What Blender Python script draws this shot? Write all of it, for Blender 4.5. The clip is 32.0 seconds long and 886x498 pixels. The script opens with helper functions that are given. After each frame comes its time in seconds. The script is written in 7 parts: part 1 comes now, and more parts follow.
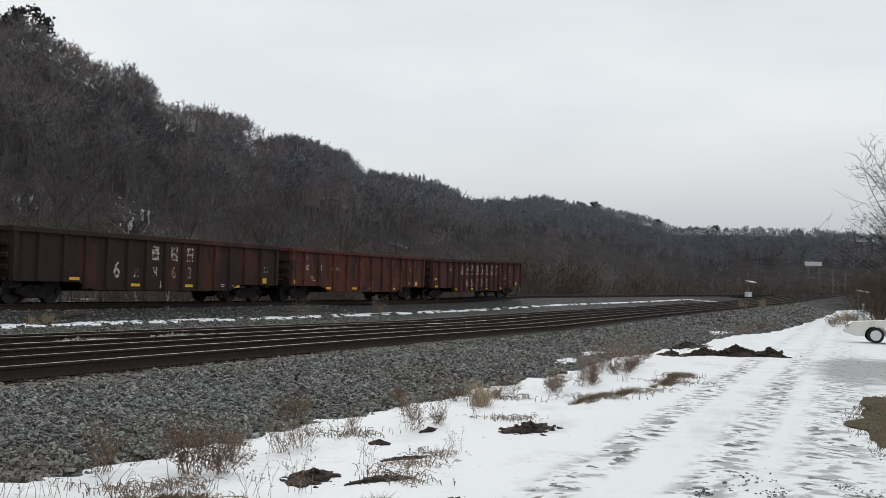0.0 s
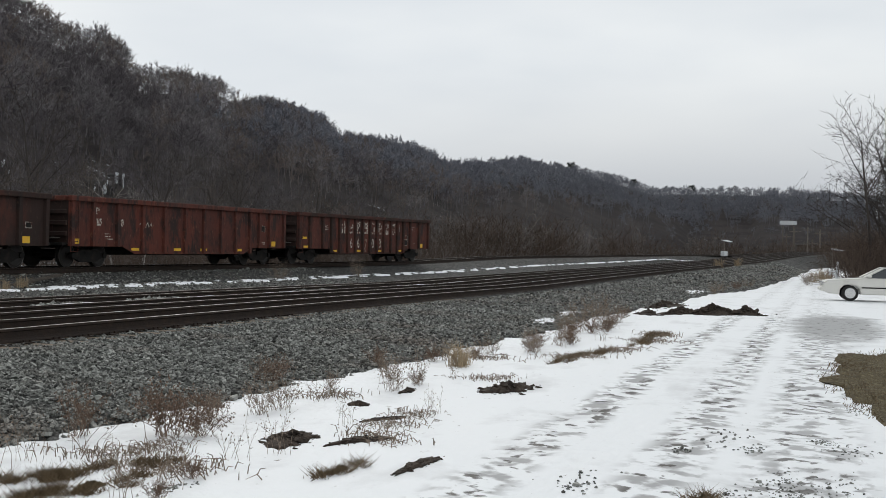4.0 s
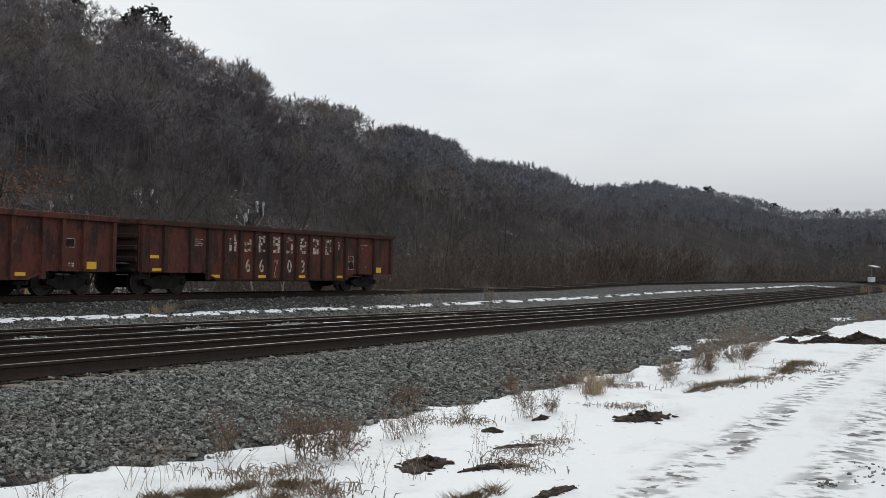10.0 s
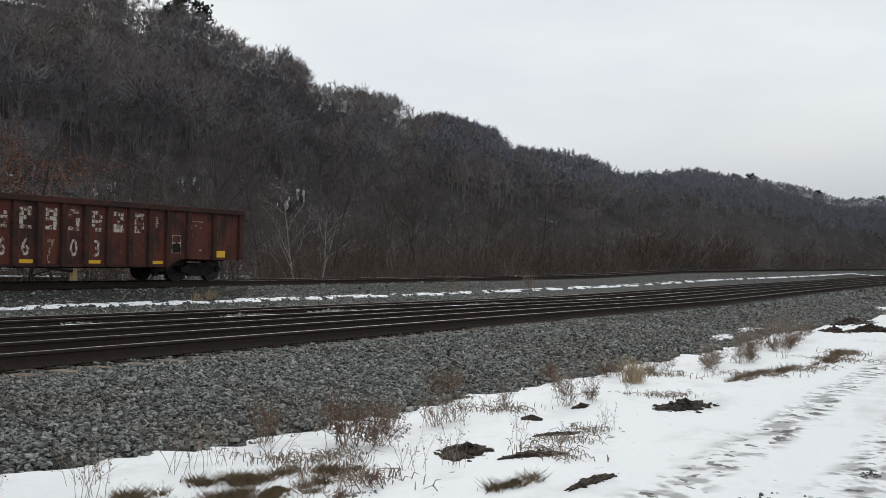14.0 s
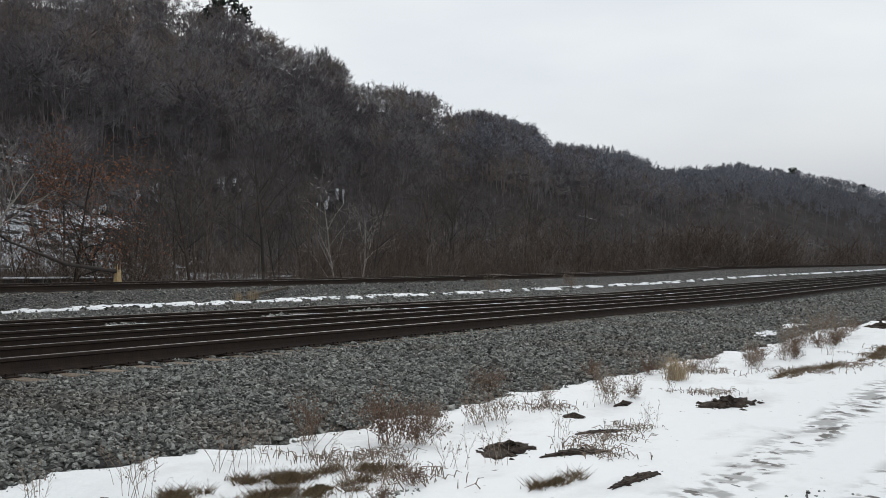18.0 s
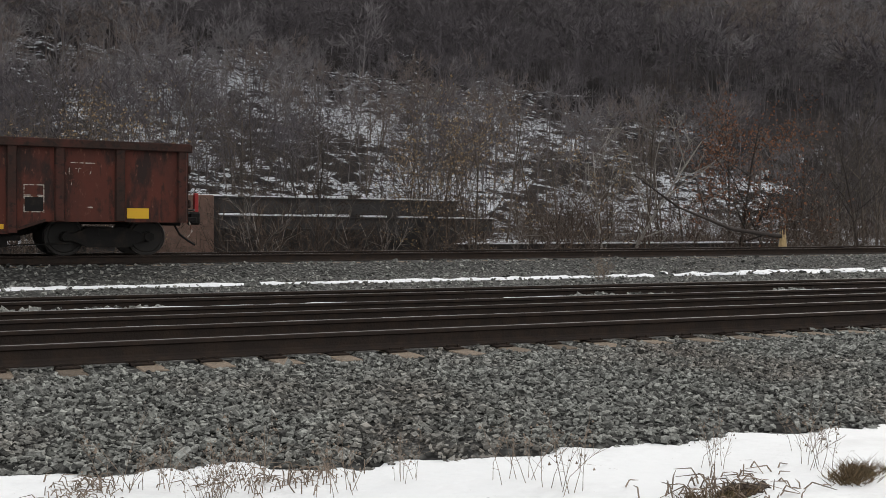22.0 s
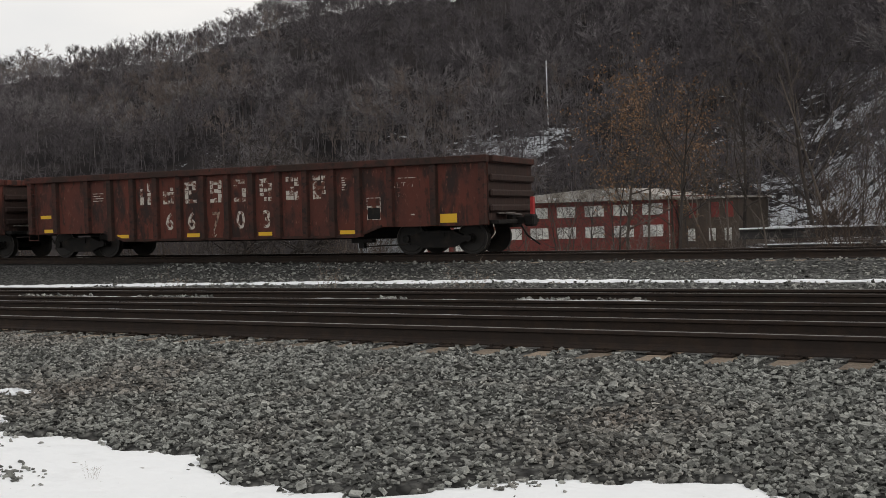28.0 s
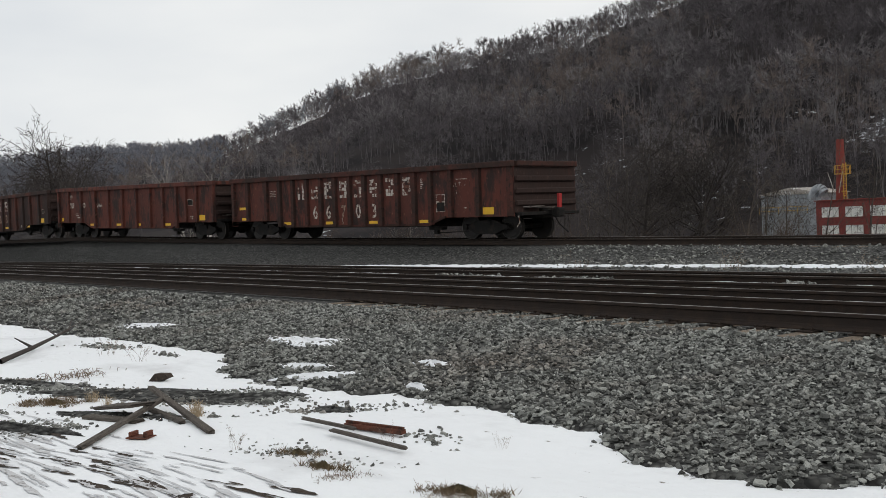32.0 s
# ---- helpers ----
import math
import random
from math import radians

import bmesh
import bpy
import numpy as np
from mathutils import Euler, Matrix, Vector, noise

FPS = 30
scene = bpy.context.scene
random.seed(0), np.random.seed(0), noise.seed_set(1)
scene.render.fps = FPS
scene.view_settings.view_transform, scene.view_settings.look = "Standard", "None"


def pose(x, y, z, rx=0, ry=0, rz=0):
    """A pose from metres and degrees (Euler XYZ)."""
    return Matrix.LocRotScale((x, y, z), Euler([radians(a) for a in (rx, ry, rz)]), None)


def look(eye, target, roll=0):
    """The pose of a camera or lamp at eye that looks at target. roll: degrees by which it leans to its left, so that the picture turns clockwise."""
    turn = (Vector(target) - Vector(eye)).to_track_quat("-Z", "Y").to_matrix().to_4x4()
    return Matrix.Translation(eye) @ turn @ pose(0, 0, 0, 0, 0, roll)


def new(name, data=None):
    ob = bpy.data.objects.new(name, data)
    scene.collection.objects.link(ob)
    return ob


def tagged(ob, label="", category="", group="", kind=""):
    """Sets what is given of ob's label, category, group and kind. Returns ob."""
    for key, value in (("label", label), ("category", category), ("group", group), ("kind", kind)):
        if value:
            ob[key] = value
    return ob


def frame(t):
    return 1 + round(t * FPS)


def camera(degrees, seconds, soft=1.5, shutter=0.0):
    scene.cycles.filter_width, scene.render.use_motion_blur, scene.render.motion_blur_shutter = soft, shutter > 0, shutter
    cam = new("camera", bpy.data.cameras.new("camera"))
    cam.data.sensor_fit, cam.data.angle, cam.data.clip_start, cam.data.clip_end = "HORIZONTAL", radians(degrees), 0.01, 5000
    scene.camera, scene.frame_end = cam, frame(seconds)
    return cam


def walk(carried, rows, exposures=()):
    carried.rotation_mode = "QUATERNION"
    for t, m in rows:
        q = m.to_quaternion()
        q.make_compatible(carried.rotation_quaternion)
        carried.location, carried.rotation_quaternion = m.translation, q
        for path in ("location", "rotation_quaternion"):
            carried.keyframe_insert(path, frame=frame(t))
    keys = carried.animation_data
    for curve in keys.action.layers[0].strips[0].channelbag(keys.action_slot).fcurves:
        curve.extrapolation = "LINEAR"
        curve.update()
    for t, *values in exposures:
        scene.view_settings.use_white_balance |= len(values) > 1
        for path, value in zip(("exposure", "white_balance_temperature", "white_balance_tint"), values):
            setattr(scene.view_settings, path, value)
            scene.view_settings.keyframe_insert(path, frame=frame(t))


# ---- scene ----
cam = camera(45.15, 32.0, soft=0.7)


def aimed(x, y, z, yaw, pitch, roll):
    # yaw 0 looks across the tracks (+y), positive to the right (+x)
    a, b = radians(yaw), radians(pitch)
    eye = Vector((x, y, z))
    return look(eye, eye + Vector((math.sin(a) * math.cos(b), math.cos(a) * math.cos(b), math.sin(b))), roll)


EXPOSURES = [(0, 0.17, 6600, 10), (19.5, 0.2, 6550, 10), (21, 0.28, 6750, 11), (22.5, 0.6, 7000, 14), (24, 1.12, 7200, 17), (26.5, 0.8, 7200, 15), (27.2, 0.5, 7100, 14), (28, 0.25, 7000, 13), (29, 0.22, 6900, 12), (30.5, 0.2, 6750, 11), (32, 0.2, 6700, 11)]
PATH = [
    (0, 0.000, -0.000, 1.600, 69.16, 2.16, 1.78),
    (0.5, 0.014, 0.007, 1.595, 68.85, 2.26, 1.98),
    (1, 0.023, 0.014, 1.592, 68.91, 2.01, 2.25),
    (1.5, 0.037, 0.022, 1.591, 69.10, 1.69, 2.26),
    (2, 0.038, 0.023, 1.589, 69.45, 1.32, 2.08),
    (2.5, 0.043, 0.024, 1.588, 69.71, 1.01, 2.08),
    (3, 0.043, 0.023, 1.589, 70.25, 0.71, 2.07),
    (3.5, 0.059, 0.027, 1.586, 70.72, 0.36, 1.55),
    (5.5, 0.055, 0.027, 1.587, 69.19, -0.92, 1.13),
    (6, 0.037, 0.019, 1.590, 68.63, -0.92, 1.51),
    (6.5, 0.041, 0.020, 1.588, 67.58, -0.47, 1.40),
    (7, 0.046, 0.024, 1.589, 66.98, 0.03, 1.25),
    (7.5, 0.035, 0.020, 1.589, 66.33, 0.31, 1.31),
    (8, 0.028, 0.019, 1.592, 65.48, 0.97, 1.31),
    (8.5, 0.020, 0.016, 1.595, 65.00, 1.54, 1.39),
    (9, 0.013, 0.013, 1.596, 64.53, 1.98, 1.53),
    (9.5, 0.019, 0.018, 1.595, 64.22, 1.78, 1.55),
    (10, 0.012, 0.014, 1.596, 63.28, 1.37, 1.28),
    (10.5, 0.003, 0.013, 1.601, 62.13, 1.27, 1.11),
    (11, -0.001, 0.011, 1.600, 61.95, 1.29, 1.36),
    (11.5, -0.006, 0.008, 1.599, 61.95, 1.26, 1.98),
    (12, -0.008, 0.006, 1.598, 62.09, 0.99, 2.26),
    (12.5, -0.000, 0.011, 1.598, 62.18, 0.64, 2.11),
    (13, -0.004, 0.008, 1.598, 62.12, 0.53, 1.74),
    (13.5, -0.001, 0.007, 1.599, 61.94, 0.57, 1.49),
    (14, 0.002, 0.011, 1.597, 61.17, 0.65, 1.38),
    (14.5, 0.015, 0.020, 1.597, 60.26, 0.48, 1.04),
    (16.5, -0.002, 0.018, 1.598, 59.01, 0.26, 1.28),
    (17, -0.006, 0.013, 1.596, 58.97, 0.51, 1.13),
    (17.5, -0.004, 0.014, 1.596, 59.04, 0.70, 0.93),
    (18, 0.001, 0.019, 1.595, 59.05, 0.52, 0.89),
    (18.5, -0.003, 0.014, 1.596, 59.14, 0.55, 0.87),
    (19, -0.006, 0.011, 1.596, 59.24, 0.66, 1.08),
    (19.5, 0.004, 0.019, 1.594, 57.03, 0.47, 0.86),
    (20, 0.028, 0.060, 1.589, 51.37, 0.13, 0.25),
    (20.5, 0.048, 0.110, 1.589, 44.06, -0.54, -0.52),
    (21, 0.042, 0.153, 1.582, 37.66, -1.17, -0.83),
    (21.5, 0.017, 0.153, 1.583, 30.34, -1.91, -0.44),
    (22, 0.003, 0.174, 1.580, 24.56, -1.76, 0.43),
    (22.5, -0.070, 0.167, 1.585, 19.21, -0.74, 0.67),
    (23, -0.141, 0.197, 1.579, 14.85, 0.02, -0.02),
    (23.5, -0.103, 0.152, 1.575, 8.68, -0.59, -0.53),
    (24, -0.130, 0.125, 1.581, 3.68, -1.24, -0.19),
    (24.5, -0.156, 0.099, 1.590, -1.16, -1.10, 1.34),
    (26.5, -0.061, 0.070, 1.598, -19.05, -0.60, 0.46),
    (27, -0.068, 0.067, 1.593, -23.33, -1.16, 0.54),
    (27.5, -0.072, 0.066, 1.593, -29.00, -1.64, -0.66),
    (28, -0.074, 0.087, 1.597, -33.49, -1.44, -2.18),
    (28.5, -0.069, 0.074, 1.600, -38.23, -1.77, -2.43),
    (29, -0.077, 0.066, 1.599, -41.40, -1.85, -2.15),
    (29.5, -0.087, 0.069, 1.594, -43.14, -1.92, -1.72),
    (30, -0.091, 0.069, 1.596, -44.47, -1.79, -1.84),
    (30.5, -0.087, 0.059, 1.598, -46.79, -1.55, -1.92),
    (31, -0.078, 0.046, 1.599, -49.50, -1.67, -2.00),
    (31.5, -0.043, 0.030, 1.604, -52.78, -1.75, -2.40),
    (32, -0.044, 0.030, 1.605, -54.74, -1.52, -2.55),
]
walk(cam, [(t, aimed(*q)) for t, *q in PATH], EXPOSURES)

# ---- sky and sun ----
SUN_YAW, SUN_EL = 60, 34
world = bpy.data.worlds.new("overcast_sky")
scene.world = world
world.use_nodes = True
wn = world.node_tree.nodes
wl = world.node_tree.links
wn.clear()
w_out = wn.new("ShaderNodeOutputWorld")
w_bg = wn.new("ShaderNodeBackground")
w_sky = wn.new("ShaderNodeTexSky")
w_sky.sky_type, w_sky.sun_disc = "NISHITA", False
w_sky.sun_elevation, w_sky.sun_rotation = radians(SUN_EL), radians(SUN_YAW)
w_hsv = wn.new("ShaderNodeHueSaturation")
w_hsv.inputs["Saturation"].default_value = 0.3
w_hsv.inputs["Value"].default_value = 0.09
w_tc = wn.new("ShaderNodeTexCoord")
w_map = wn.new("ShaderNodeMapping")
w_map.inputs["Scale"].default_value = (1.2, 1.2, 4.0)
w_noise = wn.new("ShaderNodeTexNoise")
w_noise.inputs["Scale"].default_value = 1.3
w_noise.inputs["Detail"].default_value = 5
w_ramp = wn.new("ShaderNodeValToRGB")
w_ramp.color_ramp.elements[0].position, w_ramp.color_ramp.elements[0].color = 0.3, (0.60, 0.65, 0.70, 1)
w_ramp.color_ramp.elements[1].position, w_ramp.color_ramp.elements[1].color = 0.62, (0.80, 0.83, 0.84, 1)
w_mix = wn.new("ShaderNodeMix")
w_mix.data_type = "RGBA"
w_mix.inputs[0].default_value = 0.9
wl.new(w_sky.outputs[0], w_hsv.inputs["Color"])
wl.new(w_tc.outputs["Generated"], w_map.inputs[0])
wl.new(w_map.outputs[0], w_noise.inputs["Vector"])
wl.new(w_noise.outputs["Fac"], w_ramp.inputs[0])
wl.new(w_hsv.outputs[0], w_mix.inputs[6])
wl.new(w_ramp.outputs[0], w_mix.inputs[7])
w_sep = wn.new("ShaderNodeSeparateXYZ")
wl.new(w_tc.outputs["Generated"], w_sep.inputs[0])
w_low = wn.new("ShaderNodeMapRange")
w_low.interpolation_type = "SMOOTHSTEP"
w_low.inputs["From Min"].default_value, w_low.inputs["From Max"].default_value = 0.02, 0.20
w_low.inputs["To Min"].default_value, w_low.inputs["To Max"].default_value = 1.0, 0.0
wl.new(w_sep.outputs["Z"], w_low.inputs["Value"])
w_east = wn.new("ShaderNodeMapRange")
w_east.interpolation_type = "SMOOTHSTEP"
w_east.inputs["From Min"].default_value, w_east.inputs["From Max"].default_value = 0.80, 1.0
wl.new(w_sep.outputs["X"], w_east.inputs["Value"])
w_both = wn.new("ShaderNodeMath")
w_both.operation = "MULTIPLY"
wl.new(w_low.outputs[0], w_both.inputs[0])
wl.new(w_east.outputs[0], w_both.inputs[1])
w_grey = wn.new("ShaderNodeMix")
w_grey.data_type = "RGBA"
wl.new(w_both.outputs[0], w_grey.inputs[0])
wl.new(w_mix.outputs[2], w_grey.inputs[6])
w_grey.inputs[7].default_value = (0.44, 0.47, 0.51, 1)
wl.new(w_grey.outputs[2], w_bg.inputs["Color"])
w_bg.inputs["Strength"].default_value = 1.0
wl.new(w_bg.outputs[0], w_out.inputs[0])

sun = new("sun", bpy.data.lights.new("sun", "SUN"))
sun.data.energy, sun.data.angle, sun.data.color = 0.7, radians(25), (1.0, 0.96, 0.9)
sun.matrix_world = look((60, 40, 80), (60 - math.sin(radians(SUN_YAW)) * 60, 40 - math.cos(radians(SUN_YAW)) * 60, 80 - 60 * math.tan(radians(SUN_EL))))


# ---- materials ----
def material(name, base, rough=0.8, metal=0.0, spots=(), bump=0.0, bump_scale=30.0, vary=0.0, stretch=(1, 1, 1), specular=0.3, space="Object"):
    """spots: (scale, threshold, softness, colour) noise layers over the base, from coarse to fine."""
    m = bpy.data.materials.new(name)
    m.use_nodes = True
    n, l = m.node_tree.nodes, m.node_tree.links
    b = n["Principled BSDF"]
    b.inputs["Roughness"].default_value, b.inputs["Metallic"].default_value = rough, metal
    b.inputs["Specular IOR Level"].default_value = specular
    tc = n.new("ShaderNodeTexCoord")
    mp = n.new("ShaderNodeMapping")
    mp.inputs["Scale"].default_value = stretch
    if space == "World":
        geo = n.new("ShaderNodeNewGeometry")
        l.new(geo.outputs["Position"], mp.inputs[0])
    else:
        l.new(tc.outputs[space], mp.inputs[0])
    colour = n.new("ShaderNodeRGB")
    colour.outputs[0].default_value = (*base, 1)
    last = colour.outputs[0]
    for k, (scale, threshold, soft, tint) in enumerate(spots):
        t = n.new("ShaderNodeTexNoise")
        t.inputs["Scale"].default_value, t.inputs["Detail"].default_value = scale, 6
        t.inputs["Roughness"].default_value = 0.62
        l.new(mp.outputs[0], t.inputs["Vector"])
        r = n.new("ShaderNodeMapRange")
        r.inputs["From Min"].default_value, r.inputs["From Max"].default_value = threshold - soft, threshold + soft
        l.new(t.outputs["Fac"], r.inputs["Value"])
        mix = n.new("ShaderNodeMix")
        mix.data_type = "RGBA"
        l.new(r.outputs[0], mix.inputs[0])
        l.new(last, mix.inputs[6])
        mix.inputs[7].default_value = (*tint, 1)
        last = mix.outputs[2]
    if vary:
        info = n.new("ShaderNodeObjectInfo")
        geo2 = n.new("ShaderNodeNewGeometry")
        add = n.new("ShaderNodeMath")
        add.operation = "ADD"
        l.new(info.outputs["Random"], add.inputs[0])
        l.new(geo2.outputs["Random Per Island"], add.inputs[1])
        fr = n.new("ShaderNodeMath")
        fr.operation = "FRACT"
        l.new(add.outputs[0], fr.inputs[0])
        mr = n.new("ShaderNodeMapRange")
        mr.inputs["To Min"].default_value, mr.inputs["To Max"].default_value = 1 - vary, 1 + vary
        l.new(fr.outputs[0], mr.inputs["Value"])
        hs = n.new("ShaderNodeHueSaturation")
        l.new(mr.outputs[0], hs.inputs["Value"])
        l.new(last, hs.inputs["Color"])
        last = hs.outputs[0]
    l.new(last, b.inputs["Base Color"])
    if bump:
        t = n.new("ShaderNodeTexNoise")
        t.inputs["Scale"].default_value, t.inputs["Detail"].default_value = bump_scale, 5
        l.new(mp.outputs[0], t.inputs["Vector"])
        bp = n.new("ShaderNodeBump")
        bp.inputs["Strength"].default_value, bp.inputs["Distance"].default_value = bump, 0.05
        l.new(t.outputs["Fac"], bp.inputs["Height"])
        l.new(bp.outputs[0], b.inputs["Normal"])
    return m


M = {
    "stone": material("ballast_stone", (0.205, 0.21, 0.195), 0.8, spots=[(0.5, 0.60, 0.10, (0.165, 0.14, 0.12)), (14, 0.58, 0.1, (0.085, 0.085, 0.08)), (40, 0.62, 0.08, (0.27, 0.275, 0.265))], bump=0.5, bump_scale=60, vary=0.8),
    "bed": None,
    "rust_rail": material("rusty_rail_steel", (0.031, 0.024, 0.021), 0.8, 0.0, spots=[(6, 0.55, 0.1, (0.044, 0.031, 0.024))], bump=0.2, bump_scale=40, specular=0.12),
    "rail_top": material("worn_rail_head", (0.17, 0.158, 0.152), 0.42, 0.9, spots=[(5, 0.55, 0.15, (0.10, 0.08, 0.066))]),
    "tie": material("weathered_tie_wood", (0.27, 0.21, 0.155), 0.9, spots=[(8, 0.5, 0.15, (0.09, 0.07, 0.055)), (30, 0.6, 0.1, (0.25, 0.22, 0.19))], bump=0.5, bump_scale=25, vary=0.35, stretch=(1, 6, 1)),
    "bark": material("winter_bark", (0.060, 0.052, 0.048), 0.95, vary=0.35, specular=0.1),
    "wood_grey": material("grey_winter_twigs", (0.176, 0.163, 0.169), 0.95, vary=0.12, specular=0.05),
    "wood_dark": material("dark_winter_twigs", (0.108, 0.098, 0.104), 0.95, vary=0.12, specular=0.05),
    "wood_brown": material("brown_winter_twigs", (0.170, 0.142, 0.131), 0.95, vary=0.12, specular=0.05),
    "wood_ash": material("ash_grey_winter_twigs", (0.220, 0.206, 0.210), 0.95, vary=0.12, specular=0.05),
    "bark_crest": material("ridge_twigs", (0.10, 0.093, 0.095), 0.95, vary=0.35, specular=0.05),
    # distance haze put into the twig colour of the furthest woods
    "bark_haze": material("hazy_slate_twigs", (0.178, 0.184, 0.210), 0.95, vary=0.12, specular=0.05),
    "pine": material("dark_conifer", (0.018, 0.024, 0.018), 0.9, vary=0.3),
}


def crushed_stone():
    """Bedded stones in the material: cells with shades of their own, gap shadow painted as dark joints."""
    m = bpy.data.materials.new("ballast_bed")
    m.use_nodes = True
    n, l = m.node_tree.nodes, m.node_tree.links
    b = n["Principled BSDF"]
    b.inputs["Roughness"].default_value = 0.9
    geo = n.new("ShaderNodeNewGeometry")
    vor = n.new("ShaderNodeTexVoronoi")
    vor.inputs["Scale"].default_value = 13.0
    vor.inputs["Randomness"].default_value = 1.0
    l.new(geo.outputs["Position"], vor.inputs["Vector"])
    sep = n.new("ShaderNodeSeparateColor")
    l.new(vor.outputs["Color"], sep.inputs[0])
    # ramp kept dark to paint the shadow between the loose stones on top
    ramp = n.new("ShaderNodeValToRGB")
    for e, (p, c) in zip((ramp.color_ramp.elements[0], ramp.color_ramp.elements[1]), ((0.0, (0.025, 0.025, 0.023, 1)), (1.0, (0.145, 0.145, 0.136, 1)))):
        e.position, e.color = p, c
    l.new(sep.outputs[0], ramp.inputs[0])
    # painted shadow: colour falls off towards the cell edges
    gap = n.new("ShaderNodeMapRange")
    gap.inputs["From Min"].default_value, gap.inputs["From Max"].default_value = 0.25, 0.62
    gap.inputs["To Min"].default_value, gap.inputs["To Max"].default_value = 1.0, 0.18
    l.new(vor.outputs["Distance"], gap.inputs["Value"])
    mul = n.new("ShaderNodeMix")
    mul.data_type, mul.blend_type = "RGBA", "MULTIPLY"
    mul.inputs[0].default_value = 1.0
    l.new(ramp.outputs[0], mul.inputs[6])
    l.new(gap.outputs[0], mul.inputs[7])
    big = n.new("ShaderNodeTexNoise")
    big.inputs["Scale"].default_value = 0.6
    l.new(geo.outputs["Position"], big.inputs["Vector"])
    shade = n.new("ShaderNodeMapRange")
    shade.inputs["To Min"].default_value, shade.inputs["To Max"].default_value = 0.6, 1.35
    l.new(big.outputs["Fac"], shade.inputs["Value"])
    mul2 = n.new("ShaderNodeMix")
    mul2.data_type, mul2.blend_type = "RGBA", "MULTIPLY"
    mul2.inputs[0].default_value = 1.0
    l.new(mul.outputs[2], mul2.inputs[6])
    l.new(shade.outputs[0], mul2.inputs[7])
    l.new(mul2.outputs[2], b.inputs["Base Color"])
    bp = n.new("ShaderNodeBump")
    bp.inputs["Strength"].default_value, bp.inputs["Distance"].default_value = 1.0, 0.06
    bp.invert = True
    l.new(vor.outputs["Distance"], bp.inputs["Height"])
    l.new(bp.outputs[0], b.inputs["Normal"])
    return m


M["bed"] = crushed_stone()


# ---- helpers for building ----
def thing(name, label, category, at=None, group="", kind=""):
    ob = new(name)
    if at is not None:
        ob.matrix_basis = at
    return tagged(ob, label, category, group, kind)


def solid(name, bm, mat, smooth=False):
    me = bpy.data.meshes.new(name)
    bm.to_mesh(me)
    bm.free()
    for m in (mat if isinstance(mat, (list, tuple)) else [mat]):
        me.materials.append(m)
    if smooth:
        me.polygons.foreach_set("use_smooth", [True] * len(me.polygons))
    return me


def part(name, bm, mat, parent, label="", smooth=False):
    ob = new(name, bm if isinstance(bm, bpy.types.Mesh) else solid(name, bm, mat, smooth))
    ob.parent = parent
    return tagged(ob, label)


def box(bm, x0, x1, y0, y1, z0, z1, bevel=0.0):
    m = Matrix.Translation(((x0 + x1) / 2, (y0 + y1) / 2, (z0 + z1) / 2)) @ Matrix.Diagonal((x1 - x0, y1 - y0, z1 - z0, 1))
    made = bmesh.ops.create_cube(bm, size=1, matrix=m)["verts"]
    if bevel:
        edges = list({e for v in made for e in v.link_edges})
        bmesh.ops.bevel(bm, geom=edges, offset=bevel, segments=1, affect="EDGES")
    return bm


def tube(bm, a, b, r0, r1=None, n=8, caps=True):
    a, b = Vector(a), Vector(b)
    q = (b - a).to_track_quat("Z", "Y").to_matrix().to_4x4()
    m = Matrix.Translation((a + b) / 2) @ q
    bmesh.ops.create_cone(bm, cap_ends=caps, segments=n, radius1=r0, radius2=r0 if r1 is None else r1, depth=(b - a).length, matrix=m)
    return bm


def prism(bm, outline, axis, lo, hi):
    """Extrudes a closed outline of (u, v) along axis x or y."""
    rings = []
    for w in (lo, hi):
        rings.append([bm.verts.new((w, u, v) if axis == "x" else (u, w, v)) for u, v in outline])
    n = len(outline)
    for k in range(n):
        bm.faces.new((rings[0][k], rings[0][(k + 1) % n], rings[1][(k + 1) % n], rings[1][k]))
    bm.faces.new(rings[0][::-1])
    bm.faces.new(rings[1])
    bmesh.ops.recalc_face_normals(bm, faces=bm.faces)
    return bm


def raw(name, verts, faces, mats, index=None, smooth=False):
    me = bpy.data.meshes.new(name)
    verts = np.asarray(verts, dtype=np.float32)
    faces = np.asarray(faces, dtype=np.int32)
    k = faces.shape[1]
    me.vertices.add(len(verts))
    me.vertices.foreach_set("co", verts.ravel())
    me.loops.add(faces.size)
    me.loops.foreach_set("vertex_index", faces.ravel())
    me.polygons.add(len(faces))
    me.polygons.foreach_set("loop_start", np.arange(0, faces.size, k, dtype=np.int32))
    if index is not None:
        me.polygons.foreach_set("material_index", np.asarray(index, dtype=np.int32))
    me.polygons.foreach_set("use_smooth", np.full(len(faces), smooth))
    for m in (mats if isinstance(mats, (list, tuple)) else [mats]):
        me.materials.append(m)
    me.update(calc_edges=True)
    me.validate()
    return me


# ---- the plan: two curves of track, the bank and the hill ----
EYE = 1.6


def near_y(x):
    return 0.027 * x - 0.000456 * np.minimum(np.abs(x), 190.0) ** 2 - 0.1733 * np.maximum(np.abs(x) - 190, 0)


def climb(x):
    """The line and the lot rise gently towards the bend."""
    return 0.0098 * np.clip(x - 40, 0, 50) + 0.014 * np.clip(x - 90, 0, 32) + 0.025 * np.clip(x - 122, 0, 70)


def near_z(x):
    return 0.455 - 0.0022 * np.clip(x, -60, 40) + climb(x)


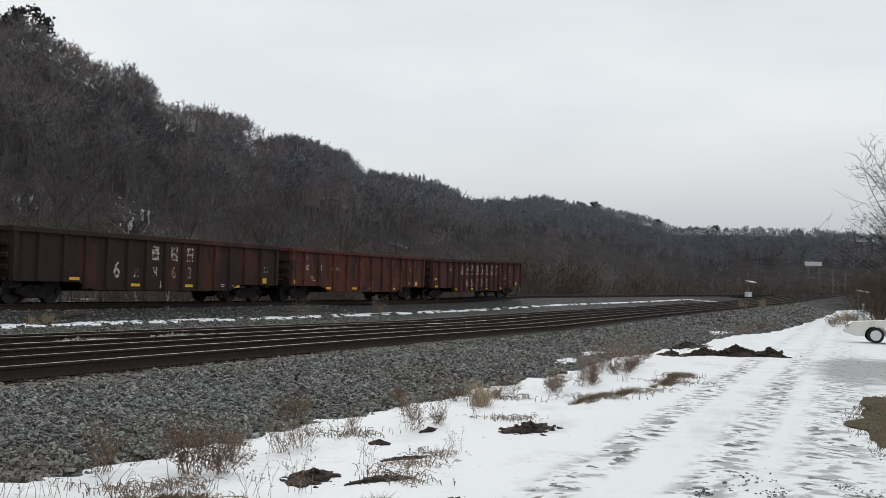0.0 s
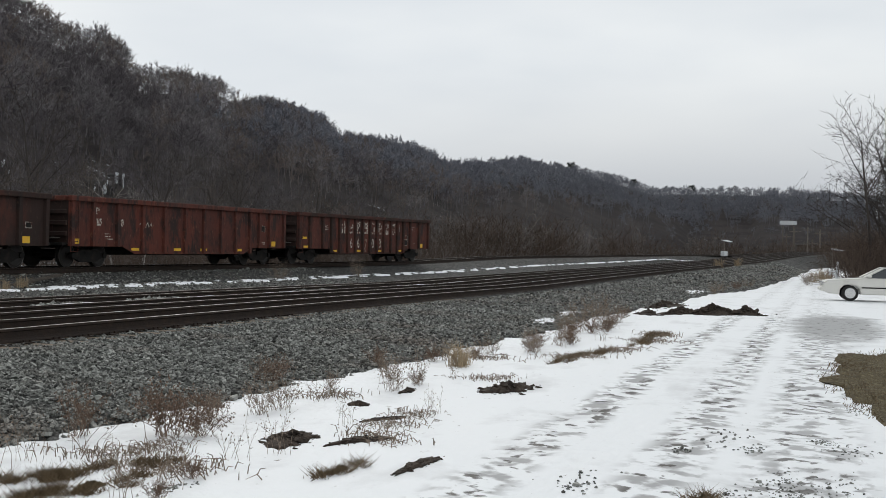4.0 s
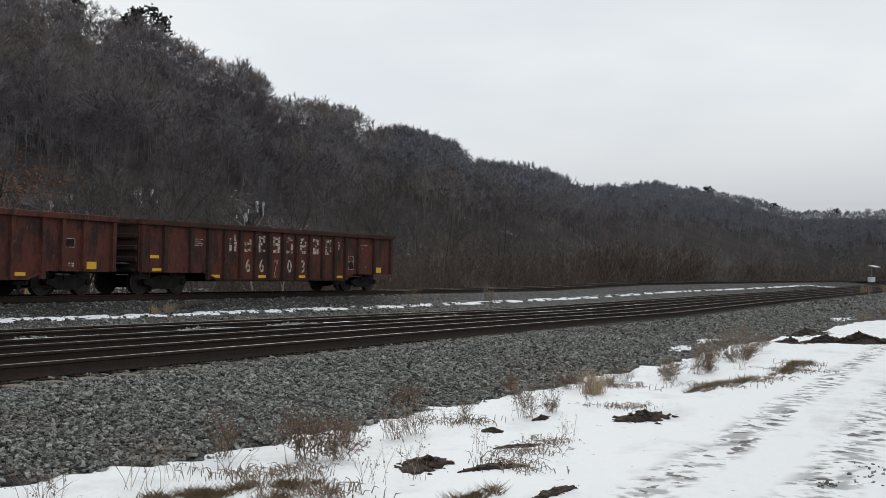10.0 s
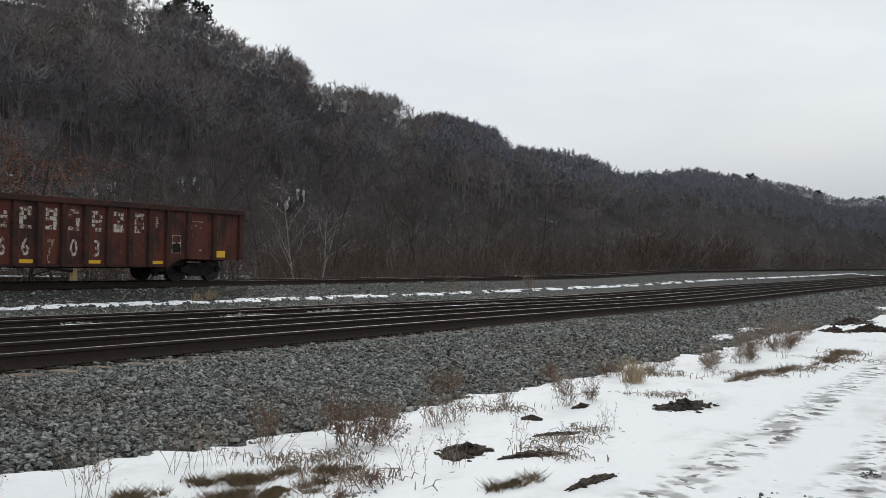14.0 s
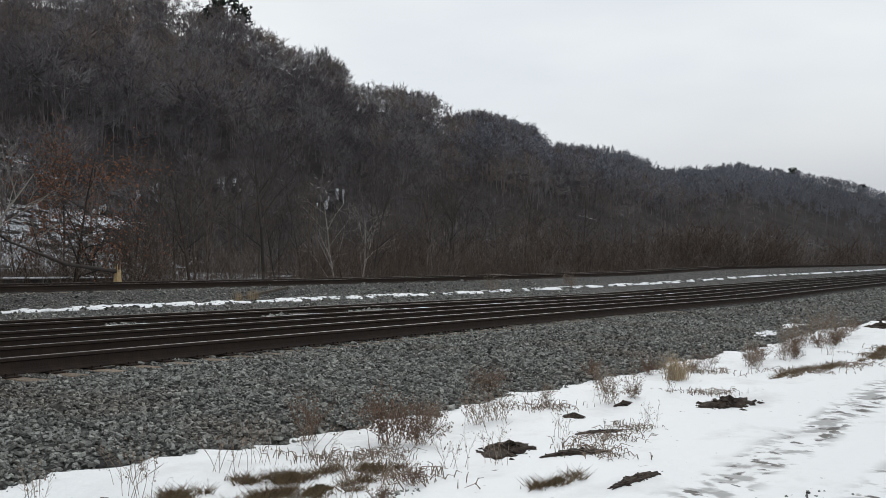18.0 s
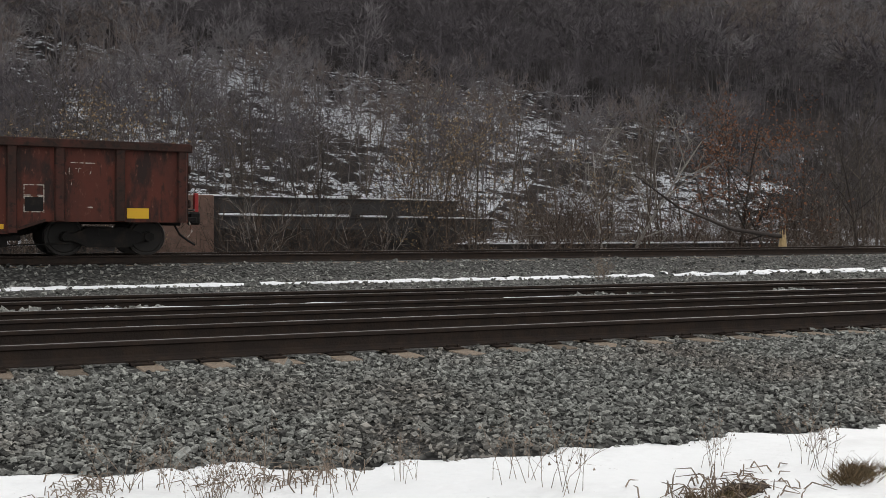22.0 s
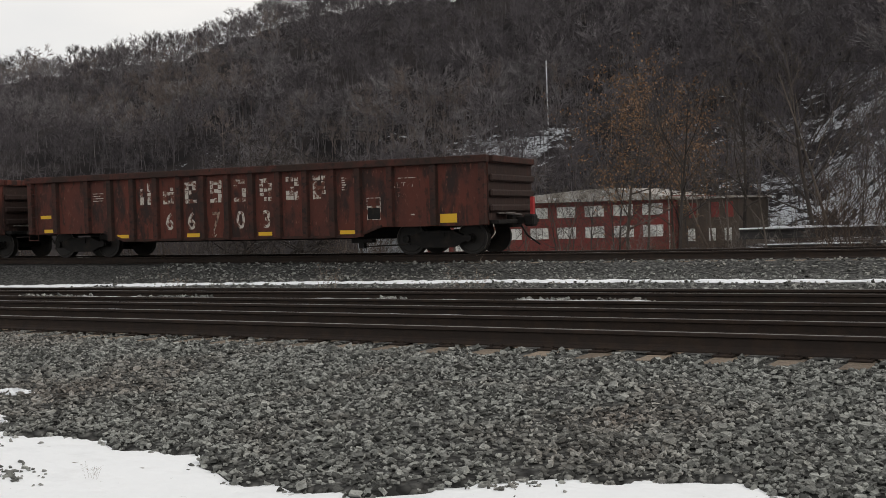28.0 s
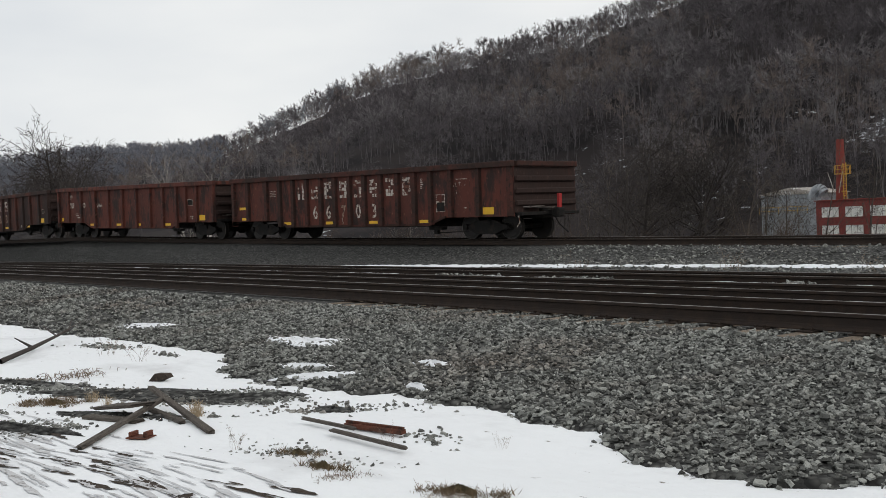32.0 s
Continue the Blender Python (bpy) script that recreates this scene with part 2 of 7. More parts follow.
FX = np.arange(-400.0, 400.1, 1.0)
_mid = np.clip(FX, -45.0, 80.0)
_slope = 0.0621 - 0.003094 * _mid + 0.0000109 * _mid ** 2
_slope = np.where(FX > 80, _slope - 0.0012 * (FX - 80), np.where(FX < -45, _slope * np.exp((FX + 45) / 18.0) + 0.06 * (1 - np.exp((FX + 45) / 18.0)), _slope))
_slope = np.clip(_slope, -0.34, 0.3) + np.interp(FX, [-150, -90, -60, -40, -20, 0, 20, 35, 50, 62, 75, 95], [-0.0027, -0.0042, -0.008, -0.0163, 0.0133, -0.0004, -0.0105, -0.0196, 0.0035, 0.0397, 0.0242, 0.0155])
FY = np.concatenate([[0], np.cumsum((_slope[1:] + _slope[:-1]) / 2)])
FY = FY - np.interp(0, FX, FY) + 24.92
FS = np.concatenate([[0], np.cumsum(np.sqrt(1 + ((_slope[1:] + _slope[:-1]) / 2) ** 2))])
FS = FS - np.interp(0, FX, FS)
FZ = 0.67 + np.where(FX < 5, 0.00026 * np.minimum(5 - FX, 60) ** 2, 0.00010 * np.minimum(FX - 5, 70) ** 2) + 0.0105 * np.clip(FX - 60, 0, 160)


def far_y(x):
    return np.interp(x, FX, FY)


def far_z(x):
    return np.interp(x, FX, FZ)


EDGE_X = [-150, -40, -22, -16, -13, -11, -9.4, -8, -7, -5.8, -4.6, -3.9, -3.2, -2.4, -1.3, -0.75, 0.2, 1, 2, 3.2, 4.2, 5.3, 6.4, 8, 10, 12, 14, 17, 20, 26, 36, 48, 56, 80, 150, 200]
EDGE_Y = [4.5, 4.6, 4.9, 5.4, 5.7, 4.9, 5.0, 5.4, 5.5, 5.4, 5.0, 5.2, 5.9, 6.1, 6.0, 6.75, 7.25, 7.1, 6.7, 6.5, 6.3, 6.4, 6.1, 6.0, 5.9, 5.7, 5.6, 5.7, 5.3, 5.6, 4.9, 4.6, 3.3, 2.6, 1.3, -5.0]


def toe_y(x):
    """Where the snow meets the foot of the ballast."""
    return np.interp(x, EDGE_X, EDGE_Y) + 0.08 * np.sin(x * 5.1) + 0.06 * np.sin(x * 11.7 + 1) + 0.04 * np.sin(x * 23.0)


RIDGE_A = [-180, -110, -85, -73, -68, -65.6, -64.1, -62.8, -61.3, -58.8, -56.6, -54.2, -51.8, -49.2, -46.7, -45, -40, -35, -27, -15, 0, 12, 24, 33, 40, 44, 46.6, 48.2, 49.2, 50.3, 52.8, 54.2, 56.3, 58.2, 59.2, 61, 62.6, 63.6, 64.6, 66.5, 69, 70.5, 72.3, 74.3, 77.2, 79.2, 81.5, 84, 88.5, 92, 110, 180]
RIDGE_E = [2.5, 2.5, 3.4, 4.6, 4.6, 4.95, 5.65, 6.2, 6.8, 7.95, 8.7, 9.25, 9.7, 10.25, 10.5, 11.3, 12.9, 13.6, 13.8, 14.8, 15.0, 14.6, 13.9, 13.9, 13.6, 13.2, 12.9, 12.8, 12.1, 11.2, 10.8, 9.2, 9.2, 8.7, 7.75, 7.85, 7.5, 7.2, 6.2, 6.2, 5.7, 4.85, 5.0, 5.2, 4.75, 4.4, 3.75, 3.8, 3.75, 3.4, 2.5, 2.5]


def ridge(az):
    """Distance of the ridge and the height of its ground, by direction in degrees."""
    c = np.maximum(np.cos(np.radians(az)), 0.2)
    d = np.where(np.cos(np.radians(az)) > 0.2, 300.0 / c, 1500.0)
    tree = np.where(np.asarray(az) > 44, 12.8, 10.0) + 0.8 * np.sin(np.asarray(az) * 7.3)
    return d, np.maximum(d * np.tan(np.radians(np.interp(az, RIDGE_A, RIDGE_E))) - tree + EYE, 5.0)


def foot_line(az):
    """How far back the slope begins: further behind the brick works."""
    return 90.0 + 45.0 * np.clip((-8.0 - az) / 6.0, 0, 1) * np.clip((az + 58.0) / 8.0, 0, 1)


def ground_z(x, y):
    x, y = np.asarray(x, dtype=float), np.asarray(y, dtype=float)
    u = y - far_y(x)
    toe = y - toe_y(x)
    z = 0.02 * np.sin(x * 0.9 + y * 0.5) + 0.015 * np.sin(x * 2.3 - y * 3.1)
    z = np.where(toe > 0, z - np.clip(toe * 0.4, 0, 0.25), z)
    z = z + 0.25 * climb(x) * np.clip((12 - y) / 4, 0, 1)
    bank = np.clip((u - 2) / 5, 0, 1)
    z = z * (1 - bank) + bank * (-0.35 + 0.25 * np.sin(x * 0.11) * np.sin(y * 0.13 + x * 0.05) - 2.1 * np.clip((-x - 16) / 16, 0, 1) * np.clip((u - 6) / 10, 0, 1))
    r = np.hypot(x, y)
    az = np.degrees(np.arctan2(x, y))
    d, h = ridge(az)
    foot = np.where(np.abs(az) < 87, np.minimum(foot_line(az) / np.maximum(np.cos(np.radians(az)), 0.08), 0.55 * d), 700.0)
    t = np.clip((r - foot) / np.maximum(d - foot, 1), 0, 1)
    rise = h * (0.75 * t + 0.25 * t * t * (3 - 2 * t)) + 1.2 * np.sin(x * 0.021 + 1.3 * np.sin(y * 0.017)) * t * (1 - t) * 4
    return np.where(r > foot, z + rise, z)


def polar_sheet():
    az = np.radians(np.concatenate([np.arange(-115, 116, 0.5), np.arange(120, 245, 5.0)]))
    r = np.concatenate([[0.3, 0.8], 1.2 * 1.037 ** np.arange(0, 220)])
    r = r[r < 3200]
    A, Rr = np.meshgrid(az, r)
    X, Y = np.sin(A) * Rr, np.cos(A) * Rr
    Zg = ground_z(X, Y)
    n, m = len(r), len(az)
    i, j = np.meshgrid(np.arange(n - 1), np.arange(m), indexing="ij")
    q = np.stack([i * m + j, i * m + (j + 1) % m, (i + 1) * m + (j + 1) % m, (i + 1) * m + j], -1).reshape(-1, 4)[:, ::-1]
    verts = np.stack([X, Y, Zg], -1).reshape(-1, 3)
    cy = verts[q].mean(1)
    hill = (cy[:, 1] - far_y(cy[:, 0]) > 3)
    return raw("ground", verts, q, [M["snow"], M["bank"]], hill.astype(int), True)


def trodden_snow():
    """Snow with soft grey prints along the wheel lanes and a thawed patch by the parked car."""
    m = material("trodden_snow", (0.80, 0.82, 0.84), 0.6, spots=[(0.9, 0.64, 0.10, (0.62, 0.63, 0.645)), (7, 0.70, 0.03, (0.14, 0.12, 0.10)), (22, 0.73, 0.03, (0.38, 0.36, 0.34))], bump=0.5, bump_scale=6, stretch=(0.75, 1.1, 1), space="World", specular=0.2)
    n, l = m.node_tree.nodes, m.node_tree.links
    b = n["Principled BSDF"]
    last = b.inputs["Base Color"].links[0].from_socket
    geo = n.new("ShaderNodeNewGeometry")
    sep = n.new("ShaderNodeSeparateXYZ")
    l.new(geo.outputs["Position"], sep.inputs[0])

    def ranged(socket, stops):
        r = n.new("ShaderNodeMapRange")
        r.interpolation_type = "SMOOTHSTEP"
        for name, v in zip(("From Min", "From Max", "To Min", "To Max"), stops):
            r.inputs[name].default_value = v
        l.new(socket, r.inputs["Value"])
        return r.outputs[0]

    def maths(op, a, c):
        k = n.new("ShaderNodeMath")
        k.operation = op
        for i, v in enumerate((a, c)):
            if isinstance(v, float):
                k.inputs[i].default_value = v
            else:
                l.new(v, k.inputs[i])
        return k.outputs[0]

    def noise_of(scale, detail=4):
        t = n.new("ShaderNodeTexNoise")
        t.inputs["Scale"].default_value, t.inputs["Detail"].default_value = scale, detail
        l.new(geo.outputs["Position"], t.inputs["Vector"])
        return t.outputs["Fac"]

    def near(y, half):
        return ranged(maths("ABSOLUTE", maths("SUBTRACT", sep.outputs["Y"], y), 0.0), (half * 0.3, half, 1.0, 0.0))

    def over(last, mask, tint):
        mix = n.new("ShaderNodeMix")
        mix.data_type = "RGBA"
        l.new(mask, mix.inputs[0])
        l.new(last, mix.inputs[6])
        mix.inputs[7].default_value = (*tint, 1)
        return mix.outputs[2]

    lane = maths("MAXIMUM", maths("MAXIMUM", near(2.2, 0.34), near(1.1, 0.38)), maths("MULTIPLY", near(0.1, 0.6), 0.9))
    lane = maths("MULTIPLY", lane, ranged(sep.outputs["X"], (4.0, 6.5, 0.0, 1.0)))
    lane = maths("MULTIPLY", lane, ranged(sep.outputs["X"], (24.0, 40.0, 1.0, 0.3)))
    prints = ranged(noise_of(3.4), (0.47, 0.60, 0.0, 1.0))
    last = over(last, maths("MULTIPLY", maths("MULTIPLY", lane, prints), 0.85), (0.27, 0.27, 0.275))
    last = over(last, maths("MULTIPLY", lane, ranged(noise_of(4.6, 5), (0.57, 0.63, 0.0, 0.95))), (0.06, 0.052, 0.045))
    thaw = n.new("ShaderNodeVectorMath")
    thaw.operation = "DISTANCE"
    squash = n.new("ShaderNodeMapping")
    squash.inputs["Scale"].default_value = (0.17, 0.85, 0.0)
    l.new(geo.outputs["Position"], squash.inputs[0])
    l.new(squash.outputs[0], thaw.inputs[0])
    thaw.inputs[1].default_value = (27.5 * 0.17, -0.35 * 0.85, 0.0)
    wet = maths("ADD", thaw.outputs["Value"], maths("MULTIPLY", noise_of(1.3), 1.1))
    last = over(last, ranged(wet, (1.15, 1.75, 0.9, 0.0)), (0.30, 0.305, 0.31))
    last = over(last, maths("MULTIPLY", ranged(wet, (1.2, 1.8, 1.0, 0.0)), ranged(noise_of(5.0), (0.58, 0.66, 0.0, 0.9))), (0.10, 0.095, 0.09))
    l.new(last, b.inputs["Base Color"])
    return m


M["snow"] = trodden_snow()
# bare rock ledge that holds the snow
OUTCROP = (-103.0, 178.0, 20.0)


def hill_floor():
    """Leaf litter with snow caught on the lower slope: thinning up the hill and down the valley."""
    m = bpy.data.materials.new("hill_floor")
    m.use_nodes = True
    n, l = m.node_tree.nodes, m.node_tree.links
    b = n["Principled BSDF"]
    b.inputs["Roughness"].default_value, b.inputs["Specular IOR Level"].default_value = 0.95, 0.05
    geo = n.new("ShaderNodeNewGeometry")
    sep = n.new("ShaderNodeSeparateXYZ")
    l.new(geo.outputs["Position"], sep.inputs[0])

    def ranged(socket, stops):
        r = n.new("ShaderNodeMapRange")
        r.interpolation_type = "SMOOTHSTEP"
        for name, v in zip(("From Min", "From Max", "To Min", "To Max"), stops):
            r.inputs[name].default_value = v
        l.new(socket, r.inputs["Value"])
        return r.outputs[0]

    def noise_of(scale, stretch=(1, 1, 1)):
        mp = n.new("ShaderNodeMapping")
        mp.inputs["Scale"].default_value = stretch
        l.new(geo.outputs["Position"], mp.inputs[0])
        t = n.new("ShaderNodeTexNoise")
        t.inputs["Scale"].default_value, t.inputs["Detail"].default_value, t.inputs["Roughness"].default_value = scale, 6, 0.65
        l.new(mp.outputs[0], t.inputs["Vector"])
        return t.outputs["Fac"]

    def maths(op, a, c):
        k = n.new("ShaderNodeMath")
        k.operation = op
        for i, v in enumerate((a, c)):
            if isinstance(v, float):
                k.inputs[i].default_value = v
            else:
                l.new(v, k.inputs[i])
        return k.outputs[0]

    lie = maths("ADD", ranged(sep.outputs["Z"], (20.0, 42.0, 0.0, -0.17)), ranged(sep.outputs["X"], (70.0, 125.0, 0.0, -0.12)))
    lie = maths("ADD", lie, ranged(sep.outputs["X"], (-90.0, -30.0, -0.12, 0.0)))
    f = maths("ADD", maths("MULTIPLY", noise_of(0.045, (1, 1, 2.5)), 0.5), maths("MULTIPLY", noise_of(0.5, (1, 1, 1.6)), 0.5))
    outcrop = n.new("ShaderNodeVectorMath")
    outcrop.operation = "DISTANCE"
    l.new(geo.outputs["Position"], outcrop.inputs[0])
    outcrop.inputs[1].default_value = OUTCROP
    lie = maths("ADD", lie, ranged(outcrop.outputs["Value"], (4.0, 22.0, 0.17, 0.0)))
    f = maths("ADD", f, lie)
    snow = ranged(f, (0.492, 0.52, 0.0, 1.0))
    snow = maths("MULTIPLY", snow, ranged(noise_of(2.2), (0.50, 0.58, 1.0, 0.0)))
    snow = maths("MULTIPLY", snow, ranged(noise_of(9.0), (0.58, 0.66, 1.0, 0.25)))
    floor_mix = n.new("ShaderNodeMix")
    floor_mix.data_type = "RGBA"
    l.new(ranged(noise_of(0.04), (0.42, 0.6, 0.0, 1.0)), floor_mix.inputs[0])
    floor_mix.inputs[6].default_value, floor_mix.inputs[7].default_value = (0.036, 0.031, 0.031, 1), (0.020, 0.018, 0.019, 1)
    mix = n.new("ShaderNodeMix")
    mix.data_type = "RGBA"
    l.new(snow, mix.inputs[0])
    l.new(floor_mix.outputs[2], mix.inputs[6])
    mix.inputs[7].default_value = (0.60, 0.63, 0.67, 1)
    l.new(mix.outputs[2], b.inputs["Base Color"])
    bp = n.new("ShaderNodeBump")
    bp.inputs["Strength"].default_value, bp.inputs["Distance"].default_value = 0.6, 0.1
    l.new(noise_of(1.4), bp.inputs["Height"])
    l.new(bp.outputs[0], b.inputs["Normal"])
    return m


M["bank"] = hill_floor()
tagged(new("ground", polar_sheet()), "snow-covered lot and a wooded slope with snow patches", "ground", kind="structure")


# ---- ballast bed ----
def strip(name, xs, offsets, mat, smooth=False):
    """A lengthwise sheet; offsets(x) gives rows of (y, z)."""
    rows = [offsets(x) for x in xs]
    k = len(rows[0])
    verts = [(x, y, z) for x, row in zip(xs, rows) for y, z in row]
    faces = [(i * k + j, i * k + j + 1, (i + 1) * k + j + 1, (i + 1) * k + j) for i in range(len(xs) - 1) for j in range(k - 1)]
    return raw(name, verts, np.array(faces)[:, ::-1], mat, smooth=smooth)


def bed_rows(x):
    n, nz = float(near_y(x)), float(near_z(x))
    f, fz = float(far_y(x)), float(far_z(x))
    toe = float(toe_y(x))
    tz = float(ground_z(x, toe - 0.1))
    first = max(9.25 + n, toe + 0.6)
    lie = nz - 0.215
    end = max(17.4 + n, first + 2)
    far0 = max(f - 2.1, end + 1.5)
    rows = [(toe - 0.15, tz - 0.05), (toe + 0.02, tz + 0.02), (toe * 0.5 + first * 0.5, (tz + lie) / 2 + 0.01), (first, lie), (11.0 + n if first < 10.5 + n else first + 0.3, lie - 0.02), (14.5 + n if first < 14 + n else first + 0.6, lie - 0.05), (end, lie - 0.08)]
    rows += [(end + 0.7, lie - 0.17), (far0 - 0.2, fz - 0.45), (far0 + 0.6, fz - 0.215), (f, fz - 0.20), (max(f, far0 + 0.6) + 1.5, fz - 0.22), (max(f, far0 + 0.6) + 3.4, -0.6)]
    return rows


BX = np.concatenate([np.arange(-260, -30, 4.0), np.arange(-30, 30, 0.25), np.arange(30, 320, 4.0)])
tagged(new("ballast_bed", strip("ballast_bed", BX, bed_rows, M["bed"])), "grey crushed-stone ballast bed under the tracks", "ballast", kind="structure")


# ---- rails and ties ----
RAIL = [(-0.075, 0), (0.075, 0), (0.075, 0.012), (0.018, 0.035), (0.009, 0.06), (0.009, 0.135), (0.036, 0.150), (0.036, 0.178), (0.028, 0.186), (-0.028, 0.186), (-0.036, 0.178), (-0.036, 0.150), (-0.009, 0.135), (-0.009, 0.06), (-0.018, 0.035), (-0.075, 0.012)]


def rail_mesh(line, xs):
    """A rail along line(x) -> (y, z of the head)."""
    k = len(RAIL)
    verts, faces, idx = [], [], []
    for x in xs:
        y, z = line(x)
        verts += [(x, y + a, z - 0.186 + b) for a, b in RAIL]
    for i in range(len(xs) - 1):
        for j in range(k):
            faces.append((i * k + j, (i + 1) * k + j, (i + 1) * k + (j + 1) % k, i * k + (j + 1) % k))
            idx.append(1 if j == 8 else 0)
    return raw("rail", verts, faces, [M["rust_rail"], M["rail_top"]], idx)


RX = np.concatenate([np.arange(-260, -40, 5.0), np.arange(-40, 60, 1.0), np.arange(60, 330, 5.0)])
TRACKS = [("near", 9.9, 11.4, 0.0, -0.031), ("near", 12.6, 14.1, -0.034, -0.073), ("near", 15.2, 16.6, -0.043, -0.085), ("far", -0.75, 0.75, 0.0, 0.0)]
tie_bm = bmesh.new()
box(tie_bm, -0.115, 0.115, -1.3, 1.3, -0.17, 0, 0.012)
TIE = solid("tie", tie_bm, M["tie"])
plate_bm = bmesh.new()
box(plate_bm, -0.1, 0.1, -0.17, 0.17, 0, 0.018, 0.004)
for sx in (-0.06, 0.06):
    for sy in (-0.12, 0.12):
        box(plate_bm, sx - 0.012, sx + 0.012, sy - 0.015, sy + 0.015, 0.018, 0.045)
PLATE = solid("tie_plate", plate_bm, M["rust_rail"])
TIE_X = []
for which, a, b, za, zb in TRACKS:
    if which == "near":
        lines = [lambda x, o=o, dz=dz: (float(near_y(x)) + o, float(near_z(x)) + dz) for o, dz in ((a, za), (b, zb))]
        label = "mainline track with rusty brown rails on wooden ties"
    else:
        lines = [lambda x, o=o: (float(far_y(x)) + o, float(far_z(x))) for o in (a, b)]
        label = "raised far track carrying the gondola train"
    track = thing("railway_track", label, "railway track", group="parallel tracks")
    for line in lines:
        part("rail", rail_mesh(line, RX), None, track)
    x = -16.0
    while x < 30 and a != 12.6 and a != 15.2:
        ya, z0 = lines[0](x)
        yb, _ = lines[1](x)
        if a == 9.9:
            TIE_X.append(x)
        tie = part("tie", TIE, None, track)
        tie.matrix_basis = pose(x, (ya + yb) / 2 + random.uniform(-0.06, 0.06), z0 - 0.186 - 0.018 - 0.004, 0, 0, random.uniform(-1.5, 1.5) + math.degrees(math.atan(0.027)))
        if a == 9.9 and x < 20:
            plate = part("tie_plate", PLATE, None, track)
            plate.matrix_basis = pose(x, ya, z0 - 0.186 - 0.020, 0, 0, 0)
        x += 0.60 + random.uniform(-0.04, 0.04)


# ---- gondola cars ----
M["car_red"] = material("faded_oxide_red_paint", (0.112, 0.033, 0.023), 0.75, spots=[(0.9, 0.53, 0.12, (0.078, 0.029, 0.023)), (2.3, 0.56, 0.06, (0.032, 0.020, 0.018)), (5.5, 0.60, 0.05, (0.045, 0.022, 0.018)), (12, 0.65, 0.06, (0.18, 0.08, 0.055))], bump=0.25, bump_scale=12, stretch=(1, 1, 0.4), specular=0.2)
M["car_dark"] = material("sooty_brown_paint", (0.038, 0.024, 0.021), 0.8, spots=[(0.5, 0.60, 0.06, (0.085, 0.032, 0.024)), (3.0, 0.58, 0.1, (0.03, 0.022, 0.02)), (10, 0.66, 0.06, (0.08, 0.05, 0.04))], bump=0.25, bump_scale=12, stretch=(1, 1, 0.4), specular=0.15)
M["car_trim"] = material("grimy_steel", (0.035, 0.024, 0.021), 0.8, 0.1, spots=[(4, 0.6, 0.1, (0.06, 0.035, 0.027))], bump=0.3, bump_scale=20, specular=0.15)
M["under"] = material("oily_black_iron", (0.017, 0.016, 0.0155), 0.7, 0.2, spots=[(5, 0.6, 0.1, (0.035, 0.028, 0.023))], bump=0.2, bump_scale=20, specular=0.12)
M["yellow"] = material("yellow_reflective_tape", (0.72, 0.42, 0.03), 0.5, spots=[(6, 0.68, 0.05, (0.35, 0.2, 0.03))])
M["white"] = material("worn_white_stencil", (0.50, 0.46, 0.41), 0.8, spots=[(7, 0.51, 0.04, (0.12, 0.045, 0.03))])
M["white_faint"] = material("rusted_white_stencil", (0.30, 0.21, 0.16), 0.8, spots=[(6, 0.50, 0.05, (0.06, 0.03, 0.024))])
M["rib_soot"] = material("sooty_rib_paint", (0.040, 0.025, 0.021), 0.8, spots=[(1.6, 0.52, 0.1, (0.075, 0.030, 0.024)), (7, 0.58, 0.06, (0.028, 0.020, 0.018))], bump=0.25, bump_scale=14, specular=0.15)
M["red"] = material("red_end_marker", (0.36, 0.03, 0.03), 0.5)
M["step"] = material("worn_pale_steel", (0.24, 0.22, 0.20), 0.6, 0.3, spots=[(6, 0.56, 0.1, (0.10, 0.08, 0.07))])
M["wheel"] = material("wheel_steel", (0.022, 0.020, 0.019), 0.6, 0.1, spots=[(5, 0.6, 0.1, (0.035, 0.028, 0.023))])
HALF = 7.56
SIDE = 1.5


def wheel_bm():
    bm = bmesh.new()
    tube(bm, (0, -0.07, 0), (0, 0.06, 0), 0.42, 0.415, 24)
    tube(bm, (0, 0.06, 0), (0, 0.09, 0), 0.445, 0.44, 24)
    tube(bm, (0, -0.12, 0), (0, -0.06, 0), 0.11, 0.13, 12)
    tube(bm, (0, -0.085, 0), (0, -0.065, 0), 0.33, 0.36, 24)
    return bm


WHEEL = None


rim_bm = bmesh.new()
for k in range(24):
    a, b = 2 * math.pi * k / 24, 2 * math.pi * (k + 1) / 24
    tube(rim_bm, (0.412 * math.cos(a), -0.072, 0.412 * math.sin(a)), (0.412 * math.cos(b), -0.072, 0.412 * math.sin(b)), 0.008, n=4)
RIM = solid("rim", rim_bm, M["rail_top"])


def bogie(car, x):
    global WHEEL
    truck = part("truck_frame", truck_bm(), M["under"], car)
    truck.matrix_basis = pose(x, 0, 0)
    for sx in (-0.864, 0.864):
        for sy in (-1, 1):
            if WHEEL is None:
                WHEEL = solid("wheel", wheel_bm(), M["wheel"])
            w = part("wheel", WHEEL, None, truck)
            w.matrix_basis = pose(sx, sy * 0.75, 0.42, 0, 0, 0 if sy < 0 else 180)
            part("rim", RIM, None, w, "bright worn wheel rim")
    for sy in (-1, 1):
        bm = bmesh.new()
        for k in (-0.14, 0, 0.14):
            tube(bm, (k, sy * 1.0, 0.27), (k, sy * 1.0, 0.5), 0.06, n=10)
        part("spring_set", bm, M["under"], truck)


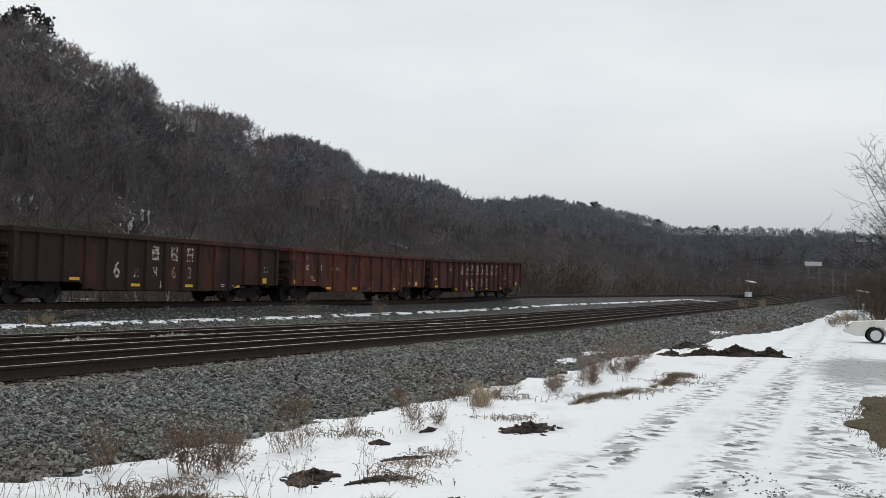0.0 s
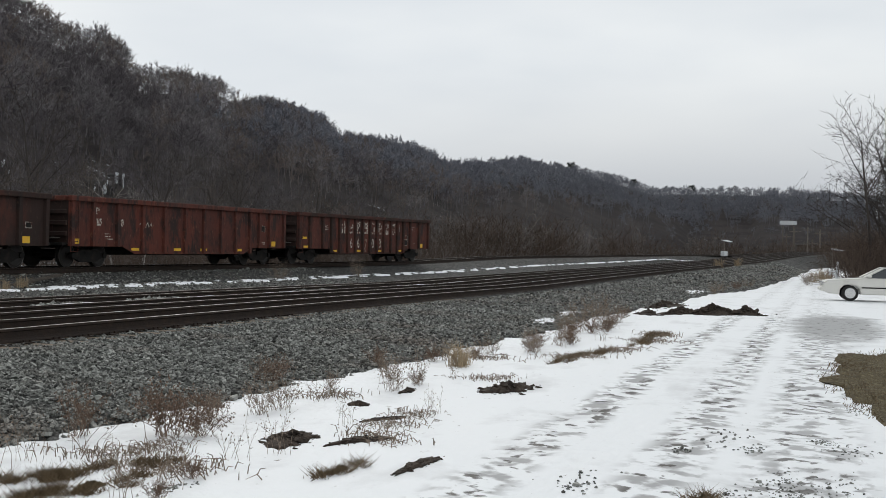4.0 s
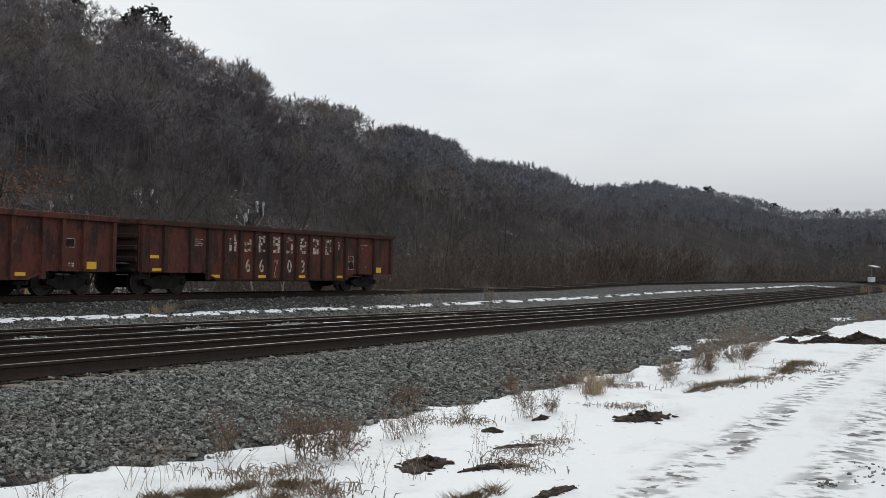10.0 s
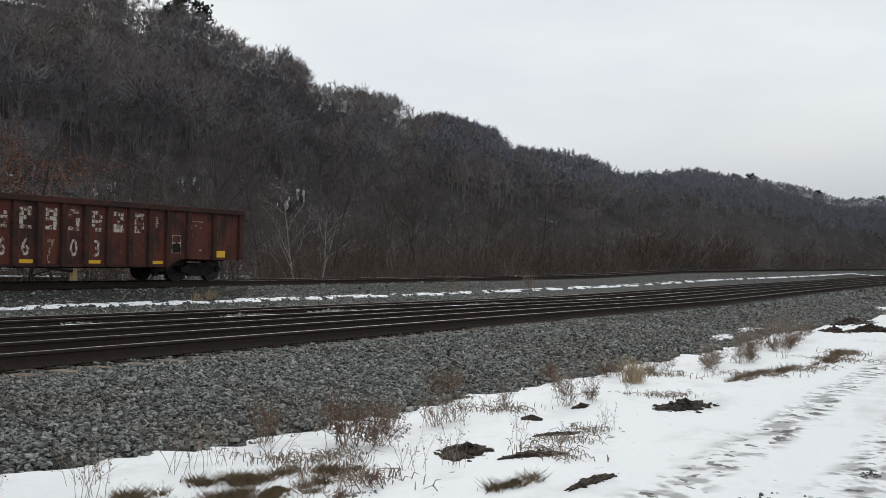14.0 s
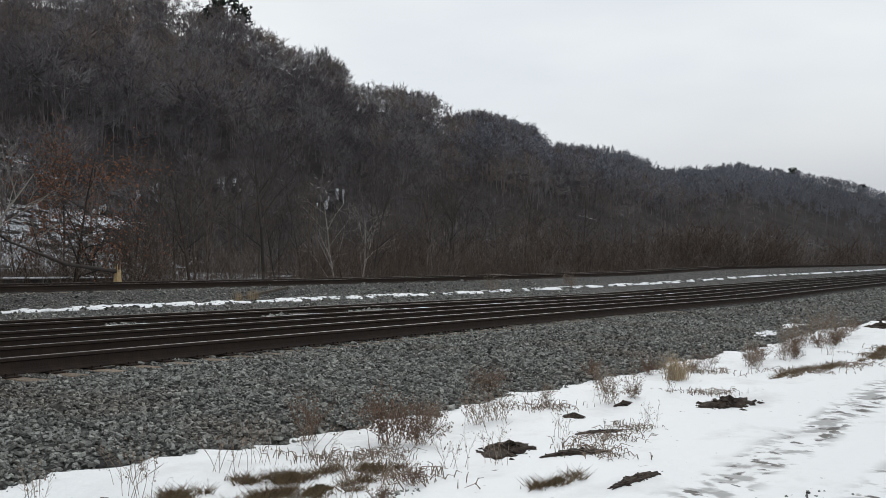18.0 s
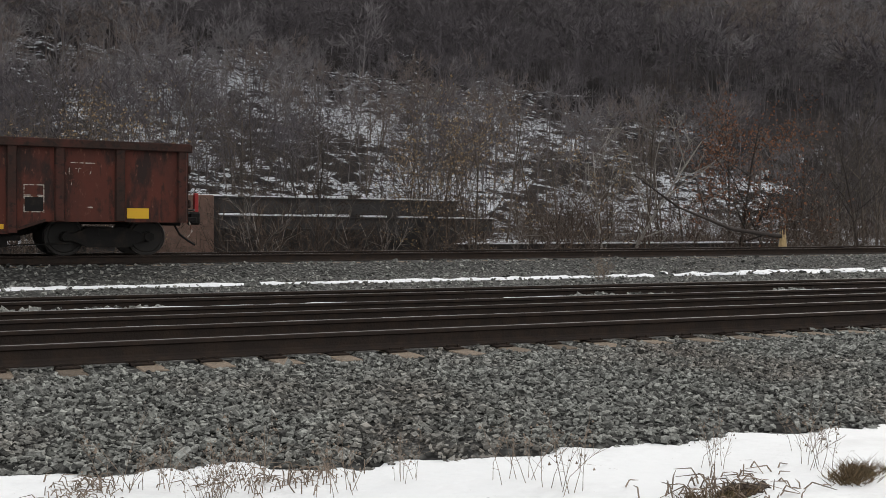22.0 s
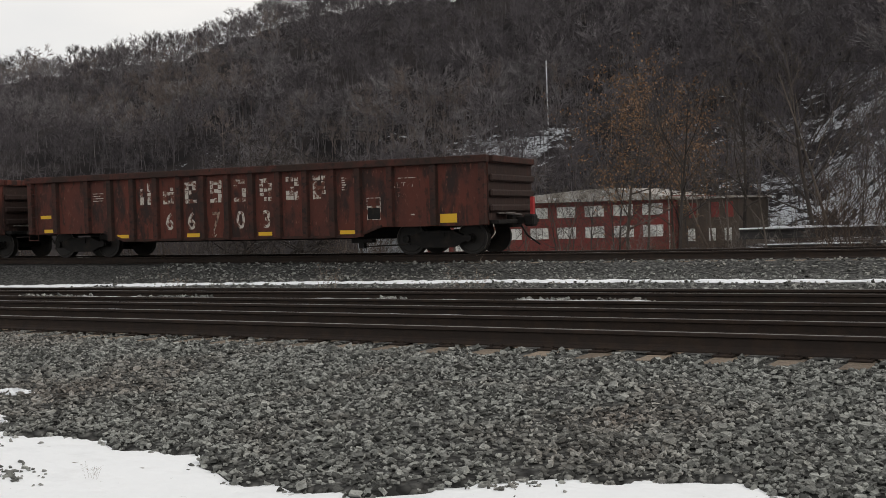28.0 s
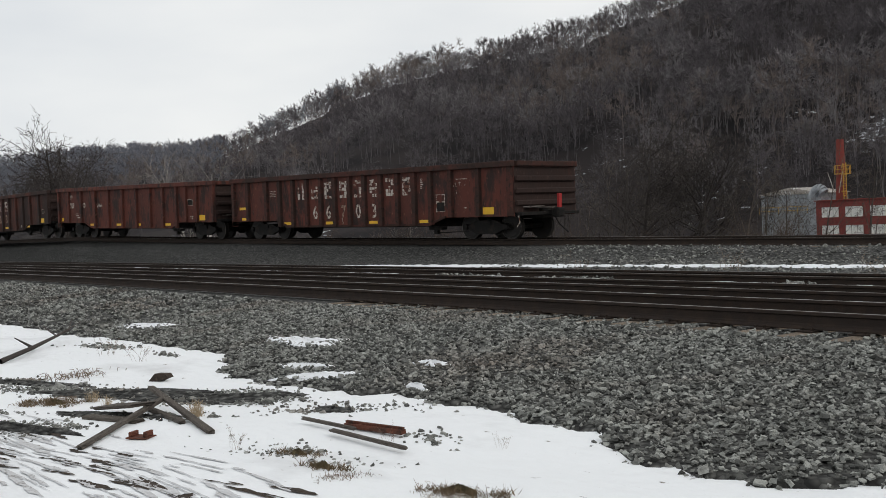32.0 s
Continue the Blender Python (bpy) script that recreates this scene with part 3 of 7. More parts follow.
def truck_bm():
    bm = bmesh.new()
    for sy in (-1, 1):
        y0, y1 = (-1.07, -0.94) if sy < 0 else (0.94, 1.07)
        prism(bm, [(-0.98, 0.36), (-0.76, 0.34), (-0.42, 0.19), (0.42, 0.19), (0.76, 0.34), (0.98, 0.36), (0.98, 0.48), (0.70, 0.50), (0.40, 0.62), (-0.40, 0.62), (-0.70, 0.50), (-0.98, 0.48)], "y", y0, y1)
        for sx in (-0.864, 0.864):
            tube(bm, (sx, sy * 0.95, 0.42), (sx, sy * 1.13, 0.42), 0.1, n=10)
    box(bm, -0.2, 0.2, -1.1, 1.1, 0.45, 0.62)
    for sx in (-0.864, 0.864):
        tube(bm, (sx, -0.8, 0.42), (sx, 0.8, 0.42), 0.08, n=8)
        box(bm, sx - 0.46 if sx > 0 else sx + 0.40, sx - 0.40 if sx > 0 else sx + 0.46, -0.85, 0.85, 0.3, 0.48)
    return bm


# rib positions along the side, from the middle
RIBS = [-7.42, -6.43, -5.19, -4.32, -3.49, -2.64, -1.81, -1.0, -0.17, 0.64, 1.5, 2.35, 3.18, 3.95, 4.88, 6.1, 7.42]
RIBS_PLAIN = [-7.42, -6.3, -4.9, -3.4, -2.0, -0.6, 0.75, 2.05, 3.2, 4.4, 5.2, 6.1, 7.42]
RIBS_DARK = [-7.42, -6.4, -5.3, -4.3, -3.25, -2.2, -1.2, -0.13, 0.9, 1.9, 2.95, 3.95, 5.0, 6.2, 7.42]


def side_outline(drop):
    """Side sheet in x and z: dropped between the trucks."""
    return [(-HALF, 0.74), (-4.6, 0.74), (-3.85, drop), (3.85, drop), (4.6, 0.74), (HALF, 0.74), (HALF, 2.28), (-HALF, 2.28)]


def gondola(name, label, paint, drop=0.48, top=2.45, ribs=RIBS, rib_paint=None):
    car = thing(name, label, "train car", group="gondola cars of the train")
    rib_paint = rib_paint or M["car_trim"]
    for sy in (-1, 1):
        bm = bmesh.new()
        y0, y1 = sorted((sy * SIDE, sy * (SIDE - 0.02)))
        prism(bm, side_outline(drop), "y", y0, y1)
        part("side_sheet", bm, paint, car)
        for x in ribs:
            low = 0.76 if abs(x) > 4.5 else drop + 0.03
            bm = bmesh.new()
            ya, yb = sorted((sy * SIDE, sy * (SIDE + 0.10)))
            w = 0.11
            prism(bm, [(x - w, ya if sy > 0 else yb), (x + w, ya if sy > 0 else yb), (x + w * 0.7, yb if sy > 0 else ya), (x - w * 0.7, yb if sy > 0 else ya)], "x", 0, 1)
            for v in bm.verts:
                z = low + v.co.x * (2.28 - low)
                v.co = Vector((v.co.y, v.co.z, z))
            bmesh.ops.recalc_face_normals(bm, faces=bm.faces)
            part("rib", bm, rib_paint, car)
        bm = bmesh.new()
        ya, yb = sorted((sy * (SIDE - 0.05), sy * (SIDE + 0.13)))
        box(bm, -HALF - 0.02, HALF + 0.02, ya, yb, 2.27, top, 0.015)
        part("top_chord", bm, rib_paint, car)
        bm = bmesh.new()
        ya, yb = sorted((sy * SIDE, sy * (SIDE + 0.035)))
        prism(bm, [(-4.6, 0.74), (-3.85, drop), (3.85, drop), (4.6, 0.74), (4.6, 0.80), (3.85, drop + 0.07), (-3.85, drop + 0.07), (-4.6, 0.80)], "y", ya, yb)
        part("side_sill", bm, rib_paint, car)
    for sx in (-1, 1):
        bm = bmesh.new()
        xa, xb = sorted((sx * HALF, sx * (HALF - 0.03)))
        box(bm, xa, xb, -SIDE + 0.02, SIDE - 0.02, 0.86, 2.27)
        part("end_sheet", bm, M["car_dark"], car)
        for z in (1.15, 1.52, 1.9):
            bm = bmesh.new()
            xa, xb = sorted((sx * HALF, sx * (HALF + 0.09)))
            box(bm, xa, xb, -SIDE + 0.03, SIDE - 0.03, z - 0.09, z + 0.09, 0.035)
            part("end_corrugation", bm, M["car_dark"], car)
        bm = bmesh.new()
        xa, xb = sorted((sx * (HALF - 0.04), sx * (HALF + 0.12)))
        box(bm, xa, xb, -SIDE + 0.06, SIDE - 0.06, 2.28, top - 0.01, 0.015)
        part("end_cap", bm, rib_paint, car)
        bm = bmesh.new()
        xa, xb = sorted((sx * (HALF - 0.9), sx * (HALF + 0.16)))
        box(bm, xa, xb, -0.32, 0.32, 0.66, 0.98, 0.02)
        box(bm, *sorted((sx * HALF, sx * (HALF + 0.22))), -1.42, 1.42, 0.76, 0.86, 0.01)
        part("end_sill", bm, M["under"], car)
        bm = bmesh.new()
        xa, xb = sorted((sx * (HALF + 0.16), sx * (HALF + 0.42)))
        box(bm, xa, xb, -0.1, 0.1, 0.74, 0.92, 0.02)
        box(bm, *sorted((sx * (HALF + 0.4), sx * (HALF + 0.66))), -0.19, 0.15, 0.68, 0.98, 0.04)
        part("coupler", bm, M["under"], car)
        bm = bmesh.new()
        pts = [(sx * (HALF + 0.15), 0.28, 0.7), (sx * (HALF + 0.3), 0.3, 0.45), (sx * (HALF + 0.5), 0.3, 0.3), (sx * (HALF + 0.66), 0.28, 0.2)]
        for p, q in zip(pts, pts[1:]):
            tube(bm, p, q, 0.025, n=6)
        part("air_hose", bm, M["under"], car)
        # brake step and cut lever
        bm = bmesh.new()
        tube(bm, (sx * (HALF + 0.2), -1.3, 1.02), (sx * (HALF + 0.2), 0.2, 0.98), 0.015, n=6)
        box(bm, *sorted((sx * (HALF + 0.02), sx * (HALF + 0.25))), -1.0, -0.35, 1.02, 1.045)
        part("brake_step", bm, M["step"], car, "pale worn steel step")
        for sy in (-1, 1):
            bm = bmesh.new()
            for px in (HALF - 0.42, HALF - 0.05):
                tube(bm, (sx * px, sy * (SIDE + 0.07), 0.55), (sx * px, sy * (SIDE + 0.07), 2.2), 0.013, n=6)
            for z in (0.56, 0.9, 1.25, 1.6, 1.95):
                tube(bm, (sx * (HALF - 0.42), sy * (SIDE + 0.07), z), (sx * (HALF - 0.05), sy * (SIDE + 0.07), z), 0.013, n=6)
            if sx < 0:
                part("ladder", bm, rib_paint, car)
            else:
                bm.free()
    bm = bmesh.new()
    box(bm, -HALF + 0.03, HALF - 0.03, -SIDE + 0.03, SIDE - 0.03, 0.9, 0.94)
    part("floor", bm, M["under"], car)
    bm = bmesh.new()
    prism(bm, [(-6.6, 0.68), (-5.2, 0.68), (-4.3, 0.42), (4.3, 0.42), (5.2, 0.68), (6.6, 0.68), (6.6, 0.9), (-6.6, 0.9)], "y", -0.25, 0.25)
    part("center_sill", bm, M["under"], car)
    bm = bmesh.new()
    box(bm, 3.55, 4.15, -1.25, -1.0, 0.34, 0.44)
    box(bm, 3.75, 3.9, -1.22, -1.08, 0.2, 0.34)
    tube(bm, (3.9, -1.1, 0.24), (5.2, -1.1, 0.28), 0.016, n=6)
    part("brake_rigging", bm, M["under"], car)
    for x in (-5.95, 5.95):
        bogie(car, x)
    return car


def panel(car, name, x0, x1, z0, z1, mat, label="", lift=0.006):
    bm = bmesh.new()
    box(bm, x0, x1, -SIDE - lift, -SIDE - 0.001, z0, z1)
    return part(name, bm, mat, car, label)


def lettering(car, body, x, z, size, mat, wide=0.75):
    cu = bpy.data.curves.new("stencil", "FONT")
    cu.body, cu.size, cu.align_x, cu.extrude = body, size, "CENTER", 0.002
    cu.offset = 0.012
    tmp = bpy.data.objects.new("stencil", cu)
    me = bpy.data.meshes.new_from_object(tmp)
    bpy.data.objects.remove(tmp)
    me.materials.clear()
    me.materials.append(mat)
    ob = part("stencilled_number", me, None, car, "worn white stencilled number")
    ob.matrix_basis = Matrix.Translation((x, -SIDE - 0.005, z)) @ Matrix.Rotation(radians(90), 4, "X") @ Matrix.Diagonal((wide, 1, 1, 1))
    return ob


car_a = gondola("gondola_car", "rusty red open gondola car with worn white stencils", M["car_red"], rib_paint=M["rib_soot"])
car_b = gondola("gondola_car", "weathered maroon open gondola car with raised ribs", M["car_red"], ribs=RIBS_PLAIN, rib_paint=M["car_red"])
car_c = gondola("gondola_car", "soot-darkened brown open gondola car with white stencils", M["car_dark"], ribs=RIBS_DARK, rib_paint=M["car_dark"])
car_d = gondola("gondola_car", "dark brown open gondola car ahead of the others", M["car_dark"], ribs=RIBS_DARK, rib_paint=M["car_dark"])
car_b.scale = (0.917, 1, 1)
# each car and where its middle stands along the far track at the start
CARS = [(car_a, 64.135), (car_b, 48.56), (car_c, 33.08), (car_d, 16.97)]


def worn_block(car, x, z0, z1, w, rng, keep=0.62):
    """A letter gone to flakes: a few plain blocks of paint within its outline."""
    bm = bmesh.new()
    rows = 5
    for r in range(rows):
        for c in range(3):
            edge = r in (0, rows // 2, rows - 1) or c != 1
            if edge and rng.random() < keep + 0.2 or rng.random() < 0.12:
                xa = x - w / 2 + w * c / 3
                za = z0 + (z1 - z0) * r / rows
                box(bm, xa, xa + w / 3 * rng.uniform(0.7, 1.0), -SIDE - 0.005, -SIDE - 0.001, za, za + (z1 - z0) / rows * rng.uniform(0.75, 1.0))
    if not bm.verts:
        box(bm, x - w / 2, x, -SIDE - 0.005, -SIDE - 0.001, z0, z1)
    part("stencil", bm, M["white"], car, "flaking white painted block")


def frame_mark(car, x0, x1, z0, z1, dark=True):
    if dark:
        panel(car, "stencil_panel", x0, x1, z0, z1, M["under"], "black data panel with white border", 0.004)
    bm = bmesh.new()
    e = 0.018
    for q in ((x0, x1, z0, z0 + e), (x0, x1, z1 - e, z1), (x0, x0 + e, z0, z1), (x1 - e, x1, z0, z1)):
        box(bm, q[0], q[1], -SIDE - 0.008, -SIDE - 0.005, q[2], q[3])
    part("panel_border", bm, M["white"], car)


def bars(car, x, z, w, rows, rng, h=0.035, gap=0.06):
    """Small writing that cannot be read, as plain bars."""
    bm = bmesh.new()
    for r in range(rows):
        ww = w * rng.uniform(0.6, 1.0)
        box(bm, x, x + ww, -SIDE - 0.005, -SIDE - 0.001, z - r * gap - h, z - r * gap)
    part("small_stencil", bm, M["white"], car)


rng = random.Random(5)
for x in (-3.03, -2.2, -1.43, -0.56, 0.24, 1.09, 1.93, 2.77):
    worn_block(car_a, x, 1.52, 2.13, 0.40, rng, 0.55)
for x, d in ((-2.2, "6"), (-1.43, "6"), (-0.58, "7"), (0.24, "0"), (1.09, "3")):
    lettering(car_a, d, x, 0.80, 0.66, M["white_faint"] if d == "7" else M["white"], 0.85)
panel(car_a, "reflector", 6.25, 6.71, 0.82, 1.04, M["yellow"], "yellow reflective square")
for x in (3.58, 1.03, -1.38, -3.92, -6.73):
    low = 0.78 if abs(x) > 4.5 else 0.58
    panel(car_a, "reflector", x - 0.22, x + 0.22, low, low + 0.10, M["yellow"], "yellow reflective strip")
panel(car_a, "reflector", -7.08, -6.66, 1.20, 1.30, M["yellow"], "yellow reflective strip")
frame_mark(car_a, 4.18, 4.58, 0.93, 1.26)
frame_mark(car_a, 4.18, 4.58, 1.27, 1.50, False)
bars(car_a, 5.1, 1.98, 0.62, 1, rng, 0.02)
bars(car_a, 5.4, 1.06, 0.18, 1, rng, 0.03)
bars(car_a, 3.45, 2.05, 0.14, 6, rng, 0.03, 0.06)
bars(car_a, -5.0, 1.9, 0.45, 4, rng, 0.02, 0.07)
bm = bmesh.new()
for p, q in (((5.2, 1.72), (5.27, 1.86)), ((5.27, 1.86), (5.34, 1.72)), ((5.4, 1.86), (5.4, 1.73)), ((5.4, 1.73), (5.5, 1.73)), ((5.52, 1.85), (5.64, 1.86)), ((5.58, 1.85), (5.58, 1.74)), ((5.68, 1.76), (5.78, 1.84)), ((5.82, 1.74), (5.86, 1.88)), ((5.4, 1.6), (5.5, 1.62)), ((5.45, 1.62), (5.44, 1.5)), ((5.55, 1.5), (5.6, 1.6)), ((5.6, 1.6), (5.66, 1.5))):
    tube(bm, (p[0] - 0.33, -SIDE - 0.004, p[1]), (q[0] - 0.33, -SIDE - 0.004, q[1]), 0.007, n=4)
part("chalk_scrawl", bm, M["white"], car_a, "pale chalk strokes")
bm = bmesh.new()
box(bm, HALF + 0.54, HALF + 0.63, -0.10, 0.04, 0.97, 1.42, 0.01)
part("end_marker", bm, M["red"], car_a, "red flashing end marker")
bm = bmesh.new()
tube(bm, (HALF + 0.05, -1.38, 0.8), (HALF + 0.12, -1.40, 0.55), 0.014, n=6)
tube(bm, (HALF + 0.12, -1.40, 0.55), (HALF + 0.02, -1.42, 0.42), 0.014, n=6)
part("uncoupling_lever", bm, M["white"], car_a, "bare bent steel lever")

panel(car_b, "reflector", 6.25, 6.71, 0.82, 1.04, M["yellow"], "yellow reflective square")
for x in (3.54, 0.8, -1.07, -3.8):
    panel(car_b, "reflector", x - 0.24, x + 0.24, 0.60, 0.70, M["yellow"], "yellow reflective strip")
panel(car_b, "reflector", -7.4, -7.0, 0.82, 1.0, M["yellow"], "yellow reflective square")
frame_mark(car_b, 5.3, 5.75, 1.45, 1.72)
bars(car_b, 5.5, 1.0, 0.3, 2, rng, 0.05, 0.07)
for x in (-6.28, -6.02):
    worn_block(car_b, x, 1.86, 2.1, 0.2, rng, 0.7)
lettering(car_b, "585", -6.0, 1.47, 0.34, M["white"], 0.85)
lettering(car_b, "098", -4.75, 1.47, 0.34, M["white"], 0.85)
bm = bmesh.new()
for k in range(12):
    x, z = -3.55 + 0.07 * k, 1.55 + 0.12 * math.sin(k * 2.1)
    tube(bm, (x, -SIDE - 0.004, z), (x + 0.09, -SIDE - 0.004, 1.55 + 0.12 * math.sin((k + 1) * 2.1)), 0.012, n=4)
part("chalk_scrawl", bm, M["white"], car_b, "white painted scribble")
bars(car_b, -5.6, 1.2, 0.5, 3, rng, 0.03, 0.09)

panel(car_c, "reflector", 6.26, 6.72, 0.82, 1.04, M["yellow"], "yellow reflective square")
for x in (4.47, 1.35, -1.73, -4.77):
    low = 0.80 if abs(x) > 4.5 else 0.62
    panel(car_c, "reflector", x - 0.24, x + 0.24, low, low + 0.10, M["yellow"], "yellow reflective strip")
for x in (-0.67, 0.42, 1.38):
    worn_block(car_c, x, 1.58, 2.12, 0.42, rng, 0.8)
lettering(car_c, "6", -2.74, 0.92, 0.80, M["white"], 0.85)
lettering(car_c, "6", 0.40, 0.95, 0.62, M["white_faint"], 0.9)
lettering(car_c, "3", 1.36, 0.95, 0.62, M["white_faint"], 0.9)
for x in (-1.7, -0.67):
    worn_block(car_c, x, 0.95, 1.34, 0.26, rng, 0.25)
bm = bmesh.new()
for p, q in (((-0.66, 0.80), (-0.66, 0.56)), ((-0.66, 0.54), (-0.73, 0.64)), ((-0.66, 0.54), (-0.59, 0.64))):
    tube(bm, (p[0], -SIDE - 0.004, p[1]), (q[0], -SIDE - 0.004, q[1]), 0.013, n=4)
part("painted_arrow", bm, M["white"], car_a, "small white painted arrow")
bm = bmesh.new()
for p, q in (((-0.35, 0.84), (-0.35, 0.58)), ((-0.35, 0.56), (-0.42, 0.66)), ((-0.35, 0.56), (-0.28, 0.66))):
    tube(bm, (p[0], -SIDE - 0.004, p[1]), (q[0], -SIDE - 0.004, q[1]), 0.016, n=4)
part("painted_arrow", bm, M["white"], car_c, "small white painted arrow")
frame_mark(car_c, 6.5, 6.8, 1.3, 1.5)
bars(car_c, 3.4, 0.75, 0.35, 2, rng, 0.03)
for x in (-6.77, 6.77):
    panel(car_d, "reflector", x - 0.23, x + 0.23, 0.82, 1.04, M["yellow"], "yellow reflective square")
for x in (4.4, 0.6, -4.6):
    panel(car_d, "reflector", x - 0.24, x + 0.24, 0.62, 0.72, M["yellow"], "yellow reflective strip")


# ---- trees ----
def grow(seed, height, girth, counts=(12, 5, 3), first=0.3, spread=1.0, wobble=0.05, up=0.35, forks=1, joints=(4, 3, 2, 2)):
    """Segments of a bare tree, rows of (x0 y0 z0 x1 y1 z1 r0 r1 level), the base at the origin."""
    rg = np.random.default_rng(seed)
    segs = []

    def limb(p, d, length, r, level):
        n = joints[level]
        pts, radii, q, v = [p], [r], p.copy(), d.copy()
        for k in range(n):
            v = v + rg.normal(0, wobble * (1 + level), 3) + np.array([0, 0, up * (0.12 if level else 0.05)])
            v = v / np.linalg.norm(v)
            q = q + v * length / n
            pts.append(q.copy())
            radii.append(r * (1 - 0.8 * (k + 1) / n) if level < len(counts) else r * (1 - 0.95 * (k + 1) / n))
        for k in range(n):
            segs.append((*pts[k], *pts[k + 1], radii[k], radii[k + 1], level))
        if level >= len(counts):
            return
        low = first if level == 0 else 0.25
        for k in range(counts[level]):
            h = low + (0.98 - low) * (k + rg.random()) / counts[level]
            f = h * n
            i = min(int(f), n - 1)
            at = pts[i] + (pts[i + 1] - pts[i]) * (f - i)
            axis = (pts[i + 1] - pts[i]) / np.linalg.norm(pts[i + 1] - pts[i])
            side = rg.normal(0, 1, 3)
            side = side - axis * side.dot(axis)
            side = side / np.linalg.norm(side)
            ang = np.radians(rg.uniform(25, 60)) * spread
            nd = axis * np.cos(ang) + side * np.sin(ang)
            size = length * (rg.uniform(0.32, 0.5) * (1.15 - 0.7 * h) + 0.1) if level == 0 else length * rg.uniform(0.35, 0.6)
            limb(at, nd, size, max(radii[i] * rg.uniform(0.35, 0.55), girth * 0.03), level + 1)

    for k in range(forks):
        lean = np.array([rg.normal(0, 0.08 + 0.12 * (forks > 1)), rg.normal(0, 0.08 + 0.12 * (forks > 1)), 1.0])
        limb(np.array([rg.normal(0, 0.1) * (forks > 1), rg.normal(0, 0.1) * (forks > 1), -0.1]), lean / np.linalg.norm(lean), height * rg.uniform(0.85, 1.0) if k else height, girth * (1 if k == 0 else 0.8), 0)
    return np.array(segs)


def sticks(segs, sides=3, thick=1.0):
    """Tapered three-sided sticks: vertices and triangles."""
    a, b = segs[:, 0:3], segs[:, 3:6]
    d = (b - a) / np.maximum(np.linalg.norm(b - a, axis=1)[:, None], 1e-6)
    ref = np.where(np.abs(d[:, 2:3]) > 0.9, np.array([[1.0, 0, 0]]), np.array([[0, 0, 1.0]]))
    u = np.cross(d, ref)
    u /= np.linalg.norm(u, axis=1)[:, None]
    v = np.cross(d, u)
    verts = []
    for end, col in ((a, 6), (b, 7)):
        for k in range(sides):
            t = 2 * np.pi * k / sides
            verts.append(end + (u * np.cos(t) + v * np.sin(t)) * segs[:, col:col + 1] * thick)
    V = np.stack(verts, 1)
    n = len(segs)
    base = (np.arange(n) * 2 * sides)[:, None]
    tri = []
    for k in range(sides):
        k2 = (k + 1) % sides
        tri += [[k, k2, sides + k2], [k, sides + k2, sides + k]]
    F = (base[:, None, :] + np.array(tri)[None]).reshape(-1, 3)
    return V.reshape(-1, 3), F


def spikes(segs, thick=1.0):
    """The same as pointed three-sided spikes, half as heavy."""
    V, F = sticks(segs, 3, thick)
    V = V.reshape(-1, 6, 3)
    tip = V[:, 3:].mean(1, keepdims=True)
    W = np.concatenate([V[:, :3], tip], 1)
    n = len(W)
    tri = np.array([[0, 1, 3], [1, 2, 3], [2, 0, 3]])
    return W.reshape(-1, 3), ((np.arange(n) * 4)[:, None, None] + tri[None]).reshape(-1, 3)


def scatter(templates, places):
    """places: rows of (template, x, y, z, height scale, width scale, turn)."""
    VV, FF, n = [], [], 0
    for k, (V, F) in enumerate(templates):
        P = places[places[:, 0] == k]
        if not len(P):
            continue
        c, s = np.cos(P[:, 6]), np.sin(P[:, 6])
        X = (V[None, :, 0] * c[:, None] - V[None, :, 1] * s[:, None]) * P[:, 5:6] + P[:, 1:2]
        Y = (V[None, :, 0] * s[:, None] + V[None, :, 1] * c[:, None]) * P[:, 5:6] + P[:, 2:3]
        Zz = V[None, :, 2] * P[:, 4:5] + P[:, 3:4]
        VV.append(np.stack([X, Y, Zz], -1).reshape(-1, 3))
        FF.append((F[None] + (np.arange(len(P)) * len(V))[:, None, None]).reshape(-1, 3) + n)
        n += len(P) * len(V)
    return np.concatenate(VV), np.concatenate(FF)


def slivers(base, way, length, width, r):
    """Fine twigs far off: one pointed blade each."""
    n = len(base)
    side = np.cross(way, r.normal(0, 1, (n, 3)))
    side /= np.maximum(np.linalg.norm(side, axis=1)[:, None], 1e-6)
    V = np.stack([base - side * width / 2, base + side * width / 2, base + way * length[:, None]], 1)
    return V.reshape(-1, 3), np.arange(3 * n).reshape(-1, 3)


def merged(pieces):
    VV, FF, n = [], [], 0
    for V, F in pieces:
        VV.append(V)
        FF.append(F + n)
        n += len(V)
    return np.concatenate(VV), np.concatenate(FF)


def unit(v):
    return v / np.maximum(np.linalg.norm(v, axis=-1, keepdims=True), 1e-6)


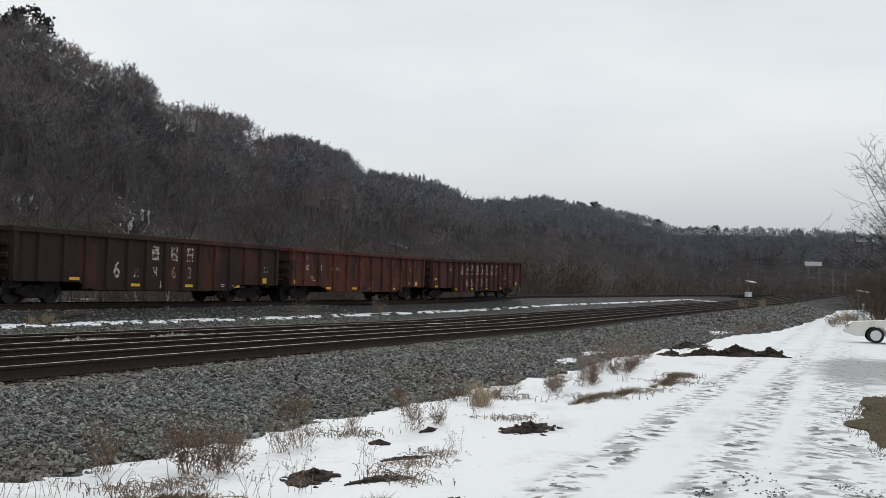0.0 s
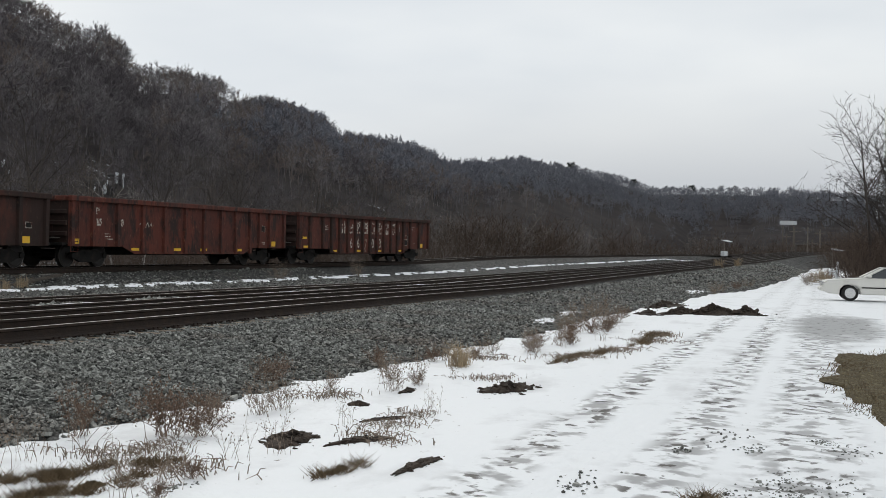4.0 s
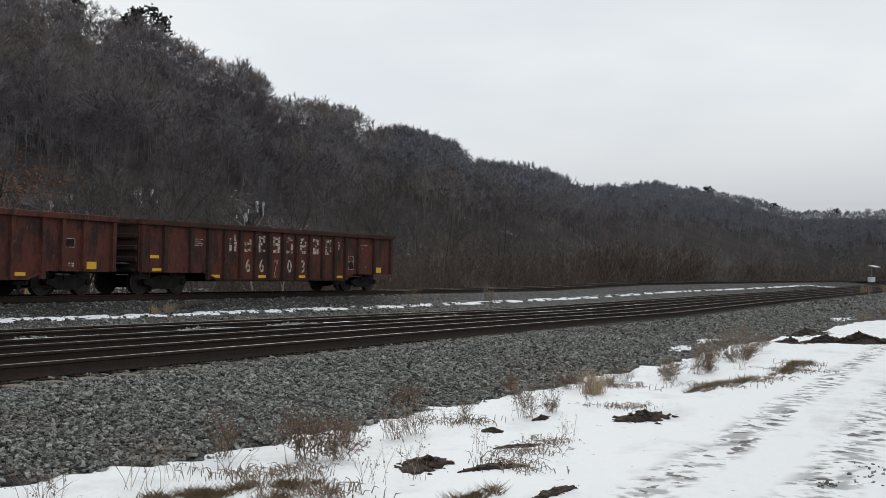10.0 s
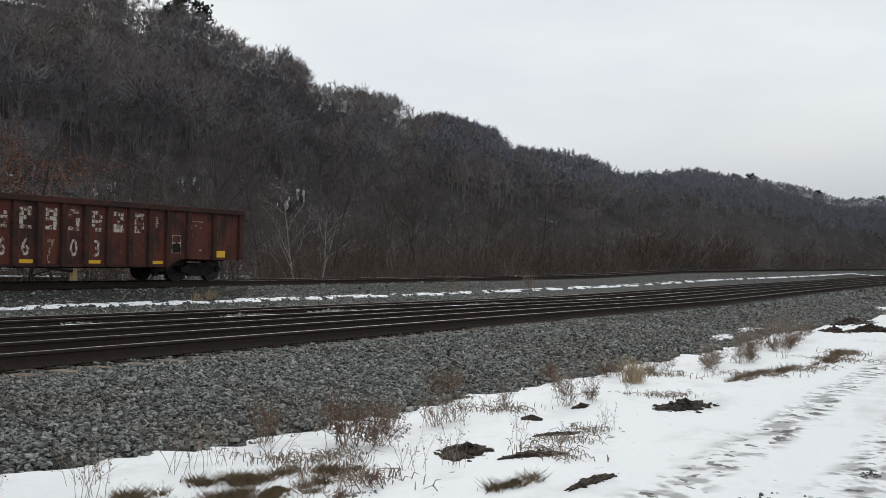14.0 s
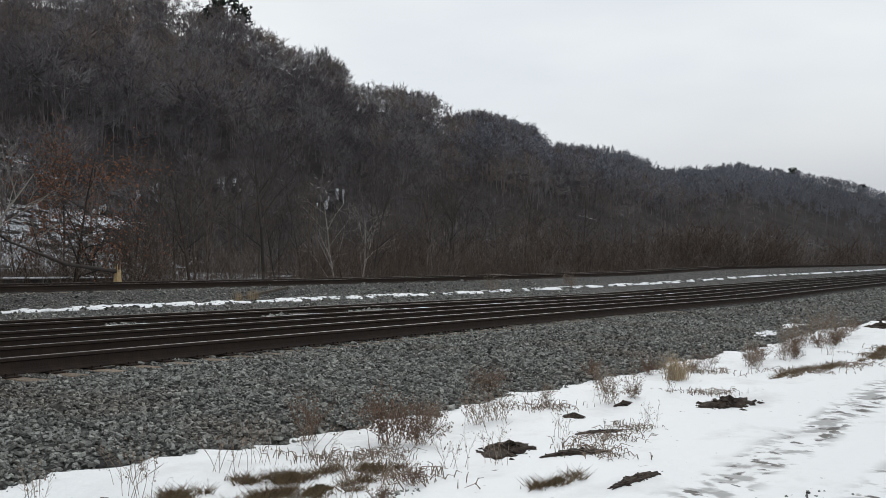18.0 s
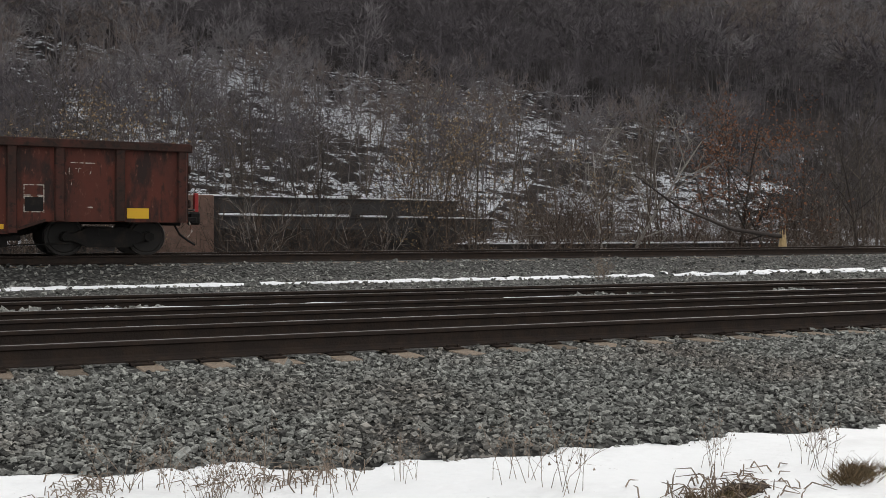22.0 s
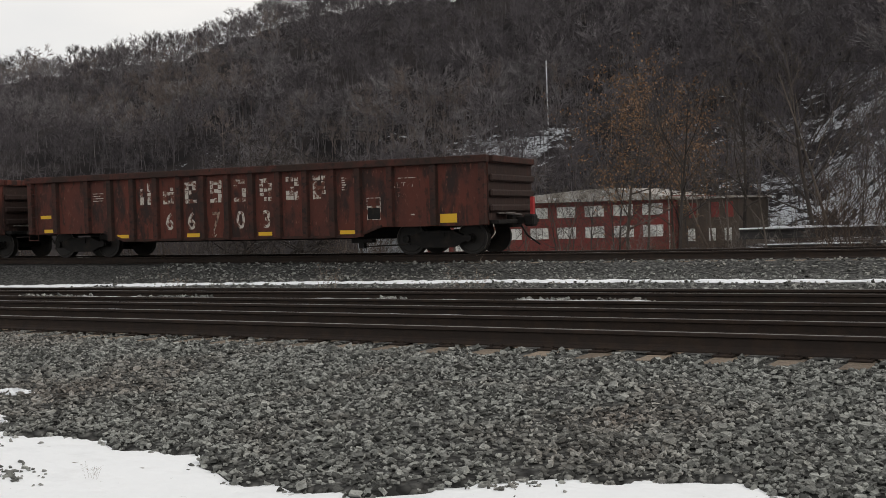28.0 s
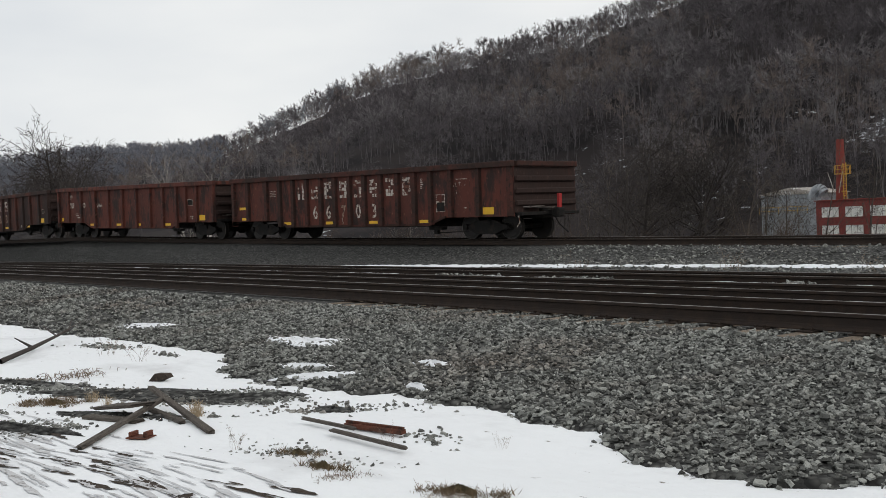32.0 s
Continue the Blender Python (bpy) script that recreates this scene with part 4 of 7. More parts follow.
def dome_tree(seed, limbs, subs, twigs, fork=0.4, wide=0.3, twig=0.006, stem=0.011):
    """A bare broadleaf tree of height 1: a clean trunk, rising limbs and a rounded crown of fine twigs."""
    r = np.random.default_rng(seed)
    lean = r.normal(0, 0.03, 2)
    rows = [(0, 0, -0.05, lean[0], lean[1], fork, stem, stem * 0.75, 0), (lean[0], lean[1], fork, lean[0] * 1.6, lean[1] * 1.6, 0.9, stem * 0.75, stem * 0.15, 0)]
    mid = np.array([lean[0] * 1.3, lean[1] * 1.3, (fork + 1.0) / 2 + 0.02])
    dome = np.array([wide, wide * r.uniform(0.8, 1.1), (1.0 - fork) / 2 + 0.02])
    tips, starts = [], []
    for k in range(limbs):
        a = 2.4 * k + r.normal(0, 0.4)
        el = r.uniform(-0.25, 1.25)
        way = np.array([math.cos(a) * math.cos(el), math.sin(a) * math.cos(el), math.sin(el)])
        end = mid + way * dome * r.uniform(0.6, 0.85)
        h = fork + (0.85 - fork) * max(0.0, (end[2] - fork) / (1.0 - fork)) * r.uniform(0.1, 0.6)
        p = np.array([lean[0], lean[1], h])
        knee = p + (end - p) * 0.5 + np.array([0, 0, 0.05 * r.random()])
        rows.append((*p, *knee, stem * 0.45, stem * 0.32, 1))
        rows.append((*knee, *end, stem * 0.32, stem * 0.12, 1))
        starts += [knee, (knee + end) / 2]
        tips.append(end)
    ends = np.array(tips)
    knees = np.array(starts)[0::2]
    n = limbs * subs
    i = np.repeat(np.arange(limbs), subs)
    f = r.uniform(0.1, 1.0, (n, 1))
    at = knees[i] + (ends[i] - knees[i]) * f
    way = unit(unit((at - mid) / dome) + r.normal(0, 0.55, (n, 3)) + np.array([0, 0, 0.3]))
    sub_len = r.uniform(0.08, 0.17, n)
    subs_mesh = slivers(at, way, sub_len * 1.3, stem * 0.35, r)
    m = n * twigs
    j = np.repeat(np.arange(n), twigs)
    tat = at[j] + way[j] * (sub_len[j] * r.uniform(0.2, 1.0, m))[:, None]
    tway = unit(way[j] * 0.7 + r.normal(0, 0.5, (m, 3)) + np.array([0, 0, 0.35]))
    return merged([spikes(np.array(rows)), subs_mesh, slivers(tat, tway, r.uniform(0.06, 0.12, m), twig, r)])


rg = np.random.default_rng(11)
slope_trees = [dome_tree(100 + k, 7, 6, 5, 0.34 + 0.02 * (k % 4), 0.30 + 0.02 * (k % 3), 0.0105) for k in range(10)]
mid_trees = [dome_tree(130 + k, 7, 5, 5, 0.4, 0.22 + 0.02 * (k % 3), 0.0062, 0.011) for k in range(8)]
brush_clumps = [dome_tree(160 + k, 7, 6, 5, 0.08, 0.42, 0.024) for k in range(10)]
crest_trees = [dome_tree(200 + k, 11, 8, 7, 0.36 + 0.03 * (k % 4), 0.32 + 0.03 * (k % 4), 0.0062, 0.014) for k in range(8)]


def place_trees(n, az, t, kinds, size):
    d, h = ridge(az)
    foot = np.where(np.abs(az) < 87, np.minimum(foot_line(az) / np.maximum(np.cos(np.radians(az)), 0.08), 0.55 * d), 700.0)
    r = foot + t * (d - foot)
    x, y = np.sin(np.radians(az)) * r, np.cos(np.radians(az)) * r
    hgt = rg.uniform(*size, n)
    return np.stack([rg.integers(0, kinds, n), x, y, ground_z(x, y) - 0.3, hgt, hgt * rg.uniform(0.85, 1.3, n), rg.uniform(0, 6.28, n)], -1)


# denser where the slope is seen from further off
dens_az = np.arange(-85, 96, 1.0)


def on_slope(n, weights, t, kinds, size):
    cum = np.cumsum(np.interp(dens_az, [-85, -62, -45, -30, 0, 35, 55, 75, 95], weights))
    az = np.interp(rg.random(n) * cum[-1], cum, dens_az)
    P = place_trees(n, az, t, kinds, size)
    return P[~((np.abs(P[:, 1] + 65) < 32) & (P[:, 2] > 100) & (P[:, 2] < 132))]


n_slope = 4700
upper = on_slope(n_slope, [80, 75, 58, 44, 40, 46, 90, 60, 50], 0.22 + 0.64 * rg.random(n_slope) ** 0.85, 10, (10, 16))
n_mid = 2500
lower = on_slope(n_mid, [10, 30, 60, 100, 100, 80, 60, 20, 10], 0.5 * rg.random(n_mid) ** 0.9, 8, (7.5, 12))
n_low = 1900
low_az = rg.uniform(-84, 72, n_low)
low_az = low_az[(0.5 + 0.5 * np.sin(low_az * 1.55 + 1.1 * np.sin(low_az * 0.6)) < 0.55) | (low_az < 44)]
low = place_trees(len(low_az), low_az, rg.uniform(0.93, 1.0, len(low_az)), 10, (2.5, 4.5))
low[low[:, 1] < 0, 4:6] *= 1.5
pieces, tints = [], []
for templates, P in ((slope_trees, upper), (mid_trees, lower), (brush_clumps, low)):
    # loose stands share a tint; distance haze is painted as paler, then slate-blue twigs
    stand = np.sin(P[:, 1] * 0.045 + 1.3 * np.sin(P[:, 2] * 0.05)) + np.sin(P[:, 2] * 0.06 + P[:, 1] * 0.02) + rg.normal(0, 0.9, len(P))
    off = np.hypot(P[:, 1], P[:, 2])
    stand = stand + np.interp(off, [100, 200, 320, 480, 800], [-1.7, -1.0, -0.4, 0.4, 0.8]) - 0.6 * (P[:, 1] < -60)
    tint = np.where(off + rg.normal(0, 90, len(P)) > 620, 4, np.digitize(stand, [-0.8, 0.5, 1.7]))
    for k in range(5):
        if (tint == k).any():
            V, F = scatter(templates, P[tint == k])
            pieces.append((V, F))
            tints.append(np.full(len(F), k))
V, F = merged(pieces)
tagged(new("hillside_forest", raw("hillside_forest", V, F, [M["wood_dark"], M["wood_grey"], M["wood_brown"], M["wood_ash"], M["bark_haze"]], np.concatenate(tints))), "leafless grey-brown winter forest on the hillside", "forest", kind="stuff")

# the wooded ridges down the valley, bare twigs coloured slate-blue for distance haze
n_far = 2200
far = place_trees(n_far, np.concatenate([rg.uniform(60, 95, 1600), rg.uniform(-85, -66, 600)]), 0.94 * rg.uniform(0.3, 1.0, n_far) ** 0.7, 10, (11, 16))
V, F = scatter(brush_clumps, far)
tagged(new("valley_forest", raw("valley_forest", V, F, M["bark_haze"])), "bare woods on the far valley ridges, distance haze in their slate-blue twig colour", "forest", kind="stuff")

# groves along the crest, taller and shorter by turns
n_crest = 760
crest_az = np.linspace(-84, 95, n_crest) + rg.normal(0, 0.25, n_crest)
grove = 0.5 + 0.5 * np.sin(crest_az * 1.55 + 1.1 * np.sin(crest_az * 0.6))
crest = place_trees(n_crest, crest_az, rg.uniform(0.95, 1.0, n_crest), 8, (8.0, 11.5))
lump = (0.82 + 0.30 * grove) * rg.lognormal(0, 0.10, n_crest)
crest[:, 4] *= lump
crest[:, 5] *= lump
V, F = scatter(crest_trees, crest)
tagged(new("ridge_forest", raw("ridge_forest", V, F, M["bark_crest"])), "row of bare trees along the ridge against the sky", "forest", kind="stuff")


def conifer(seed, height, wide):
    """Irregular pads of needles on short limbs, the outline rounded and broken."""
    r = np.random.default_rng(seed)
    rows = []
    for k in range(16):
        h = 0.34 + 0.62 * k / 15
        a = k * 2.4 + r.normal(0, 0.4)
        reach = wide * height * (0.5 * math.sin(math.pi * min(1.0, 0.25 + (h - 0.3) * 1.0)) + 0.05) * r.uniform(0.5, 1.1)
        c = np.array([math.cos(a) * reach, math.sin(a) * reach, h * height])
        rows.append((0, 0, h * height * 0.92, *c, height * 0.01, height * 0.005, 0))
        size = height * r.uniform(0.09, 0.15)
        for j in range(34):
            q = c + r.normal(0, 1, 3) * size * np.array([0.6, 0.6, 0.32])
            v = r.normal(0, 1, 3) + np.array([0, 0, 0.5])
            v /= np.linalg.norm(v)
            rows.append((*q, *(q + v * size * 0.6), height * 0.034, height * 0.006, 1))
    return np.array(rows)


def pine(x, y, height, seed, label, wide=0.55):
    t = thing("pine_tree", label, "tree", pose(x, y, float(ground_z(x, y)) - 0.2))
    V1, F1 = sticks(np.array([(0, 0, -0.5, 0, 0, height * 0.95, height * 0.02, height * 0.004, 0)]), 6)
    part("trunk", raw("trunk", V1, F1, M["bark"]), None, t)
    V2, F2 = spikes(conifer(seed, height, wide))
    part("crown", raw("crown", V2, F2, M["pine"]), None, t)


def polar_at(az, t):
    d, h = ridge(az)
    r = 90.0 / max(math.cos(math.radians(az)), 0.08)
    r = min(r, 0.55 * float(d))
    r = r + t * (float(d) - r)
    return math.sin(math.radians(az)) * r, math.cos(math.radians(az)) * r


for k, (az, t, h, w) in enumerate(((47.4, 0.95, 17, 0.9), (46.6, 0.96, 14, 0.8), (43.6, 0.97, 12, 0.7), (40.8, 0.97, 10, 0.6), (77.2, 0.97, 16, 0.8), (80.5, 0.97, 14, 0.8), (83.5, 0.98, 13, 0.8))):
    x, y = polar_at(az, t)
    pine(x, y, h, 300 + k, "dark evergreen pine standing among bare trees on the ridge", w)

# undergrowth behind the far track
shrub_templates = []
for k in range(6):
    s = grow(400 + k, 1.0, 0.012, (7, 4), first=0.05, spread=0.9, wobble=0.09, up=0.6, forks=4, joints=(3, 2, 1, 1))
    s[:, 6:8] = np.maximum(s[:, 6:8], 0.003)
    shrub_templates.append(spikes(s))
n_sh = 1700
sx = np.concatenate([rg.uniform(-60, 110, n_sh - 400), rg.uniform(90, 330, 400)])
su = 4.5 + 40 * rg.random(n_sh) ** 1.6
sy = far_y(sx) + su
hh = rg.uniform(1.2, 3.6, n_sh) * np.where(sx > 90, 1.8, 1) * np.where(sx < -8, 0.55, 1)
places = np.stack([rg.integers(0, 6, n_sh), sx, sy, ground_z(sx, sy) - 0.1, hh, hh * rg.uniform(0.7, 1.2, n_sh), rg.uniform(0, 6.28, n_sh)], -1)
V, F = scatter(shrub_templates, places)
M["brush"] = material("dry_brown_brush", (0.085, 0.064, 0.052), 0.95, vary=0.5, specular=0.05)
M["pale_brush"] = material("bleached_twigs", (0.17, 0.15, 0.135), 0.95, vary=0.4)
light = rg.random(n_sh) < 0.16
V2, F2 = scatter(shrub_templates, places[light])
tagged(new("pale_undergrowth", raw("pale_undergrowth", V2, F2, M["pale_brush"])), "bleached pale twigs and stems among the brush", "undergrowth", kind="stuff")
V, F = scatter(shrub_templates, places[~light])
tagged(new("bank_undergrowth", raw("bank_undergrowth", V, F, M["brush"])), "dry brown brush and saplings behind the far track", "undergrowth", kind="stuff")

# frozen seeps on the rock ledges of the lower slope
M["ice"] = material("milky_seep_ice", (0.62, 0.66, 0.70), 0.45, spots=[(0.8, 0.55, 0.1, (0.40, 0.40, 0.40))], bump=0.4, bump_scale=3)
M["ledge"] = material("wet_dark_rock", (0.045, 0.042, 0.042), 0.8, spots=[(0.7, 0.55, 0.1, (0.025, 0.024, 0.025))], bump=0.8, bump_scale=1.5)
ri = random.Random(31)
for x, y, tall, count in ((113.8, 118.7, 3.6, 5), (110.6, 117.8, 2.6, 3), (137.7, 126.2, 4.2, 4), (141.0, 127.2, 2.6, 3), (163.0, 124.9, 3.4, 5), (180.6, 134.6, 3.2, 4), (167.5, 127.0, 2.4, 3), (97.0, 112.0, 1.6, 3)):
    z = float(ground_z(x, y))
    seep = thing("frozen_seep", "white icicle curtain frozen on a dark rock ledge", "ice", pose(x, y, z, 0, 0, -math.degrees(math.atan2(x, y))), group="icefalls on the hillside")
    bm = bmesh.new()
    box(bm, -0.55 * count, 0.55 * count, 0.1, 2.4, -1.5, tall * 0.55, 0.35)
    for v in bm.verts:
        v.co += Vector((ri.uniform(-0.5, 0.5), ri.uniform(-0.3, 0.2), ri.uniform(-0.3, 0.3)))
    part("ledge", bm, M["ledge"], seep)
    for k in range(count):
        bm = bmesh.new()
        cx, top = ri.uniform(-0.45, 0.45) * count, tall * ri.uniform(0.1, 0.65)
        low = top - tall * ri.choice((0.3, 0.5, 1.0))
        w = ri.uniform(0.12, 0.5)
        tube(bm, (cx, -0.1, top), (cx + ri.uniform(-0.1, 0.1), -0.45, (top + low) / 2), w, w * 0.8, 6)
        tube(bm, (cx, -0.45, (top + low) / 2), (cx + ri.uniform(-0.15, 0.15), -0.5, low), w * 0.8, w * 0.15, 6)
        part("icicle", bm, M["ice"], seep)

# single trees on the bank
M["leaf_brown"] = material("dead_oak_leaves", (0.19, 0.085, 0.048), 0.9, vary=0.5)
M["leaf_tan"] = material("dry_seed_heads", (0.30, 0.21, 0.12), 0.9, vary=0.4)


def leaves(segs, n, size, seed):
    rg2 = np.random.default_rng(seed)
    s = segs[segs[:, 8] >= 2]
    pick = s[rg2.integers(0, len(s), n)]
    c = pick[:, 0:3] + (pick[:, 3:6] - pick[:, 0:3]) * rg2.random((n, 1)) + rg2.normal(0, size * 0.8, (n, 3))
    a, b = rg2.normal(0, 1, (n, 3)), rg2.normal(0, 1, (n, 3))
    a /= np.linalg.norm(a, axis=1)[:, None]
    b /= np.linalg.norm(b, axis=1)[:, None]
    V = np.stack([c, c + a * size, c + a * size * 0.9 + b * size * 0.7, c + b * size * 0.6], 1).reshape(-1, 3)
    F = (np.arange(n) * 4)[:, None, None] + np.array([[0, 1, 2], [0, 2, 3]])[None]
    return V, F.reshape(-1, 3)


TREE_KINDS = {
    "dark": dict(counts=(14, 6, 4), girth=0.013, forks=1, mat="bark", twig=0.0015, leaf=0),
    "broad": dict(counts=(20, 7, 5), girth=0.018, forks=2, mat="bark", twig=0.0021, leaf=0),
    "pale": dict(counts=(10, 5, 3), girth=0.013, forks=2, mat="birch", twig=0.0012, leaf=0),
    "brown": dict(counts=(14, 6, 4), girth=0.012, forks=2, mat="bark", twig=0.0013, leaf=3000, leaf_mat="leaf_brown"),
    "tan": dict(counts=(11, 6, 4), girth=0.010, forks=3, mat="dun_bark", twig=0.0014, leaf=1300, leaf_mat="leaf_tan"),
    "sycamore": dict(counts=(13, 6, 4), girth=0.011, forks=2, mat="dun_bark", twig=0.0014, leaf=2300, leaf_mat="leaf_dull"),
    "slim": dict(counts=(10, 5, 3), girth=0.009, forks=1, mat="dun_bark", twig=0.0013, leaf=0),
}
M["birch"] = material("whitish_birch_bark", (0.29, 0.27, 0.245), 0.9, spots=[(3, 0.6, 0.1, (0.22, 0.2, 0.18))], vary=0.25)
M["dun_bark"] = material("dun_twigs", (0.095, 0.078, 0.066), 0.95, vary=0.4)
M["leaf_dull"] = material("dead_sycamore_leaves", (0.23, 0.135, 0.078), 0.9, vary=0.5)
TREE_MESHES = {}
TREE_LABELS = {
    "dark": "bare dark-barked tree standing behind the far track",
    "pale": "bare pale-barked tree with several leaning trunks",
    "brown": "oak holding dry rust-brown leaves in winter",
    "tan": "bare tree with clusters of tan seed heads",
    "sycamore": "tall pale-limbed tree with sparse brown leaves",
    "broad": "spreading bare tree with a dense rounded crown",
    "slim": "slim leafless sapling on the brushy bank",
}


def bank_tree(kind, x, y, height, variant=0, turn=0.0, z=None):
    key = (kind, variant % 3)
    if key not in TREE_MESHES:
        k = TREE_KINDS[kind]
        segs = grow(500 + 7 * len(TREE_MESHES), 1.0, k["girth"], k["counts"], first=0.14 if kind in ("pale", "tan") else 0.28, spread=1.25 if kind in ("broad", "sycamore", "brown") else 1.0, forks=k["forks"], wobble=0.07, up=0.45)
        segs[:, 6:8] = np.maximum(segs[:, 6:8], k["twig"])
        tr = segs[segs[:, 8] == 0]
        V1, F1 = sticks(segs[segs[:, 8] == 1], 4)
        V2, F2 = spikes(segs[segs[:, 8] > 1])
        Vc = np.concatenate([V1, V2])
        Fc = np.concatenate([F1, F2 + len(V1)])
        meshes = [("trunk", raw("trunk", *sticks(tr[4 * f:4 * f + 4], 7), M[k["mat"]], smooth=True)) for f in range(k["forks"])]
        meshes += [("crown", raw("crown", Vc, Fc, M[k["mat"]]))]
        if k["leaf"]:
            meshes.append(("leaves", raw("leaves", *leaves(segs, k["leaf"], 0.012, 9 + len(TREE_MESHES)), M[k["leaf_mat"]])))
        TREE_MESHES[key] = meshes
    base = float(ground_z(x, y)) if z is None else z
    t = thing("tree", TREE_LABELS[kind], "tree", Matrix.Translation((x, y, base)) @ Matrix.Rotation(turn, 4, "Z") @ Matrix.Scale(height, 4), group="bare trees on the bank")
    for name, me in TREE_MESHES[key]:
        part(name, me, None, t)
    return t


for k, (kind, x, y, h) in enumerate((
    ("pale", 22.5, 33, 6.2), ("brown", 29.3, 33.5, 6.6), ("dark", 34.1, 33, 6.0), ("dark", 38.7, 33, 8.2), ("slim", 43.2, 33, 6.0), ("pale", 48.5, 36, 5.8), ("dark", 57.8, 34, 6.5), ("slim", 70.5, 34, 6.0),
    ("slim", 53, 35, 6.5), ("slim", 46, 36, 7.0), ("slim", 36.5, 35, 7.0), ("slim", 26, 37, 7.0), ("dark", 64, 38, 7.5), ("dark", 80, 40, 8.0), ("dark", 92, 40, 9.0), ("slim", 104, 42, 9.0),
    ("tan", 17.7, 34, 6.0), ("tan", 16.0, 35.5, 5.6), ("dark", 10.6, 33, 4.6), ("slim", 14.1, 33, 4.0), ("dark", 11.2, 36, 4.6), ("slim", 20.0, 34, 5.2), ("tan", 4.2, 36, 5.6), ("tan", 1.0, 37, 5.2),
    ("slim", 1.8, 34, 4.4), ("slim", 0.2, 35, 4.6), ("tan", -2.2, 37, 5.0), ("slim", -6.0, 34, 4.5), ("dark", -4.5, 34, 4.8), ("slim", -9.0, 38, 7.4), ("slim", -2.4, 34, 4.2), ("slim", -10.3, 35, 4.2),
    ("sycamore", -17.4, 40, 7.5), ("dark", -12.9, 40, 6.4), ("dark", -10.4, 41, 8.4), ("broad", -39.6, 42, 6.6), ("broad", -37.0, 42.5, 6.4), ("slim", -42.8, 42, 5.0), ("slim", -34.5, 42, 4.6), ("slim", -31, 44, 4.6),
    ("slim", -27.0, 44, 4.5), ("slim", -22, 43, 4.6), ("dark", -46, 46, 6.0), ("slim", -50, 46, 5.0), ("dark", -56, 48, 6.0), ("sycamore", -15.6, 42.5, 6.9), ("slim", -14.2, 42, 6.0), ("slim", 7.0, 38, 5.0),
)):
    bank_tree(kind, x, y, h + (1.7 if x < -26 else 0), k, k * 2.4)
# a thicket of saplings between the track and the foot of the hill
rt = random.Random(21)
for k in range(120):
    x = rt.uniform(-30, 105) if k % 5 else rt.uniform(-60, -20)
    u = 9 + 34 * rt.random() ** 1.3
    if x < -14:
        u = 17 + 20 * rt.random()
    y = float(far_y(x)) + u
    if 4.5 < x < 9.5 and u < 15 or (-100 < x < -36 and y > 60):
        continue
    kind = rt.choice(("slim", "slim", "dark", "slim", "slim") if -5 < x < 35 else ("slim", "dark", "slim", "dark"))
    bank_tree(kind, x, y, rt.uniform(3.8, 6.4) * (1 + 0.012 * u) * (0.75 if x < -14 else 1.0), rt.randrange(3), rt.uniform(0, 6.28))
# lone trees far along the valley
for k, (kind, x, y, h) in enumerate((("broad", -133, 37.5, 16.6), ("broad", -147, 42, 14.5), ("dark", -116, 36, 9.5), ("pale", -85.5, 36.3, 11.8), ("broad", -124, 39, 9.0))):
    bank_tree(kind, x, y, h, k, 0.4 + k)
# trees beside the lot, where the line curves away
for k, (kind, x, y, h) in enumerate((("dark", 70, -2.9, 10.0), ("dark", 71.5, -3.6, 9.4), ("dark", 74, -5.4, 10.0), ("broad", 69, -6.6, 9.0), ("dark", 78, -3.6, 7.0), ("dark", 84, -4.2, 7.5), ("broad", 72.5, -7.6, 9.6), ("dark", 90, -5.4, 8.0), ("dark", 76, -4.2, 8.6), ("dark", 70.5, -4.6, 9.2), ("broad", 80, -7.0, 9.0))):
    bank_tree(kind, x, y, h, k, k * 1.7)


# ---- loose ballast stones ----
def stone_templates(n):
    out = []
    rs = np.random.default_rng(77)
    for k in range(n):
        bm = bmesh.new()
        bmesh.ops.create_cube(bm, size=1.55)
        bmesh.ops.triangulate(bm, faces=bm.faces)
        V = np.array([v.co for v in bm.verts])
        F = np.array([[v.index for v in f.verts] for f in bm.faces])
        bm.free()
        V = V * rs.uniform(0.55, 1.2, (len(V), 3)) * np.array([1.0, rs.uniform(0.5, 0.85), rs.uniform(0.32, 0.6)])
        a, c = rs.uniform(-0.9, 0.9), rs.uniform(-0.7, 0.7)
        V = np.stack([V[:, 0], V[:, 1] * np.cos(a) - V[:, 2] * np.sin(a), V[:, 1] * np.sin(a) + V[:, 2] * np.cos(a)], -1)
        V = np.stack([V[:, 0] * np.cos(c) - V[:, 2] * np.sin(c), V[:, 1], V[:, 0] * np.sin(c) + V[:, 2] * np.cos(c)], -1)
        out.append((V, F))
    return out


STONES = stone_templates(10)
ST_X = np.arange(-80, 130.1, 0.25)
ST_ROWS = np.array([bed_rows(float(x)) for x in ST_X])


def bed_height(x, y):
    i = np.clip(np.round((x - ST_X[0]) / 0.25).astype(int), 0, len(ST_X) - 1)
    rows = ST_ROWS[i]
    z = np.full(len(x), -1.0)
    for j in range(rows.shape[1] - 1):
        a, b = rows[:, j], rows[:, j + 1]
        w = (y - a[:, 0]) / np.maximum(b[:, 0] - a[:, 0], 1e-3)
        m = (w >= 0) & (w <= 1)
        z = np.where(m, a[:, 1] + w * (b[:, 1] - a[:, 1]), z)
    return z


